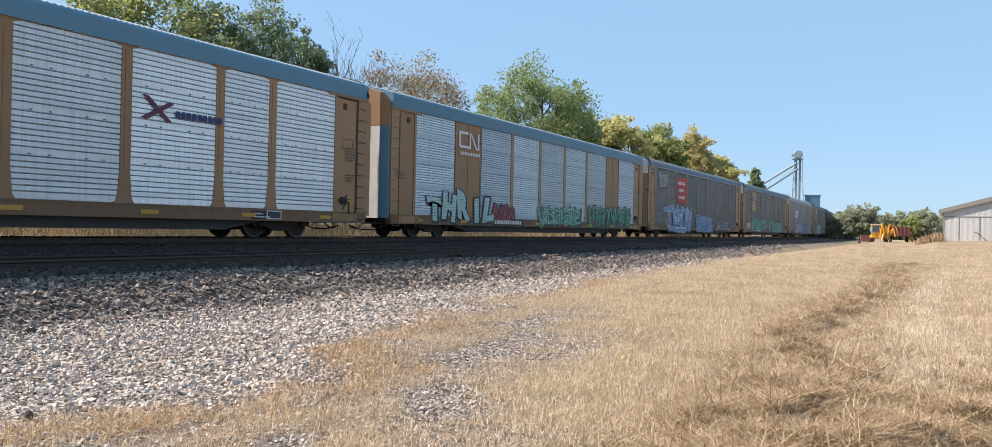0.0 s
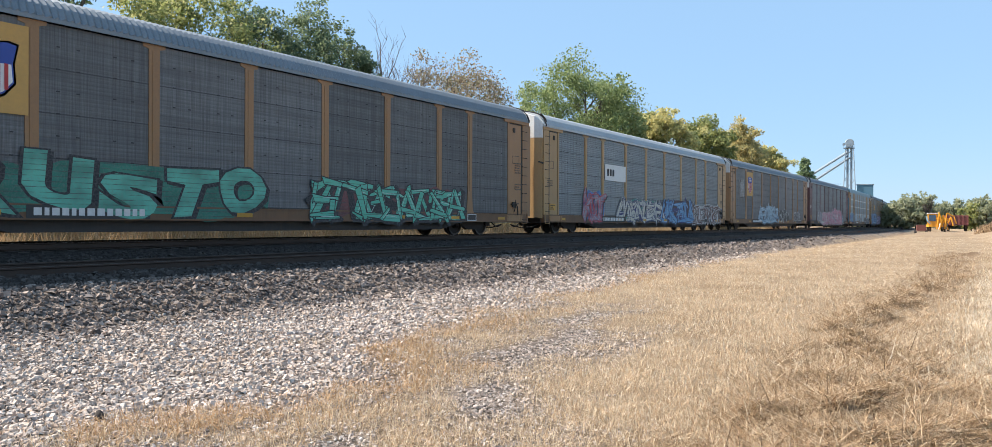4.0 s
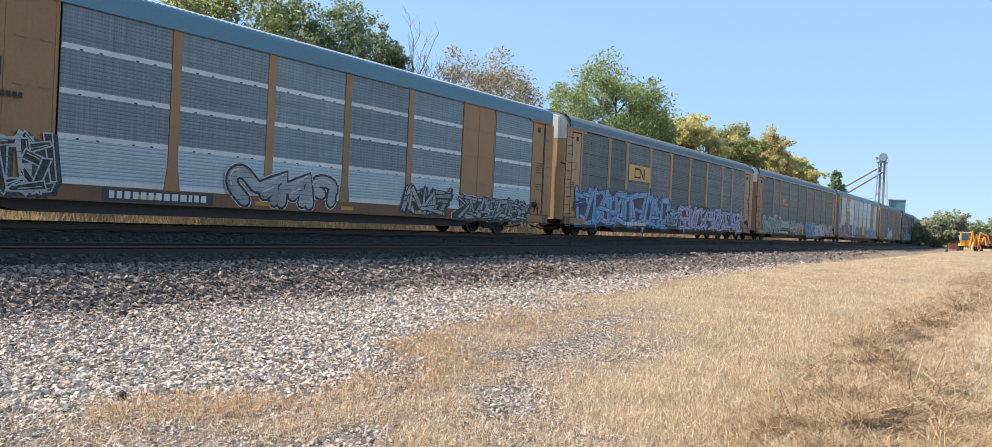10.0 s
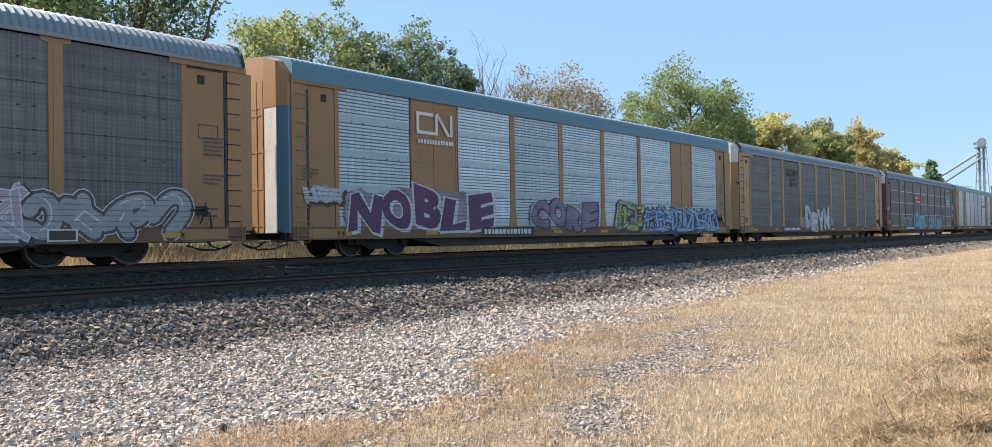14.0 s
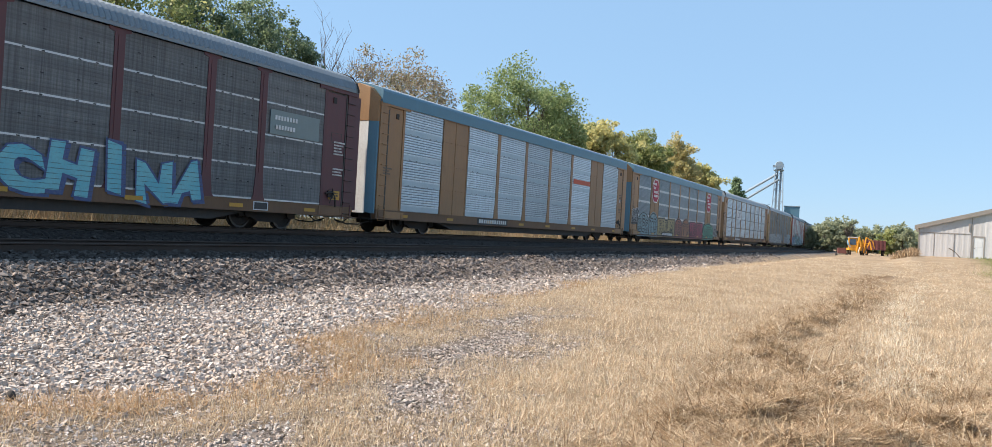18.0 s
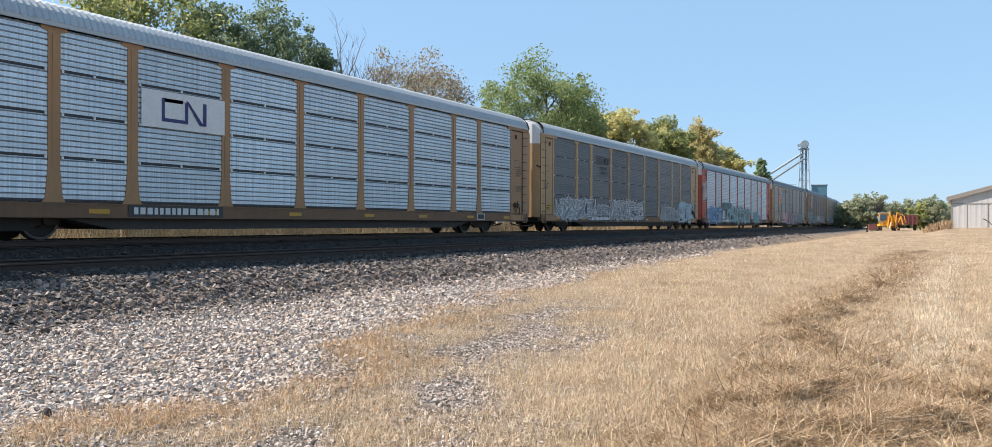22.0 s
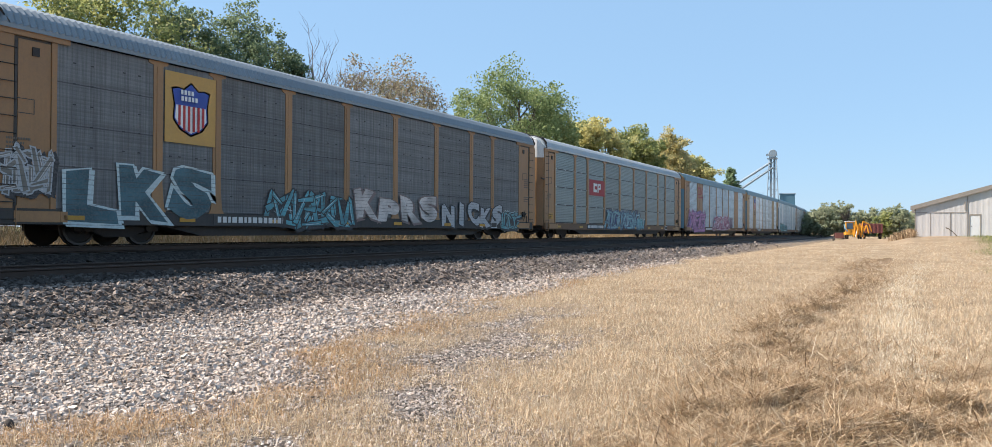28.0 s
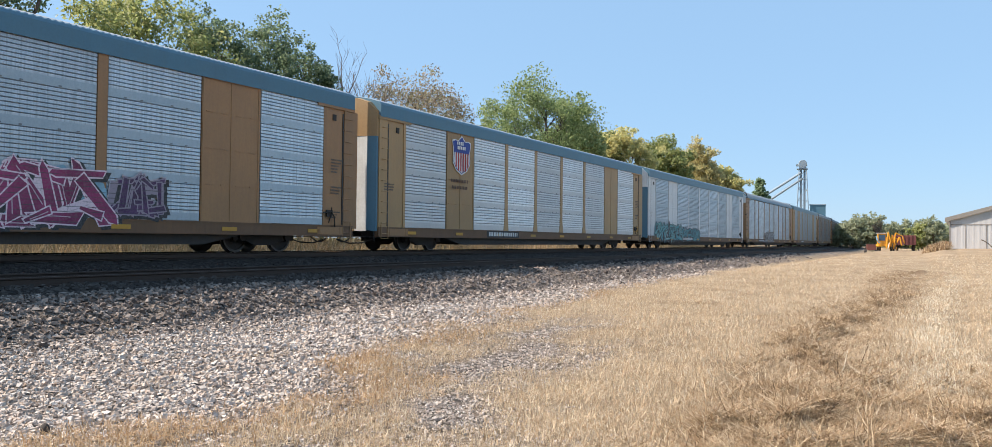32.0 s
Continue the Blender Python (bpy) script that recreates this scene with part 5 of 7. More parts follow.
def throwup(car, text, u0, u1, z0, z1, fill, line, round_top=True):
    """A broad sprayed block with a thick outline; its letters are only thin lines in it."""
    y0, W, H = u0 - PITCH / 2, u1 - u0, z1 - z0
    X = FACE + 0.034

    def block(g):
        if not round_top:
            return [(y0 - g, z0 - g), (y0 + W + g, z0 - g), (y0 + W * 1.02 + g, z0 + 0.6 * H), (y0 + W + g, z1 + g), (y0 + 0.58 * W, z1 + g - 0.03), (y0 + 0.55 * W, z1 + g - 0.12), (y0 + 0.42 * W, z1 + g - 0.1), (y0 + 0.4 * W, z1 + g), (y0 - g, z1 + g - 0.06)]
        return [(y0 - g, z0 - g), (y0 + W + g, z0 - g)] + [(y0 + W / 2 + (W / 2 + g) * math.cos(a) * (0.93 + 0.07 * math.sin(3 * a)), z0 + 0.35 * H + (0.65 * H + g) * math.sin(a) ** 0.75) for a in [math.pi * k / 22 for k in range(1, 22)]]

    root = None
    for k, (g, col) in enumerate(((0.14, tuple(0.7 * v + 0.06 for v in fill)), (0.07, line), (0.0, fill))):
        bm = bmesh.new()
        bm_prism(bm, block(g), 0.0, 0.002)
        ob = part("graffiti_block" if root is None else "graffiti_field", bm, spray_paint(col, tuple(0.75 * v for v in col)), car if root is None else root, "sprayed block of graffiti with dark outline" if root is None else "", (X, 0, 0) if root is None else (0.0026 * k, 0, 0))
        root = root or ob
    for k, ch in enumerate(text):
        bm = bmesh.new()
        lo, hi = glyph(ch, 0.06)[0].min(0), glyph(ch, 0.06)[0].max(0)
        f = (k + 0.5) / len(text)
        tall = H * (0.8 if not round_top else 0.5 + 0.34 * math.sin(math.pi * f))
        for li, fat in ((0, 0.06), (1, 0.0)):
            co, polys = glyph(ch, fat)
            vs = []
            for a, b in co:
                q, r = (a - lo[0]) / (hi[0] - lo[0]), (b - lo[1]) / (hi[1] - lo[1])
                vs.append(bm.verts.new((0.0012 * li, y0 + W * (0.06 + 0.88 * (k + 0.04 + 0.92 * q) / len(text)) + 0.03 * math.sin(6 * r + k), z0 + 0.07 * H + tall * r + 0.04 * math.sin(5 * q + k))))
            for p in polys:
                bm.faces.new([vs[i] for i in p]).material_index = li
        part("graffiti_letter", bm, [spray_paint(line, line), spray_paint(fill, tuple(0.8 * v for v in fill))], car, "sprayed graffiti letter", (X + 0.0085, 0, 0))


# ---- one car ----
WHEELS = {-1: [], 1: []}


def CYB(u):
    return u - PITCH / 2


def build_car(i, spec):
    lay, trim, screens, roof, seam = spec["lay"], spec["trim"], spec["screen"], spec["roof"], spec.get("seam", BLUE_BAND if spec["screen"] is SILVER and spec["lay"] == "A" else SEAM_DULL if spec["screen"] in (DARK, GREY, PALE_GREY) else spec["screen"])
    rnd = random.Random(100 + i)
    car = thing("auto_carrier", spec["label"], "rail car", "cars of the passing train")
    spans = SPAN_A if lay == "A" else SPAN_B
    slots = screens in (SILVER, BRIGHT_SILVER)
    ribs, band = (spec.get("ribs", 8), 0.2 if lay == "A" else 0.07) if slots else (spec.get("ribs", 10), spec.get("band", 0.028 if seam is SEAM_DULL else 0.05))
    for a, b in spans:
        w = round(b - a, 2)
        rows = 1 if screens in (GREEN_GREY, SILVER, BRIGHT_SILVER, STEEL_BLUE) else 2
        low, knobs = bool(spec.get("low")), seam is SEAM_DARK
        key = ("side_screen", w, ribs, band, slots, rows, low, knobs, screens is DARK)
        part("side_screen", cached(key, lambda: screen_bm(w, ribs, band, slots, rows, low, knobs, 0.0035 if screens is DARK else 0.008), [screens, seam, SLOT if slots else SEAM_DARK, BLUE_BAND, SEAM_LIGHT]), None, car, at=(FACE, (a + b) / 2 - PITCH / 2, Z0))
    edges = []
    if lay == "A":
        for a, b in PLATES_A:
            part("solid_panel", cached(("solid_panel", 2.07), lambda: plate_bm(2.07), [spec.get("plate", trim)]), None, car, at=(FACE, (a + b) / 2 - PITCH / 2, Z0))
        edges = [9.89, 12.79, 15.685, 18.6]
        pm = cached("slim_post", slim_post_bm, [trim])
    else:
        edges = [(x[1] + y[0]) / 2 for x, y in zip(spans, spans[1:])]
        pm = cached("post", post_bm, [trim])
    for e in edges:
        part("post", pm, None, car, at=(FACE, e - PITCH / 2, Z0))
    for lo, hi in ((PITCH / 2 - HALF, spans[0][0]), (spans[-1][1], PITCH / 2 + HALF)):
        w = round(hi - lo, 2)
        sgn = 1 if lo > 5 else -1
        H, m = Z1 - Z0, [spec.get("ends", trim)]
        at = (FACE - 0.005, (lo + hi) / 2 - PITCH / 2, Z0)
        for nm, q in (("end_panel", (-w / 2, w / 2, -0.1, -0.02, -0.05, H + 0.02)), ("end_upright", (-w / 2, -w / 2 + 0.13, -0.02, 0.022, -0.3, H - 0.05)), ("end_door_sheet", (-w / 2 + 0.14, w / 2 - 0.56, -0.02, 0.0, 0.0, H - 0.16)),
                      ("corner_channel", (w / 2 - 0.46, w / 2 + (0.2 if sgn > 0 else 0.0), -0.02, 0.02, -0.1, H - 0.1)), ("header_bar", (-w / 2 - 0.3, w / 2 + 0.04, -0.02, 0.05, H - 0.1, H + 0.03)), ("lock_box", (-w / 2 + 0.42, -w / 2 + 0.58, 0.0, 0.03, H - 0.5, H - 0.3))):
            # On layout B the back panel is black: painted shade for the open slot.
            part(nm, cached((nm, w, sgn), lambda: end_bm(w, *q, sgn), [IRON] if nm == "lock_box" else ([SILL_BLACK] if nm == "end_panel" and lay == "B" else m)), None, car, at=at)
        sg = bars_bm(3, 0.42, 0.05, 0.035, rnd)
        yo = at[1] + sgn * (-0.12) - 0.21
        if lay == "B" or sgn > 0:
            bm = bmesh.new()
            bm_box(bm, 0.0, 0.006, -0.28, 0.28, -0.2, 0.1)
            nt = part("notice", bm, SAFETY if (i + sgn) % 2 else m[0], car, "small notice plate with lettering bars", (FACE + 0.001, yo + 0.21, 1.28))
            part("notice_text", sg, SILL_BLACK, nt, at=(0.0065, -0.21, 0.0))["kind"] = "stuff"
        else:
            sg.free()
        if lay == "B" and sgn < 0:
            bm = bmesh.new()
            bm_tube(bm, [(0.0, 0.0, 0.0), (0.12, -0.18, 0.0), (0.12, -0.55, 0.02)], 0.04, 6)
            part("latch_bar", bm, IRON, car, "", (FACE - 0.05, CYB(lo), 3.2))
            bm = bmesh.new()
            bm_tube(bm, [(0.06, -0.25, 5.42), (0.1, 0.15, 5.2), (0.1, 0.35, 4.95)], 0.035, 6)
            part("hinge_arm", bm, IRON, car, "", (FACE - 0.08, CYB(lo), 0.0))
        part("door_seam", cached(("door_seam", 3.7), lambda: seam_bm(3.7), [SILL_BLACK]), None, car, at=(FACE - 0.004, at[1] + sgn * (w / 2 - 0.51), Z0 + 0.02))
        if lay == "B":
            part("stencil_frame", cached("stencil_frame", lambda: frame_bm(0.52, 0.34), [SILL_BLACK]), None, car, at=(FACE - 0.003, at[1] - sgn * 0.05 - 0.36, 3.0))
        lad = part("ladder", cached("ladder", foot_bm, m), None, car, at=(FACE, (HALF - 0.32) * (1 if lo > 5 else -1), Z0))
        for k in range(11):
            part("rung", cached("rung", rung_bm, [IRON] if lay == "B" else m), None, lad, at=(0, 0, -0.25 + 0.38 * k))
    part("roof", cached(("roof", lay if "roof_shape" not in spec else spec["roof_shape"]), lambda: roof_bm(lay if "roof_shape" not in spec else spec["roof_shape"]), [roof, ROOF_WHITE if roof is ROOF_BLUE else roof]), None, car)
    for sgn in (-1, 1):
        ob = part("end_hood", cached(("end_hood", lay), lambda: endcap_bm(4.35 if lay == "B" else 4.1), [spec.get("hood", trim if lay == "A" else WHITE)]), None, car, at=(0, sgn * HALF, 0))
        ob.rotation_euler = (0, 0, 0 if sgn < 0 else math.pi)
        for side in (1, -1):
            # White doors: the bowed outer edge takes roof blue, painting in its shade.
            d = part("end_door", cached("end_door", end_door_bm, [trim, WHITE, ROOF_BLUE] if spec.get("door") is WHITE else [spec.get("door", trim)] * 3), None, car, at=(0, sgn * HALF, 0))
            if sgn > 0:
                d.rotation_euler = (0, 0, math.pi)
            d.scale = (side, 1, 1)
        c = part("coupler", cached("coupler", coupler_bm, [IRON]), None, car, at=(0, sgn * HALF, -0.05))
        c.rotation_euler = (0, 0, 0 if sgn < 0 else math.pi)
        h = part("air_hose", cached("air_hose", hose_bm, [RUBBER]), None, car, at=(0, sgn * HALF, 0))
        h.rotation_euler = (0, 0, 0 if sgn < 0 else math.pi)
        u = part("uncoupling_rod", cached("uncoupling_rod", lever_rod_bm, [IRON]), None, car, at=(0, sgn * HALF, 0))
        u.rotation_euler = (0, 0, 0 if sgn < 0 else math.pi)
        if lay == "B":
            part("roof_seal", cached("roof_seal", strap_bm, [RUBBER]), None, car, at=(0, sgn * (HALF - 0.06), 0))
        part("sill_plate", cached("sill_plate", sill_plate_bm, [GOLD if trim in (GOLD, YELLOW) else SILL_BROWN]), None, car, at=(0, sgn * 12.4, 0))
        t = part("truck", cached("truck", truck_bm, [IRON]), None, car, at=(0, sgn * 10.06, 0))
        for k in (-1, 1):
            sf = part("side_frame", cached("side_frame", side_frame_bm, [IRON]), None, t, at=(1.0 * k, 0, 0))
            sf.rotation_euler = (0, 0, 0 if k > 0 else math.pi)
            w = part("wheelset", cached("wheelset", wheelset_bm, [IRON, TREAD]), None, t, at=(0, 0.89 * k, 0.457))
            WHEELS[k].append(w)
    part("side_sill", cached("side_sill", lambda: sill_bm(0), [spec.get("sill", SILL_BROWN)]), None, car)
    part("centre_sill", cached("centre_sill", centre_sill_bm, [SILL_BLACK]), None, car)
    part("deck", cached("deck", deck_bm, [SILL_BLACK]), None, car)
    part("far_side", cached("far_side", far_side_bm, [screens]), None, car)
    bw = part("brake_gear", cached("brake_gear", brake_wheel_bm, [IRON]), None, car, at=(FACE + 0.03, HALF - 1.15, 1.25))
    part("brake_lever", cached("brake_lever", lever_bm, [IRON]), None, bw)
    rf = cached("reflector", reflector_bm, [SAFETY])
    for k in range(8):
        part("reflector", rf, None, car, at=(0, -11.6 + 3.3 * k + rnd.uniform(-0.2, 0.2), 0.68))
    if spec.get("numberplate", True):
        bm = bmesh.new()
        bm_box(bm, 1.6, 1.605, -1.45, 1.45, 0.55, 0.85)
        pl = part("number_board", bm, SILL_BLACK, car, "black board with white lettering bars", (0, -4.6 if lay == "A" else -6.0, 0))
        part("lettering", bars_bm(1, 2.6, 0.17, 0.1, rnd), ink(0.62, 0.62, 0.6), pl, at=(1.606, -1.3, 0.62))
    for k, (uy, zz, n) in enumerate(((25.6 + 1.0, 3.0, 5), (26.6, 2.1, 3), (1.0, 2.4, 3))):
        part("stencil", bars_bm(n, 0.55, 0.05, 0.05, rnd), ink(0.12, 0.1, 0.08) if trim in (GOLD, YELLOW) else ink(0.6, 0.58, 0.55), car, at=(FACE + 0.02, uy - PITCH / 2, zz))["kind"] = "stuff"
    if lay == "B":
        bm = bmesh.new()
        bm_box(bm, 0.0, 0.005, -0.3, 0.3, -0.13, 0.13)
        pc = part("placard", bm, ink(0.6, 0.62, 0.62), car, "small white-bordered service placard", (1.6, CYB(23.4), 0.7))
        bm = bmesh.new()
        bm_box(bm, 0.005, 0.009, -0.26, 0.26, -0.1, 0.1)
        part("placard_field", bm, SILL_BLACK, pc)
    if i in (1, 13):
        lettering(car, "BI", HALF - 1.05, 2.55, 0.28, (0.6, 0.58, 0.55))
    for k, *a in spec.get("marks", ()):
        k(car, *a)
    for k, a in enumerate(spec.get("sprays", ())):
        spray(car, *a[:7], 1000 + 17 * i + k, *a[7:])
    for a in spec.get("throws", ()):
        throwup(car, *a)
    return car


W_, K_, MINT, SKY_, BLUE_, NAVY, TEAL, GRN, PINK, PURP, LILAC, ORNG, GREYW, CREAM, REDW = (
    (0.52, 0.54, 0.55), (0.015, 0.015, 0.018), (0.33, 0.55, 0.48), (0.25, 0.46, 0.57), (0.06, 0.18, 0.45), (0.02, 0.03, 0.13), (0.05, 0.3, 0.33), (0.05, 0.4, 0.25),
    (0.55, 0.2, 0.3), (0.09, 0.03, 0.11), (0.4, 0.33, 0.5), (0.62, 0.27, 0.05), (0.36, 0.385, 0.4), (0.54, 0.51, 0.41), (0.45, 0.04, 0.06))
CY = lambda u: u - PITCH / 2
MARK_W = (0.66, 0.67, 0.66)
GOLD_T = "gold auto carrier with silver screens, blue-grey roof"
SPECS = [
    dict(lay="B", roof_shape="A", trim=GOLD, screen=BRIGHT_SILVER, roof=ROOF_BLUE, door=GOLD, numberplate=False, ribs=7, label="brown-framed auto carrier with bright silver screens and blue-grey roof",
         marks=[(mark, "railway_mark", [([(-1.1, 0.32), (-0.92, 0.32), (-0.2, -0.3), (-0.38, -0.3)], (0.1, 0.02, 0.05)), ([(-0.3, 0.22), (-0.15, 0.18), (-0.95, -0.3), (-1.12, -0.26)], (0.1, 0.02, 0.05))] + [(rect(-0.1 + 0.17 * k, 0.03 + 0.17 * k, -0.16, 0.02), NAVY) for k in range(9)], "dark crossed mark with lettering bars", CY(19.95), 3.32),
                (panel_mark, CY(22.9), 0.68, 0.75, 0.24, K_, MARK_W, [0.6, 0.9])]),
    dict(lay="A", trim=GOLD, screen=SILVER, roof=ROOF_BLUE, door=WHITE, label=GOLD_T + " and teal graffiti", marks=[(loops_mark, CY(6.05), 4.1, 0.82, MARK_W)],
         sprays=[("THRIL", 3.0, 8.3, 0.62, 1.85, (0.36, 0.52, 0.48), K_, None, (0.5, 0.6, 0.58)), (2, 8.2, 10.0, 0.75, 1.5, REDW, K_), (6, 12.9, 17.7, 0.7, 1.6, (0.3, 0.48, 0.42), (0.02, 0.12, 0.09), None, GRN), (-11, 18.9, 25.6, 0.55, 1.95, (0.04, 0.27, 0.16), K_, None, (0.03, 0.16, 0.1))]),
    dict(lay="B", trim=GOLD, screen=DARK, roof=ROOF_GREY, hood=WHITE, label="gold-framed auto carrier with dark screens, a red mark and blue graffiti", marks=[(panel_mark, CY(8.4), 3.55, 2.5, 1.9, (0.42, 0.03, 0.03), MARK_W, [0.85, 0.7, 0.8])],
         sprays=[(5, 5.2, 10.6, 0.5, 2.25, BLUE_, W_, None, SKY_), (4, 12.7, 17.0, 0.55, 1.7, BLUE_, SKY_, None, None), (4, 18.9, 23.2, 0.7, 1.45, GREYW, K_), (5, 3.0, 4.6, 3.6, 4.4, GREYW, DKG := (0.2, 0.18, 0.15))]),
    dict(lay="B", trim=GOLD, screen=DARK, roof=ROOF_GREY, hood=WHITE, label="gold-framed auto carrier with dark screens, striped shield and green graffiti", marks=[(panel_mark, CY(5.94), 3.7, 1.7, 1.9, (0.52, 0.3, 0.08), K_, []), (shield, CY(5.94), 3.72, 0.78)],
         sprays=[("RUSTO", 5.0, 13.2, 0.6, 1.85, (0.12, 0.46, 0.34), K_, (0.03, 0.2, 0.14)), (6, 15.0, 22.6, 0.6, 1.75, (0.12, 0.46, 0.34), K_, (0.16, 0.05, 0.05), GRN), (4, 2.4, 4.2, 0.9, 1.4, W_, GREYW)]),
    dict(lay="B", trim=YELLOW, screen=PALE_GREY, roof=ROOF_WHITE, label="yellow-framed auto carrier with grey screens, pale roof and large graffiti", marks=[(panel_mark, CY(8.4), 3.15, 2.6, 0.85, MARK_W, K_, [0.55]),],
         sprays=[(3, 4.7, 6.9, 0.6, 2.1, PURP, REDW, BLUE_, W_), (6, 9.2, 14.9, 0.65, 1.8, CREAM, NAVY, (0.06, 0.3, 0.24), W_), (6, 15.2, 20.8, 0.58, 1.95, (0.08, 0.26, 0.5), NAVY, (0.06, 0.025, 0.03), (0.2, 0.42, 0.56)), (7, 20.8, 26.4, 0.55, 1.65, (0.03, 0.026, 0.028), (0.5, 0.5, 0.5), (0.25, 0.09, 0.05), (0.34, 0.1, 0.04))]),
    dict(lay="B", trim=GOLD, screen=DARK, roof=ROOF_GREY, hood=WHITE, label="gold-framed auto carrier with dark screens, striped shield and pale blue graffiti", marks=[(panel_mark, CY(5.94), 3.7, 1.7, 1.9, (0.52, 0.3, 0.08), K_, []), (shield, CY(5.94), 3.72, 0.78)],
         sprays=[(7, 9.2, 15.0, 0.62, 1.95, (0.27, 0.43, 0.53), (0.1, 0.2, 0.29), None, (0.45, 0.56, 0.62)), ("GASP", 15.6, 19.4, 0.7, 1.75, (0.03, 0.03, 0.03), (0.5, 0.55, 0.52), (0.035, 0.03, 0.03)), (3, 21.8, 24.6, 0.75, 1.6, GREYW, K_), (3, 3.0, 4.2, 2.6, 4.0, GREYW, DKG)]),
    dict(lay="B", trim=MAROON, screen=GREY, roof=ROOF_GREY, hood=WHITE, sill=SILL_BLACK, label="maroon-framed auto carrier with grey screens and pink and cyan graffiti",
         sprays=[("CUT", 5.0, 8.0, 0.62, 1.75, (0.2, 0.23, 0.29), (0.6, 0.61, 0.63)), (6, 8.4, 14.8, 0.5, 1.8, (0.45, 0.15, 0.24), W_, (0.1, 0.38, 0.46), (0.28, 0.06, 0.12)), (6, 15.2, 22.2, 0.5, 2.2, (0.45, 0.13, 0.22), W_, (0.06, 0.33, 0.4), (0.28, 0.06, 0.12)), (2, 22.2, 23.5, 0.6, 1.6, SKY_, K_)]),
    dict(lay="A", trim=GOLD, screen=STEEL_BLUE, roof=ROOF_BLUE, door=WHITE, low=True, seam=SEAM_LIGHT, band=0.12, label="weathered gold auto carrier with blue-grey screens and small graffiti", marks=[(panel_mark, CY(6.05), 3.2, 1.7, 0.9, None, K_, [0.7]), (panel_mark, CY(6.05), 2.65, 1.4, 0.3, None, K_, [0.8])],
         sprays=[(4, 1.9, 4.8, 0.9, 2.0, SKY_, BLUE_, BLUE_), (3, 5.3, 6.8, 0.7, 1.9, K_, GREYW), (-4, 11.5, 15.3, 0.6, 1.75, GREYW, K_), (3, 18.4, 20.6, 0.7, 1.5, GREYW, K_), (5, 21.6, 26.0, 0.6, 1.4, GREYW, K_)]),
    dict(lay="B", trim=YELLOW, screen=GREY, roof=ROOF_GREY, hood=WHITE, label="yellow-framed auto carrier with grey screens and purple graffiti", marks=[(panel_mark, CY(8.4), 3.35, 2.6, 0.8, (0.6, 0.37, 0.1), K_, []), (loops_mark, CY(8.4), 3.35, 0.62, K_, False)],
         sprays=[(8, 2.1, 12.2, 0.6, 2.3, (0.09, 0.31, 0.5), NAVY, (0.045, 0.05, 0.06), LILAC), (2, 12.6, 13.8, 0.7, 1.6, SKY_, NAVY), (9, 14.4, 25.2, 0.6, 1.95, LILAC, (0.02, 0.022, 0.05), (0.035, 0.035, 0.045), (0.45, 0.41, 0.52)), ("FST", 25.0, 26.3, 1.3, 1.75, GREYW, (0.1, 0.12, 0.1))]),
    dict(lay="B", trim=GOLD, screen=DARK, roof=ROOF_GREY, hood=WHITE, label="gold-framed auto carrier with dark screens and an orange mark", marks=[(panel_mark, CY(8.6), 3.3, 2.2, 0.9, None, ORNG, [0.7]), (panel_mark, CY(8.6), 2.98, 2.0, 0.1, ORNG, ORNG, [])],
         sprays=[(-5, 2.4, 7.3, 0.6, 2.0, (0.16, 0.19, 0.18), GREYW, None, TEAL), (9, 7.6, 9.8, 1.4, 1.6, W_, GREYW), (9, 7.6, 9.8, 1.1, 1.3, W_, GREYW), ("SOZOST", 10.3, 14.6, 0.65, 1.6, (0.24, 0.25, 0.24), (0.5, 0.51, 0.5)), (4, 15.8, 18.7, 0.5, 1.6, (0.05, 0.3, 0.55), NAVY, None, SKY_), (5, 18.9, 22.6, 0.6, 1.6, (0.4, 0.28, 0.3), W_, None, SKY_), (-4, 22.4, 26.2, 0.6, 1.75, (0.3, 0.32, 0.33), (0.06, 0.06, 0.065), None, (0.2, 0.21, 0.22))]),
    dict(lay="A", trim=GOLD, screen=SILVER, roof=ROOF_BLUE, door=WHITE, label=GOLD_T + " and purple graffiti", marks=[(loops_mark, CY(6.05), 4.1, 0.82, MARK_W)],
         sprays=[("NOBLE", 2.5, 8.8, 0.72, 2.0, (0.1, 0.025, 0.1), W_, (0.28, 0.24, 0.3), (0.03, 0.01, 0.04)), ("CORE", 10.9, 15.2, 0.75, 1.8, (0.24, 0.2, 0.27), PURP, (0.4, 0.43, 0.43)), (2, 16.9, 18.4, 0.8, 1.9, (0.35, 0.5, 0.12), PURP, GREYW), (7, 19.0, 26.0, 0.7, 1.7, SKY_, NAVY, None, BLUE_), (4, 1.2, 2.2, 1.6, 1.95, W_, GREYW)]),
    dict(lay="B", trim=YELLOW, screen=DARK, roof=ROOF_GREY, hood=WHITE, label="yellow-framed auto carrier with dark screens and white block graffiti", marks=[(stripes_mark, CY(8.4), 4.0, 0.95, (0.03, 0.03, 0.035))],
         sprays=[("DEVN", 10.5, 15.0, 0.62, 1.95, (0.62, 0.66, 0.68), (0.35, 0.38, 0.4)), (3, 15.1, 15.9, 0.9, 1.4, GREYW, (0.2, 0.2, 0.2)), (2, 9.8, 10.4, 0.8, 1.3, GREYW, (0.2, 0.2, 0.2))]),
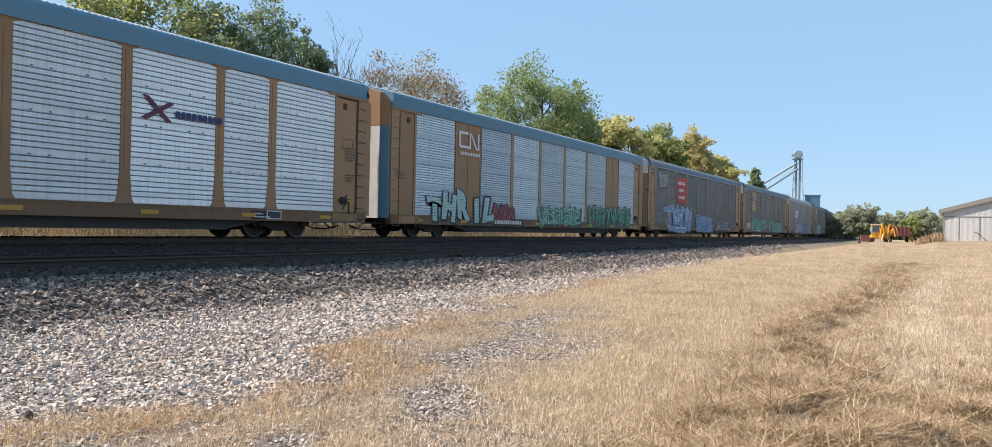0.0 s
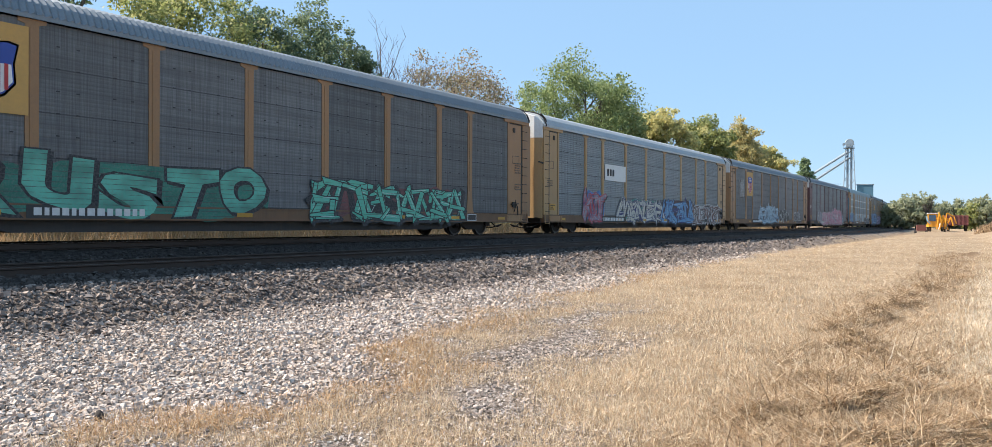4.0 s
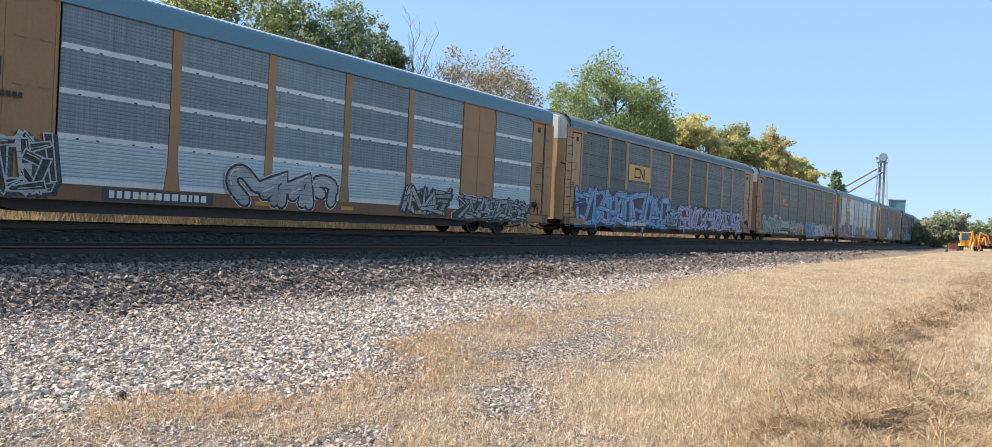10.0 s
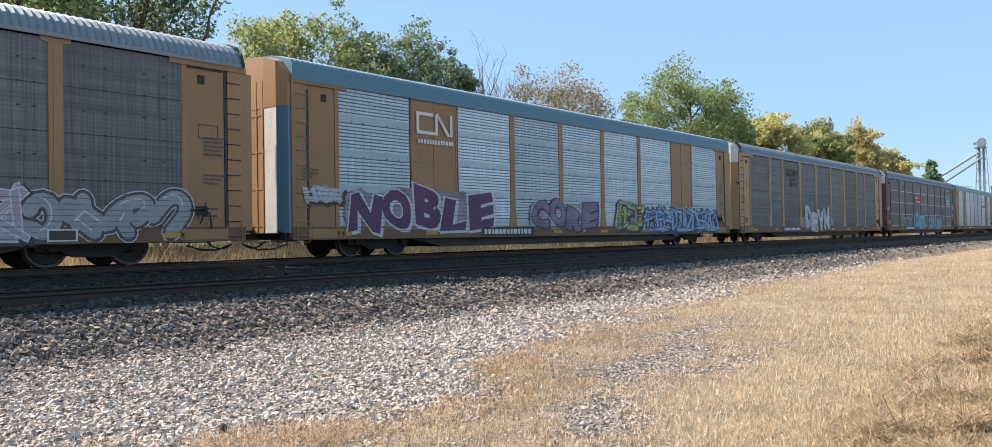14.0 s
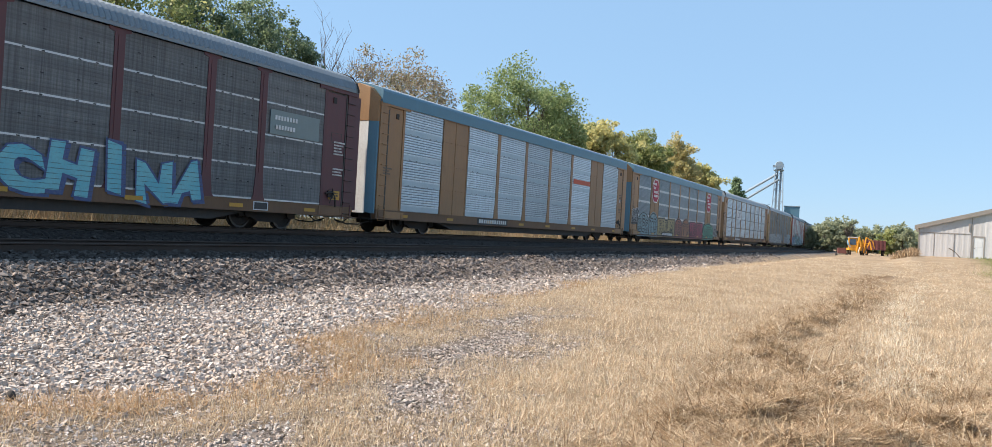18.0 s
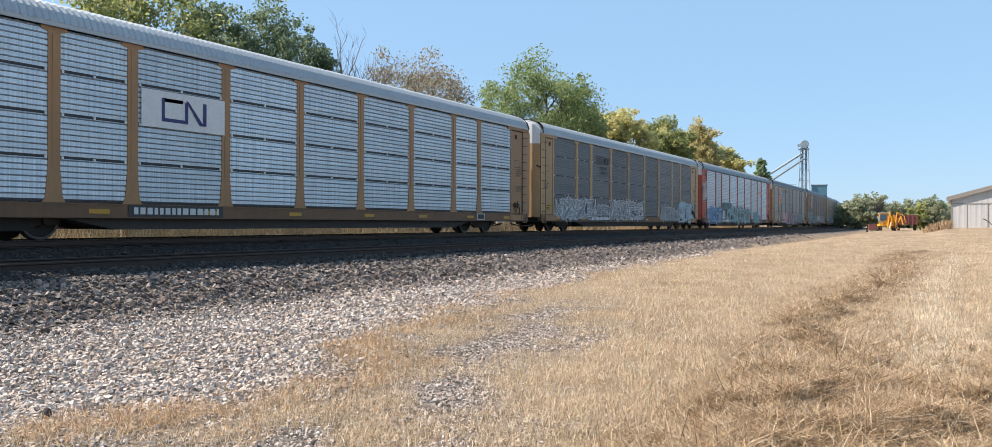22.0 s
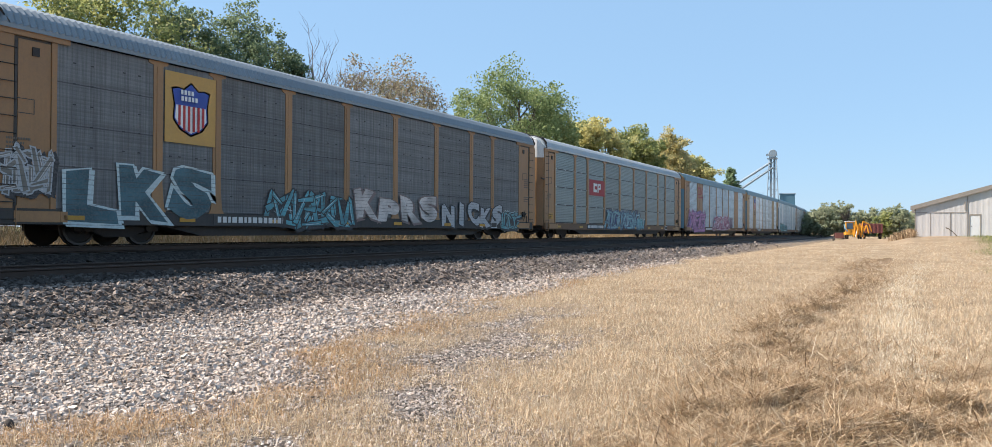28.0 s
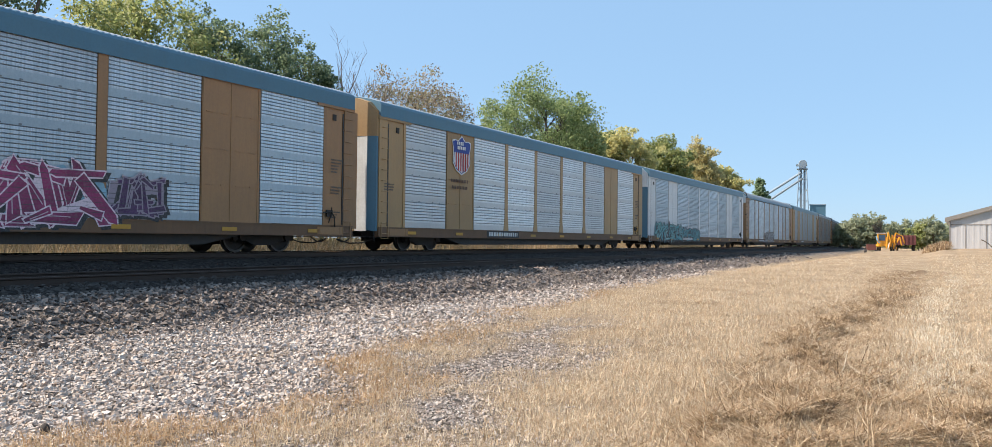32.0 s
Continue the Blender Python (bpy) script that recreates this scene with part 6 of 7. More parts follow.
    dict(lay="B", trim=MAROON, screen=DARK, roof=ROOF_GREY, hood=WHITE, seam=SEAM_LIGHT, sill=SILL_BROWN, label="maroon-framed auto carrier with dark screens, bright seams and pale blue graffiti", marks=[(panel_mark, CY(11.3), 3.25, 2.3, 0.8, (0.4, 0.05, 0.05), MARK_W, [0.6, 0.8]), (panel_mark, CY(24.7), 3.3, 2.2, 0.75, (0.2, 0.25, 0.25), MARK_W, [0.6, 0.5])],
         sprays=[("IDER", 9.3, 14.2, 0.6, 2.0, (0.08, 0.38, 0.5), (0.05, 0.08, 0.2), None, (0.2, 0.5, 0.55)), (3, 7.4, 9.0, 0.7, 1.6, (0.3, 0.33, 0.42), NAVY), ("CHINA", 15.6, 21.3, 0.6, 1.85, (0.12, 0.42, 0.5), (0.05, 0.08, 0.2), None, (0.24, 0.52, 0.52)), (2, 5.6, 6.6, 0.9, 1.6, GREYW, (0.1, 0.1, 0.1))]),
    dict(lay="A", trim=GOLD, screen=SILVER, roof=ROOF_BLUE, door=WHITE, ribs=8, label="brown and gold auto carrier with streaked silver screens", marks=[(panel_mark, CY(20.1), 3.35, 2.5, 0.26, (0.5, 0.1, 0.05), (0.5, 0.1, 0.05), [])]),
    dict(lay="A", trim=GOLD, screen=STEEL_BLUE, roof=ROOF_BLUE, seam=SEAM_LIGHT, band=0.15, door=WHITE, label="gold auto carrier with blue-grey screens, red marks and rainbow graffiti", marks=[(octagon_mark, CY(6.05), 3.85, 0.82), (octagon_mark, CY(22.55), 3.85, 0.82)],
         throws=[("BES", 2.3, 4.7, 0.6, 2.1, (0.22, 0.33, 0.35), K_), ("TO", 4.85, 6.8, 0.6, 2.15, (0.22, 0.33, 0.35), K_), ("RULM", 7.0, 11.4, 0.62, 1.85, (0.4, 0.31, 0.14), K_, False), ("RES", 11.65, 13.7, 0.6, 1.95, (0.36, 0.13, 0.09), K_), ("TO", 13.8, 16.0, 0.6, 2.0, (0.36, 0.15, 0.07), K_), ("RESTO", 16.3, 20.5, 0.6, 1.85, (0.33, 0.05, 0.09), K_, False), ("BESTO", 20.9, 24.7, 0.6, 1.85, (0.06, 0.32, 0.22), K_)],
         sprays=[(4, 24.9, 26.2, 0.8, 1.5, GREYW, K_), (5, 1.0, 2.1, 1.4, 2.3, GREYW, K_)]),
    dict(lay="B", trim=GOLD, screen=SILVER, roof=ROOF_WHITE, hood=WHITE, seam=SEAM_DARK, ribs=7, label="gold-framed auto carrier with clean silver screens and dark seams", marks=[(panel_mark, CY(8.4), 3.32, 2.6, 0.95, MARK_W, K_, []), (loops_mark, CY(8.4), 3.32, 0.72, NAVY, False)]),
    dict(lay="B", trim=YELLOW, screen=GREY, roof=ROOF_WHITE, hood=WHITE, seam=SEAM_DARK, label="yellow-framed auto carrier with smooth grey screens and white graffiti", marks=[(stripes_mark, CY(8.5), 3.9, 1.0, (0.04, 0.04, 0.045))],
         sprays=[(6, 2.2, 7.2, 0.7, 1.7, (0.14, 0.15, 0.15), W_, None, GREYW), (4, 7.4, 9.8, 0.65, 1.4, (0.2, 0.2, 0.2), GREYW), (5, 10.0, 15.0, 0.7, 1.8, (0.24, 0.25, 0.26), W_), (6, 18.8, 23.4, 0.7, 1.5, GREYW, (0.2, 0.22, 0.23)), (5, 22.9, 26.3, 0.6, 1.95, SKY_, W_)]),
    dict(lay="B", trim=RED, screen=SILVER, roof=ROOF_BLUE, hood=WHITE, door=RED, sill=SILL_BLACK, ribs=7, label="red-framed auto carrier with silver screens and blue graffiti", marks=[(panel_mark, CY(22.6), 3.6, 1.7, 0.22, (0.45, 0.06, 0.03), MARK_W, [0.8])],
         sprays=[(5, 2.3, 6.9, 0.55, 1.75, (0.07, 0.25, 0.5), K_, None, SKY_), (7, 8.3, 17.6, 0.58, 1.9, (0.14, 0.38, 0.42), K_, None, (0.4, 0.48, 0.48)), (2, 7.2, 10.0, 1.75, 2.25, TEAL, K_), (3, 19.8, 22.0, 0.6, 1.5, SKY_, TEAL), (3, 1.0, 2.0, 2.4, 3.8, W_, (0.5, 0.2, 0.15))]),
    dict(lay="B", trim=GOLD, screen=PALE_GREY, roof=ROOF_GREY, label="gold-framed auto carrier with grey screens, shield and mixed graffiti", marks=[(panel_mark, CY(5.94), 3.7, 1.7, 1.9, (0.52, 0.3, 0.08), K_, []), (shield, CY(5.94), 3.72, 0.78), (lettering, "BUILDING AMERICA", CY(7.5), 4.2, 0.48, (0.03, 0.03, 0.03))],
         sprays=[("HOVY", 2.4, 7.0, 0.65, 1.7, CREAM, K_), (4, 8.0, 11.0, 0.6, 1.75, PINK, W_, None, REDW), (6, 11.0, 18.2, 0.5, 1.8, (0.05, 0.06, 0.08), (0.45, 0.46, 0.47), None, (0.32, 0.04, 0.07)), (6, 18.4, 23.8, 0.65, 1.6, (0.2, 0.34, 0.36), K_, None, TEAL)]),
    dict(lay="B", trim=GOLD, screen=DARK, roof=ROOF_GREY, sill=SILL_BLACK, label="gold-framed auto carrier with dark screens, striped shield and teal graffiti", marks=[(panel_mark, CY(5.94), 3.7, 1.7, 1.9, (0.52, 0.3, 0.08), K_, []), (shield, CY(5.94), 3.72, 0.78)],
         sprays=[("LKS", 2.3, 6.7, 0.6, 2.0, (0.05, 0.13, 0.16), (0.46, 0.56, 0.57)), (5, 9.1, 12.7, 0.6, 1.6, (0.1, 0.36, 0.42), K_), ("KPRS", 13.1, 18.5, 0.7, 1.75, (0.62, 0.56, 0.52), (0.2, 0.14, 0.13)), ("NICKS", 18.8, 24.2, 0.6, 1.65, (0.4, 0.41, 0.42), K_, None, (0.3, 0.32, 0.34)), (3, 24.4, 26.0, 0.55, 1.35, TEAL, K_, None, GREYW), (3, 0.9, 1.9, 1.2, 2.2, DKG, GREYW)]),
    dict(lay="B", trim=GOLD, screen=GREEN_GREY, roof=ROOF_WHITE, hood=WHITE, seam=SEAM_DARK, label="gold-framed auto carrier with green-grey screens and a red mark", marks=[(mark, "railway_mark", [(rect(-1.31, 1.31, -0.48, 0.48), (0.3, 0.025, 0.035)), (rect(-0.62, -0.06, -0.27, 0.27), MARK_W), (rect(0.04, 0.6, -0.27, 0.27), MARK_W), (rect(-0.44, -0.06, -0.1, 0.1), (0.3, 0.025, 0.035)), (rect(0.22, 0.44, 0.03, 0.14), (0.3, 0.025, 0.035)), (rect(0.22, 0.6, -0.27, -0.09), (0.3, 0.025, 0.035))], "dark red panel with two white block shapes", CY(8.4), 3.1)],
         sprays=[(4, 10.1, 16.6, 0.65, 1.75, (0.2, 0.42, 0.46), NAVY, None, K_), (2, 16.0, 17.6, 0.7, 1.3, SKY_, TEAL)]),
    dict(lay="A", trim=GOLD, screen=SILVER, roof=ROOF_BLUE, door=WHITE, label=GOLD_T + " and magenta graffiti", marks=[(loops_mark, CY(6.05), 4.1, 0.8, (0.3, 0.04, 0.07))],
         sprays=[(5, 2.1, 7.6, 0.5, 2.3, (0.46, 0.2, 0.4), (0.1, 0.02, 0.1), (0.26, 0.16, 0.42), (0.3, 0.1, 0.3)), (7, 11.5, 18.6, 0.7, 2.0, (0.3, 0.03, 0.12), (0.75, 0.6, 0.65), SKY_), (3, 19.0, 20.3, 1.0, 1.9, PURP, (0.3, 0.25, 0.3))]),
    dict(lay="A", trim=YELLOW, screen=BRIGHT_SILVER, roof=ROOF_BLUE, door=WHITE, seam=SEAM_LIGHT, ribs=7, label="golden yellow auto carrier with bright silver screens and a shield", marks=[(shield, CY(6.05), 3.95, 0.85), (panel_mark, CY(6.05), 2.72, 1.9, 0.7, None, (0.1, 0.05, 0.03), [0.85, 0.8])]),
    dict(lay="A", trim=WHITE, plate=WHITE, screen=SILVER, roof=ROOF_BLUE, door=WHITE, label="white-panelled auto carrier with grey screens and teal graffiti", sprays=[(5, 2.2, 8.4, 0.6, 1.7, TEAL, K_, None, MINT), (4, 8.8, 12.6, 0.6, 1.5, (0.1, 0.4, 0.45), K_)]),
    dict(lay="B", trim=GOLD, screen=SILVER, roof=ROOF_BLUE, label="gold-framed auto carrier with silver screens", sprays=[(5, 10, 15, 0.6, 1.6, GREYW, K_)]),
    dict(lay="A", trim=YELLOW, screen=STEEL_BLUE, roof=ROOF_BLUE, label="yellow auto carrier with blue-grey screens"),
    dict(lay="B", trim=GOLD, screen=GREY, roof=ROOF_WHITE, label="gold-framed auto carrier with grey screens and pale roof"),
    dict(lay="B", trim=GOLD, screen=DARK, roof=ROOF_GREY, label="gold-framed auto carrier with dark screens"),
    dict(lay="A", trim=GOLD, screen=SILVER, roof=ROOF_BLUE, label=GOLD_T),
    dict(lay="B", trim=GOLD, screen=DARK, roof=ROOF_GREY, label="gold-framed auto carrier with dark screens"),
]
CARS = [build_car(i, s) for i, s in enumerate(SPECS)]


def line_point(s):
    """The main line's centre at s metres along it."""
    return Vector((MAIN_X - bend(s), s, MAIN_RAIL))


def head(t):
    """Place of the coupling between the first two cars at t seconds; the train slows a little."""
    return -3.373e-4 * t ** 3 + 3.418e-2 * t ** 2 - 19.4146 * t + 22.28 - 0.3 * math.sin(math.pi * t / 36)


def car_pose(i, t):
    c = head(t) + PITCH * (i - 1) + PITCH / 2
    a, b = line_point(c - 10.06), line_point(c + 10.06)
    m = (a + b) / 2
    return pose(m.x, m.y, m.z, 0, 0, math.degrees(math.atan2(-(b.x - a.x), b.y - a.y)))


# ---- trees ----
def at_bearing(b, dist):
    """World x, y of a place by its bearing to the left of the line and its distance from the camera."""
    return -math.sin(radians(b)) * dist, math.cos(radians(b)) * dist


def limb(bm, rnd, p, d, length, r, depth, tips, up=0.25):
    pts, q = [Vector(p)], Vector(d).normalized()
    n = 4
    for k in range(n):
        q = (q + Vector((rnd.uniform(-0.22, 0.22), rnd.uniform(-0.22, 0.22), rnd.uniform(-0.05, up * 0.6)))).normalized()
        pts.append(pts[-1] + q * length / n)
    bm_tube(bm, pts, r, 6 if depth > 1 else 4, r * 0.45, cap=False)
    tips.append((pts[-1], depth))
    if depth:
        for k in range(3 if depth > 1 else 4):
            s = pts[rnd.randint(1, n)]
            side = Vector((rnd.uniform(-1, 1), rnd.uniform(-1, 1), rnd.uniform(0.05, 0.9))).normalized()
            limb(bm, rnd, s, (q + side * 1.1), length * rnd.uniform(0.5, 0.72), r * 0.5, depth - 1, tips, up)


def leaves_mesh(name, rnd, clumps, per, size, mat):
    """Small leaf sprays set in loose clumps; gaps stay between the clumps."""
    c = np.repeat(np.array([p for p, r in clumps]), per, 0)
    rr = np.repeat(np.array([r for p, r in clumps]), per)
    n = len(c)
    off = rnd.normal(0, 1, (n, 3))
    off /= np.linalg.norm(off, axis=1)[:, None]
    off *= (rr * rnd.random(n) ** 0.45)[:, None] * np.array([1, 1, 0.75])
    p = c + off
    a = rnd.normal(0, 1, (n, 3))
    a /= np.linalg.norm(a, axis=1)[:, None]
    b = np.cross(a, rnd.normal(0, 1, (n, 3)))
    b /= np.linalg.norm(b, axis=1)[:, None]
    s = (size * rnd.uniform(0.6, 1.4, n))[:, None]
    v = np.stack([p - a * s, p + b * s * 0.55, p + a * s, p - b * s * 0.55], 1).reshape(-1, 3)
    return raw_mesh(name, v, np.arange(4 * n).reshape(n, 4), mat)


def build_tree(b, dist, height, width, mat, seed, label, low=0.25, per=72, clumps=290, size=0.112, kind="tree", base=1.25):
    x, y = at_bearing(b, dist)
    rnd, nr = random.Random(seed), np.random.default_rng(seed)
    t = thing(kind, label, "tree" if kind == "tree" else "bush", "trees behind the track", pose(x, y, base))
    bm = bmesh.new()
    tips = []
    lean = Vector((rnd.uniform(-0.06, 0.06), rnd.uniform(-0.06, 0.06), 1))
    top = lean * height * 0.55
    bm_tube(bm, [(0, 0, -0.3), lean * height * 0.12, lean * height * 0.3, top], height * 0.022, 8, height * 0.011)
    deep = 2 if kind == "tree" and dist < 110 else 0
    for k in range(7):
        f = 0.25 + 0.3 * k / 7
        a = 2.4 * k + rnd.uniform(-0.4, 0.4)
        limb(bm, rnd, lean * height * f, (math.cos(a) * 0.8, math.sin(a) * 0.8, 0.7), height * 0.2, height * 0.008, deep, tips)
    limb(bm, rnd, top, (0, 0, 1), height * 0.2, height * 0.01, deep, tips)
    part("trunk", bm, BARK, t)
    # crown: an uneven, lobed body of clumps, denser outside, with gaps between the lobes
    cl = []
    ph = rnd.uniform(0, 50)
    mid, hz = height * (1 + low) / 2, height * (1 - low) / 2
    tries = 0
    while len(cl) < clumps and tries < clumps * 12:
        tries += 1
        d = Vector(nr.normal(0, 1, 3)).normalized()
        lobe = 0.82 + 0.42 * noise.noise(d * 2.1 + Vector((ph, 0, 0))) + 0.2 * noise.noise(d * 5.0 + Vector((0, ph, 0)))
        k = lobe * rnd.uniform(0.25, 1.0) ** 0.4
        p = Vector((d.x * width / 2 * k, d.y * width / 2 * k, mid + d.z * hz * k))
        if noise.noise(p * (3.2 / width) + Vector((0, 0, ph))) < -0.22:
            continue
        if p.z > height * low * 0.5:
            cl.append((tuple(p), rnd.uniform(0.5, 1.15) * (width / 9) ** 0.6))
    part("crown", leaves_mesh("crown", nr, cl, per, size, mat), None, t)
    return t


build_tree(74, 42, 19, 11, LEAF_GREEN, 1, "tall green broadleaf tree behind the train")
build_tree(66, 43, 21, 9, LEAF_DARK, 2, "tall dark green tree with open crown behind the train", low=0.3)
build_tree(55.0, 47, 14.3, 10.0, LEAF_YELLOW_GREEN := island("leaf_yellow_green", [(0.23, 0.28, 0.1), (0.33, 0.36, 0.14), (0.44, 0.43, 0.18), (0.17, 0.22, 0.075)], 0.55, 0.5), 3, "light green tree beginning to turn behind the train", low=0.2)
build_tree(50.6, 50, 15.0, 8.2, LEAF_DARK, 33, "dark green tree behind the train", clumps=300, per=80, size=0.1)
build_tree(46.2, 53, 15.3, 6.6, LEAF_DARK, 4, "dark green broad tree with lighter lower leaves", low=0.25, clumps=230, per=76, size=0.1)
build_tree(43.6, 54, 14.2, 4.8, LEAF_DARK, 44, "dark green round-headed tree behind the train", low=0.2, clumps=150, per=76, size=0.1)
build_tree(43.4, 52, 10.0, 3.5, LEAF_GREEN, 41, "bright green small tree beside darker trees", low=0.15, clumps=60)
build_tree(36.0, 66, 15.4, 11.5, LEAF_BROWN, 5, "thinning brownish tree behind the train", low=0.2, per=60, size=0.1)
build_tree(26.9, 83, 18.7, 14.8, LEAF_GREEN, 6, "tall bright green broadleaf tree", low=0.1, clumps=620, size=0.13, per=70)
build_tree(30.8, 88, 14.8, 7.0, LEAF_GREEN, 7, "small green tree beside a taller one", size=0.26, clumps=80)
build_tree(24.4, 90, 15.0, 8.5, LEAF_YELLOW_GREEN, 8, "yellowing green tree in the row", size=0.16)
build_tree(22.6, 104, 15.4, 6.5, LEAF_YELLOW_GREEN, 9, "yellow-green tree behind yellow ones", size=0.18)
build_tree(21.0, 104, 15.4, 9.5, LEAF_YELLOW, 10, "yellow autumn tree in the row", size=0.18)
build_tree(18.3, 120, 16.6, 9.5, LEAF_YELLOW_GREEN, 11, "yellow-green tree in the row", size=0.2)
build_tree(16.1, 138, 17.5, 10.0, LEAF_ORANGE, 12, "orange autumn tree in the row", size=0.21)
build_tree(14.3, 152, 15.8, 10.0, LEAF_YELLOW, 14, "yellow autumn tree at the end of the row", size=0.22)
for k in range(39):
    b = 115.75 - 2.75 * k
    dist = 33 / math.sin(radians(max(b, 9))) * (1 + 0.04 * math.sin(k * 2.3))
    build_tree(b, dist, 4.2 + 1.6 * math.sin(k * 1.7) + dist * 0.012, 5.5 + dist * 0.02, LEAF_HAZED if k > 33 else (LEAF_GREEN, LEAF_YELLOW_GREEN, LEAF_DARK)[k % 3], 60 + k, "green undergrowth bush along the far side of the track", low=0.05, per=26, clumps=70, size=0.16 + dist * 0.0018, kind="bush")


def build_conifer(b, dist, height, seed, label):
    x, y = at_bearing(b, dist)
    rnd, nr = random.Random(seed), np.random.default_rng(seed)
    t = thing("pine_tree", label, "tree", "trees behind the track", pose(x, y, 1.4))
    bm = bmesh.new()
    bm_tube(bm, [(0, 0, -0.3), (0.1, 0, height * 0.5), (0, 0, height)], 0.25, 7, 0.04)
    cl = []
    for k in range(16):
        z = height * (0.15 + 0.83 * k / 16)
        r = (1 - k / 17) ** 0.8 * height * 0.26
        for j in range(6):
            a = j * 1.05 + k * 0.7
            q = Vector((math.cos(a) * r * rnd.uniform(0.6, 1.1), math.sin(a) * r * rnd.uniform(0.6, 1.1), z + rnd.uniform(-0.3, 0.3)))
            bm_tube(bm, [(0, 0, z), q * 0.5 + Vector((0, 0, z * 0.5)), q], 0.05, 4, 0.02, cap=False)
            cl.append((tuple(q), 0.55))
            cl.append((tuple(q * 0.6 + Vector((0, 0, z * 0.4))), 0.6))
    part("trunk", bm, BARK, t)
    part("crown", leaves_mesh("crown", nr, cl, 14, 0.34, LEAF_PINE), None, t)


build_conifer(11.7, 178, 14.4, 70, "lone dark green pine beyond the train")
build_conifer(15.9, 150, 18.4, 71, "dark pine above the autumn trees")


def build_bare(b, dist, height, seed):
    x, y = at_bearing(b, dist)
    rnd = random.Random(seed)
    t = thing("bare_tree", "bare leafless grey tree with fine branches", "tree", "trees behind the track", pose(x, y, 1.2))
    bm = bmesh.new()
    tips = []
    bm_tube(bm, [(0, 0, -0.3), (0.1, 0, height * 0.2), (0, 0.1, height * 0.42)], 0.13, 7, 0.07)
    for k in range(11):
        a = k * 2.4
        limb(bm, rnd, (0, 0.1, height * (0.24 + 0.017 * k)), (math.cos(a) * (0.75 - 0.04 * k), math.sin(a) * (0.75 - 0.04 * k), 1), height * 0.31, 0.08, 3, tips, 0.3)
    part("trunk", bm, TWIG, t)


build_bare(40.7, 57, 14.3, 80)
build_bare(38.2, 62, 12.8, 81)

# far woods across the end of the field
fr = random.Random(4)
for k in range(22):
    b = 10.5 - 0.78 * k
    dist = 165 + 30 * fr.random()
    if b < 1.5 and b > -6:
        dist += 10
    build_tree(b, dist, 5.0 + 2.1 * fr.random() + (0.8 if 5 < b else 0), 8.5, LEAF_HAZED, 200 + k, "distant green tree at the end of the field", low=0.03, per=34, clumps=120, size=0.27, base=0.1)
build_bare(4.4, 170, 6.0, 83)
build_tree(1.2, 124, 5.4, 4.0, LEAF_HAZED, 230, "dark bush beside the metal shed", low=0.03, per=30, clumps=80, size=0.2, kind="bush", base=0.4)
build_tree(2.0, 124, 4.2, 4.0, LEAF_YELLOW_GREEN, 231, "green bush beside the metal shed", low=0.03, per=26, clumps=60, size=0.2, kind="bush", base=0.4)


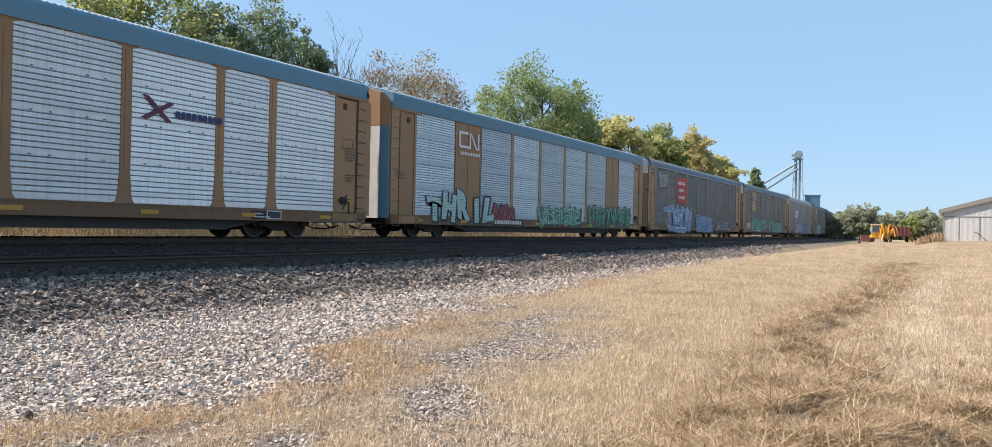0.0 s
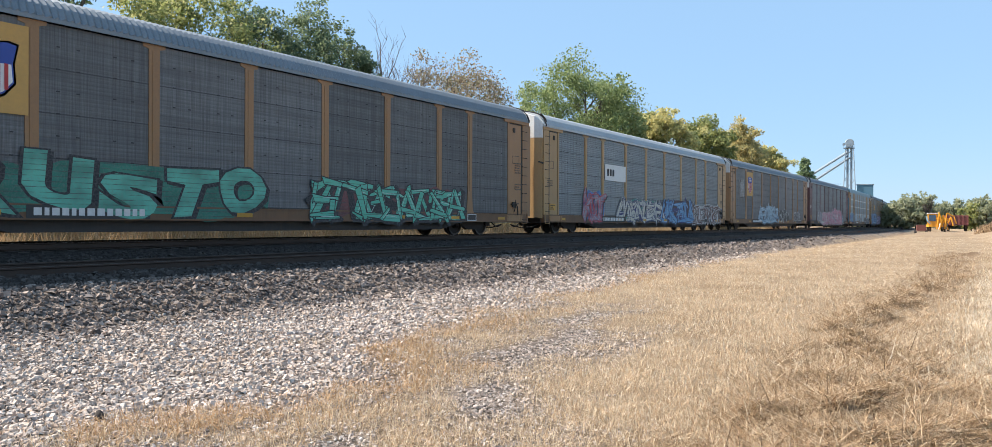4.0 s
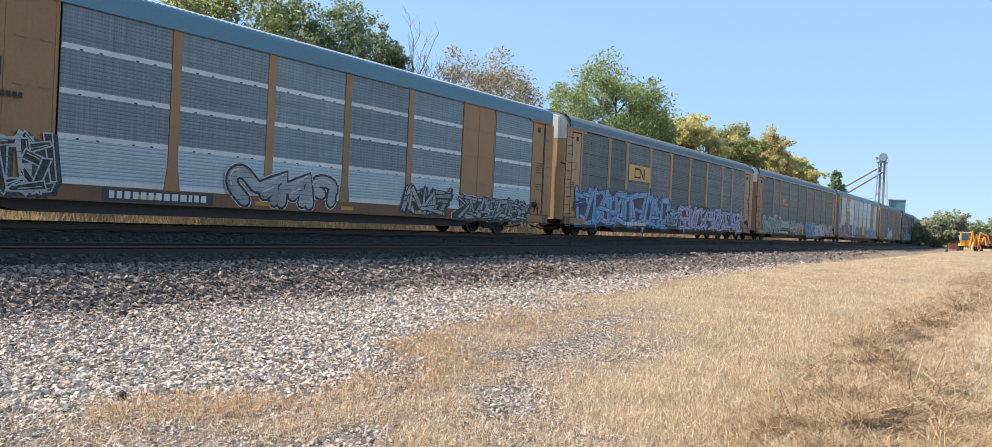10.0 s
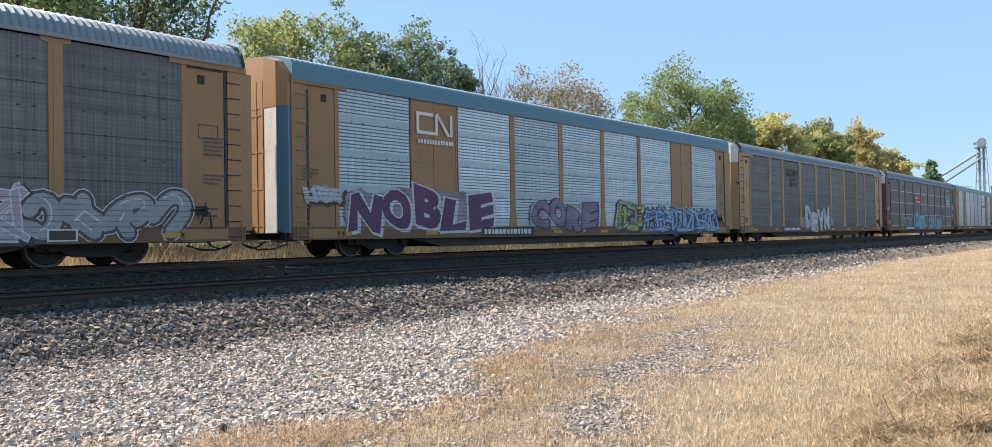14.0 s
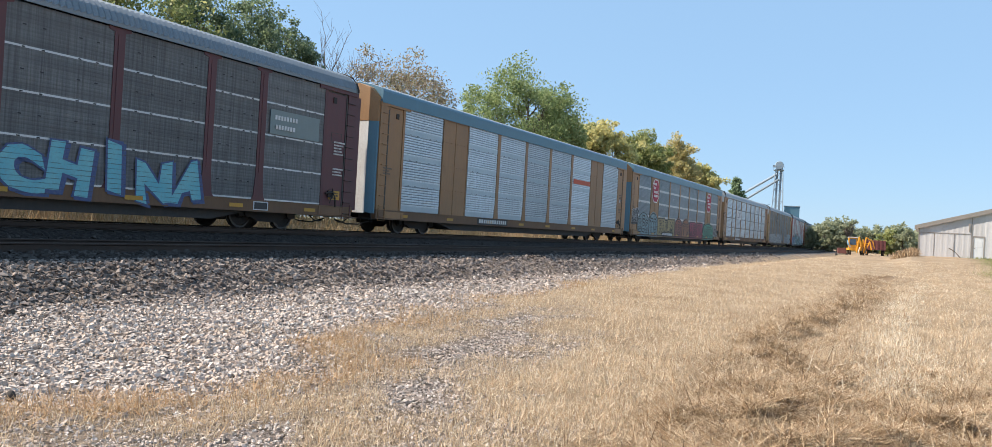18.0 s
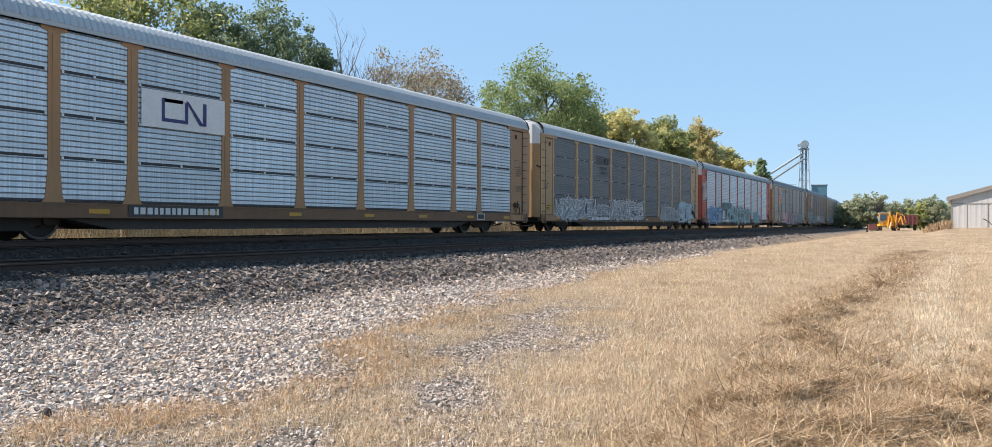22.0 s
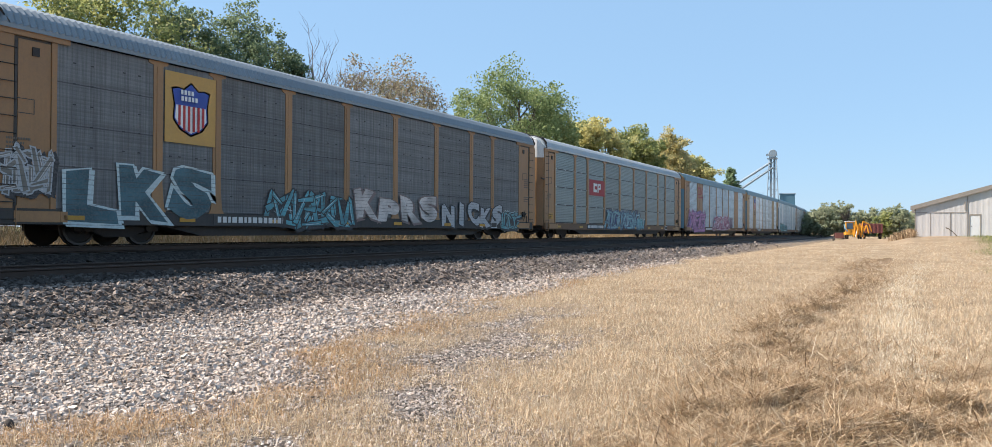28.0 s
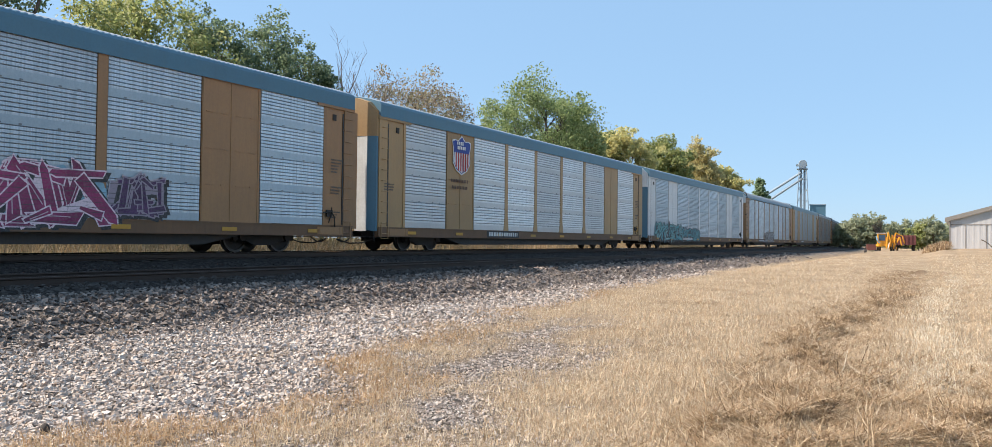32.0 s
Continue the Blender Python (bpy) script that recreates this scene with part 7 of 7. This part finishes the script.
# ---- the metal shed ----
def build_shed():
    x0, y0, z0 = -0.42, 88.0, ground_z(2, 88) - 0.05
    s = thing("metal_shed", "pale weathered sheet-metal shed with a low gable roof", "shed", "", pose(x0, y0, z0))
    W, L, E, SL = 17.0, 26.0, 3.05, 0.29
    g = lambda x: E + SL * min(x, W - x)
    pw = 0.92
    n = int(W / pw)
    # ribbed sheets, butted, with door openings left free
    for k in range(n + 1):
        a, b = k * pw, min(W, (k + 1) * pw - 0.004)
        lo = 2.1 if 4.9 < (a + b) / 2 < 5.2 else (2.9 if 6.6 < (a + b) / 2 < 10.9 else 0.0)
        bm = bmesh.new()
        m = 10
        prev = None
        for i in range(m + 1):
            x = a + (b - a) * i / m
            yy = -0.008 if i % 5 in (1, 2) else 0.0
            q = [bm.verts.new((x, yy, lo)), bm.verts.new((x, yy, g(x) - 0.02)), bm.verts.new((x, 0.05, g(x) - 0.02)), bm.verts.new((x, 0.05, lo))]
            if prev:
                for j in range(4):
                    bm.faces.new((prev[j], q[j], q[(j + 1) % 4], prev[(j + 1) % 4]))
            else:
                bm.faces.new(q)
            prev = q
        bm.faces.new(prev[::-1])
        part("wall_sheet", bm, TIN, s)
    for nm, bx in (("wall", (0.0, 0.05, 0.06, L)), ("wall", (W - 0.05, W, 0.06, L))):
        bm = bmesh.new()
        bm_box(bm, bx[0], bx[1], bx[2], bx[3], 0, E)
        for k in range(28):
            bm_box(bm, bx[0] - 0.02, bx[0], 0.3 + 0.9 * k, 0.34 + 0.9 * k, 0.02, E - 0.02)
        part(nm, bm, TIN, s)
    bm = bmesh.new()
    bm_box(bm, 0, W, L, L + 0.05, 0, E)
    part("back_wall", bm, TIN, s)
    for sx in (0, 1):
        for k in range(34):
            bm = bmesh.new()
            y = -0.2 + 0.8 * k
            a = [(-0.4, E - 0.4 * SL), (W / 2, E + SL * W / 2)]
            p = [((x if sx == 0 else W - x), z) for x, z in a]
            v = [bm.verts.new((p[0][0], y, p[0][1])), bm.verts.new((p[1][0], y, p[1][1])), bm.verts.new((p[1][0], y + 0.79, p[1][1])), bm.verts.new((p[0][0], y + 0.79, p[0][1]))]
            u = [bm.verts.new(q.co + Vector((0, 0, 0.05))) for q in v]
            for f in ((0, 1, 2, 3), (7, 6, 5, 4), (0, 4, 5, 1), (1, 5, 6, 2), (2, 6, 7, 3), (3, 7, 4, 0)):
                w = (v + u)
                bm.faces.new([w[i] for i in f])
            part("roof_sheet", bm, TIN_ROOF, s)
        bm = bmesh.new()
        xa, xb = (-0.4, W / 2) if sx == 0 else (W + 0.4, W / 2)
        za, zb = E - 0.4 * SL, E + SL * W / 2
        q = [bm.verts.new((x, y, z)) for y in (-0.25, -0.2) for x, z in ((xa, za - 0.34), (xb, zb - 0.34), (xb, zb + 0.07), (xa, za + 0.07))]
        for f in ((0, 1, 2, 3), (7, 6, 5, 4), (0, 4, 5, 1), (1, 5, 6, 2), (2, 6, 7, 3), (3, 7, 4, 0)):
            bm.faces.new([q[i] for i in f])
        part("barge_board", bm, BOARD, s)
    bm = bmesh.new()
    bm_box(bm, 4.66, 5.46, 0.0, 0.045, 0.02, 2.06)
    bm_box(bm, 4.74, 5.38, -0.012, 0.0, 1.15, 1.95)
    bm_box(bm, 4.74, 5.38, -0.012, 0.0, 0.15, 0.95)
    d = part("door", bevel(bm, 0.005), DOOR_WHITE, s, "white panelled door")
    bm = bmesh.new()
    for a in ((4.56, 4.66, 0, 2.2), (5.46, 5.56, 0, 2.2), (4.66, 5.46, 2.06, 2.2)):
        bm_box(bm, a[0], a[1], -0.03, 0.05, a[2], a[3])
    part("door_frame", bm, BOARD, s)
    bm = bmesh.new()
    bmesh.ops.create_icosphere(bm, subdivisions=1, radius=0.04, matrix=Matrix.Translation((4.76, -0.05, 1.0)))
    part("knob", bm, IRON, d)
    bm = bmesh.new()
    bm_box(bm, 6.445, 11.03, 0.0, 0.045, 0.0, 2.895)
    for k in range(5):
        bm_box(bm, 6.445, 11.03, -0.02, 0.0, 0.3 + 0.55 * k, 0.36 + 0.55 * k)
    part("big_door", bm, DOOR_BLUE, s, "pale blue sliding door")
    bm = bmesh.new()
    bm_box(bm, -0.03, 0.09, -0.03, 0.02, -0.35, E - 0.15)
    part("corner_trim", bm, BOARD, s)
    for q in ((1.3, 1.35, -0.032, 0.02, 2.3), (3.0, 3.05, -0.032, 0.02, 2.3), (4.42, 4.5, -0.032, 0.02, 3.9), (0.1, 4.4, -0.034, 2.32, 2.38), (4.2, 4.32, -0.08, 2.6, 3.4)):
        bm = bmesh.new()
        bm_box(bm, q[0], q[1], q[2], -0.021, q[3], q[4])
        part("batten", bm, BOARD, s)
    bm = bmesh.new()
    bm_tube(bm, [(2.6 + 0.25 * k, -0.3 - 0.02 * k, 0.9 - 0.2 * k + 0.1 * math.sin(k)) for k in range(5)], 0.05, 5)
    tagged(new("fallen_branch", mesh_of("fallen_branch", bm, BARK)), "grey fallen branch leaning on the shed wall", "branch").matrix_world = pose(x0, y0 - 0.2, z0)
    bm = bmesh.new()
    bm_tube(bm, [(7.2, 3.0, E + 7.2 * SL), (10.0, 0.0, 8.4), (22.0, -8.0, 14.0)], 0.02, 5)
    tagged(new("service_cable", mesh_of("service_cable", bm, RUBBER)), "black service cable rising from the shed roof", "cable").matrix_world = pose(x0, y0, z0)


build_shed()


# ---- grain leg and spouts ----
def build_tower():
    x, y = at_bearing(8.95, 235)
    t = thing("grain_elevator", "galvanised grain elevator leg with spouts and a lattice tower", "grain elevator", "", pose(x, y, 1.5, 0, 0, 8.95))
    H = 21.0
    bm = bmesh.new()
    for sx in (-1, 1):
        for sy in (-1, 1):
            bm_tube(bm, [(sx * 1.9, sy * 1.9, 0), (sx * 0.95, sy * 0.95, H)], 0.13, 6)
    for k in range(7):
        z = 3.0 * k
        w, w2 = 1.9 - 0.95 * z / H, 1.9 - 0.95 * (z + 3) / H
        for s in (-1, 1):
            bm_tube(bm, [(-w, s * w, z), (w2, s * w2, z + 3)], 0.05, 4)
            bm_tube(bm, [(s * w, -w, z), (s * w2, w2, z + 3)], 0.05, 4)
            bm_tube(bm, [(-w, s * w, z), (w, s * w, z)], 0.06, 4)
    part("lattice_tower", bm, GALV, t)
    bm = bmesh.new()
    bm_box(bm, -0.75, -0.2, -0.3, 0.3, 0, H + 0.4)
    bm_box(bm, 0.2, 0.75, -0.3, 0.3, 0, H + 0.4)
    part("leg_casing", bm, GALV, t)
    bm = bmesh.new()
    bmesh.ops.create_cone(bm, cap_ends=True, segments=20, radius1=1.15, radius2=1.15, depth=1.5, matrix=Matrix.Translation((0, 0, H + 1.05)) @ Matrix.Rotation(math.pi / 2, 4, "X"))
    bm_prism(bm, [(-0.7, H - 0.1), (0.7, H - 0.1), (0.7, H + 1.0), (-0.7, H + 1.0)], -0.9, 0.9)
    part("head_house", bevel(bm, 0.08), GALV, t)
    bm = bmesh.new()
    bm_box(bm, -1.75, -1.05, -0.35, 0.35, H + 0.5, H + 1.1)
    part("head_motor", bevel(bm, 0.08), GALV, t)
    bm = bmesh.new()
    bm_box(bm, -1.5, 1.3, -1.2, 1.2, H - 0.4, H - 0.25)
    for k in range(5):
        bm_tube(bm, [(-1.5 + 0.7 * k, -1.2, H - 0.3), (-1.5 + 0.7 * k, -1.2, H + 0.6)], 0.035, 4)
    bm_tube(bm, [(-1.5, -1.2, H + 0.6), (1.3, -1.2, H + 0.6)], 0.04, 4)
    part("platform", bm, GALV, t)
    for k, (zx, dx) in enumerate(((H - 1.4, 0.0), (H - 2.9, 0.5))):
        bm = bmesh.new()
        bm_tube(bm, [(-0.5 + dx, -0.4, zx), (-10.5 + dx * 2, -0.8, zx - 6.6)], 0.34, 8)
        part("spout", bm, GALV, t)
    bm = bmesh.new()
    bm_tube(bm, [(-14, 0.5, 10.2), (-2.0, 0.5, 10.0)], 0.12, 5)
    bm_tube(bm, [(-14, 0.5, 11.2), (-2.0, 0.5, 11.0)], 0.06, 4)
    part("catwalk", bm, GALV, t)
    bx, by = at_bearing(8.0, 236)
    b = thing("grain_bin", "blue-grey steel bin beside the grain elevator", "grain bin", "", pose(bx, by, 1.5, 0, 0, 8))
    bm = bmesh.new()
    bm_box(bm, -2.0, 2.0, -2.0, 2.0, 0, 10.6)
    part("bin_wall", bevel(bm, 0.08), ROOF_BLUE, b)
    bm = bmesh.new()
    bm_box(bm, -2.15, 2.15, -2.15, 2.15, 10.6, 10.8)
    part("bin_roof", bm, GALV, b)


build_tower()


# ---- track machine and wagon parked at the end of the field ----
def wheel_bm(r, w):
    bm = bmesh.new()
    bm_disc(bm, -w / 2, w / 2, 0, 0, r, 20)
    bm_disc(bm, -w / 2 - 0.03, w / 2 + 0.03, 0, 0, r * 0.5, 12)
    return bevel(bm, 0.03)


def build_machine():
    dist = 108
    x, y = at_bearing(3.9, dist)
    z = ground_z(x, y) + 0.0
    m = thing("track_machine", "yellow-orange track maintenance machine with raised work arms", "work machine", "", pose(x, y, z, 0, 0, 8))
    m.scale = (0.78, 0.78, 0.78)
    bm = bmesh.new()
    bm_box(bm, -1.2, 1.2, -3.0, 3.0, 0.7, 1.05)
    part("chassis", bevel(bm, 0.04), MACHINE, m)
    bm = bmesh.new()
    bm_box(bm, -1.25, -0.1, -2.9, -1.2, 1.05, 2.7)
    cab = part("cab", bevel(bm, 0.08), MACHINE, m)
    bm = bmesh.new()
    bm_box(bm, -1.15, -0.25, -2.94, -2.905, 1.6, 2.5)
    part("cab_window", bm, GLASS, cab)
    bm = bmesh.new()
    bm_box(bm, -1.35, 0.0, -3.0, -1.1, 2.71, 2.8)
    part("cab_roof", bm, DOOR_WHITE, cab)
    for sx in (-0.95, 0.95):
        for sy in (-2.1, 2.1):
            w = part("wheel", wheel_bm(0.45, 0.25), IRON, m, at=(sx, sy, 0.45))
    for k, pts in enumerate((((0.2, -3.0, 0.3), (0.7, -3.1, 2.5)), ((1.3, -3.0, 0.3), (0.7, -3.1, 2.5)), ((1.2, -3.0, 1.0), (1.7, -3.2, 2.2)), ((1.7, -3.2, 2.2), (2.0, -3.2, 0.9)), ((0.3, -2.6, 1.5), (1.3, -2.6, 1.6)))):
        bm = bmesh.new()
        bm_tube(bm, pts, 0.11, 6)
        part("work_arm", bm, MACHINE, m)
    for k, pts in enumerate((((-0.1, -3.0, 0.4), (0.15, -3.2, 2.9)), ((0.15, -3.2, 2.9), (0.5, -3.2, 1.4)), ((0.9, -3.1, 0.4), (1.15, -3.2, 2.8)), ((1.15, -3.2, 2.8), (2.1, -3.0, 2.3)), ((2.1, -3.0, 2.3), (2.4, -3.0, 1.2)), ((-0.2, -3.1, 1.9), (1.6, -3.1, 1.9)))):
        bm = bmesh.new()
        bm_tube(bm, pts, 0.09, 6)
        part("work_arm", bm, MACHINE, m)
    for k in range(3):
        bm = bmesh.new()
        bm_tube(bm, [(0.1 + 0.5 * k, -3.25, 0.35), (0.3 + 0.5 * k, -3.25, 1.3)], 0.06, 6)
        part("ram", bm, IRON if k else DOOR_WHITE, m)
    bm = bmesh.new()
    bm_box(bm, 0.1, 1.1, -1.0, 2.6, 1.05, 2.2)
    part("engine_hood", bevel(bm, 0.08), MACHINE, m)
    bm = bmesh.new()
    bm_tube(bm, [(-1.0, -3.1, 1.2), (-1.35, -3.2, 1.6), (-1.5, -3.1, 2.3)], 0.1, 6)
    part("hose", bm, ink(0.2, 0.4, 0.6), m)
    x, y = at_bearing(2.45, dist + 8)
    g = thing("open_wagon", "dark red rusty open wagon parked behind the machine", "rail wagon", "", pose(x, y, ground_z(x, y), 0, 0, 6))
    bm = bmesh.new()
    bm_box(bm, -2.0, 0.5, -2.0, 2.0, 0.75, 2.0)
    body = part("body", bevel(bm, 0.03), ink(0.17, 0.05, 0.05), g)
    for k in range(6):
        bm = bmesh.new()
        bm_box(bm, -1.95 + 0.47 * k, -1.85 + 0.47 * k, -2.08, -2.0, 0.75, 2.0)
        part("rib", bm, ink(0.13, 0.035, 0.03), body)
    for sx in (-1.6, 0.3):
        part("wheel", wheel_bm(0.42, 0.2), IRON, g, at=(sx, -1.2, 0.42))
        part("wheel", wheel_bm(0.42, 0.2), IRON, g, at=(sx, 1.2, 0.42))
    x, y = at_bearing(4.75, dist + 16)
    r = thing("red_cart", "small rusty red cart beside the work machine", "cart", "", pose(x, y, ground_z(x, y), 0, 0, 8))
    bm = bmesh.new()
    bm_box(bm, -0.55, 0.55, -1.0, 1.0, 0.6, 1.4)
    part("cart_body", bevel(bm, 0.04), ink(0.15, 0.05, 0.04), r)
    for sy in (-0.8, 0.8):
        part("wheel", wheel_bm(0.35, 0.2), IRON, r, at=(-0.7, sy, 0.35))
        part("wheel", wheel_bm(0.35, 0.2), IRON, r, at=(0.7, sy, 0.35))


build_machine()



def motions():
    for i, car in enumerate(CARS):
        walk(car, [(float(t), car_pose(i, float(t))) for t in range(33)])
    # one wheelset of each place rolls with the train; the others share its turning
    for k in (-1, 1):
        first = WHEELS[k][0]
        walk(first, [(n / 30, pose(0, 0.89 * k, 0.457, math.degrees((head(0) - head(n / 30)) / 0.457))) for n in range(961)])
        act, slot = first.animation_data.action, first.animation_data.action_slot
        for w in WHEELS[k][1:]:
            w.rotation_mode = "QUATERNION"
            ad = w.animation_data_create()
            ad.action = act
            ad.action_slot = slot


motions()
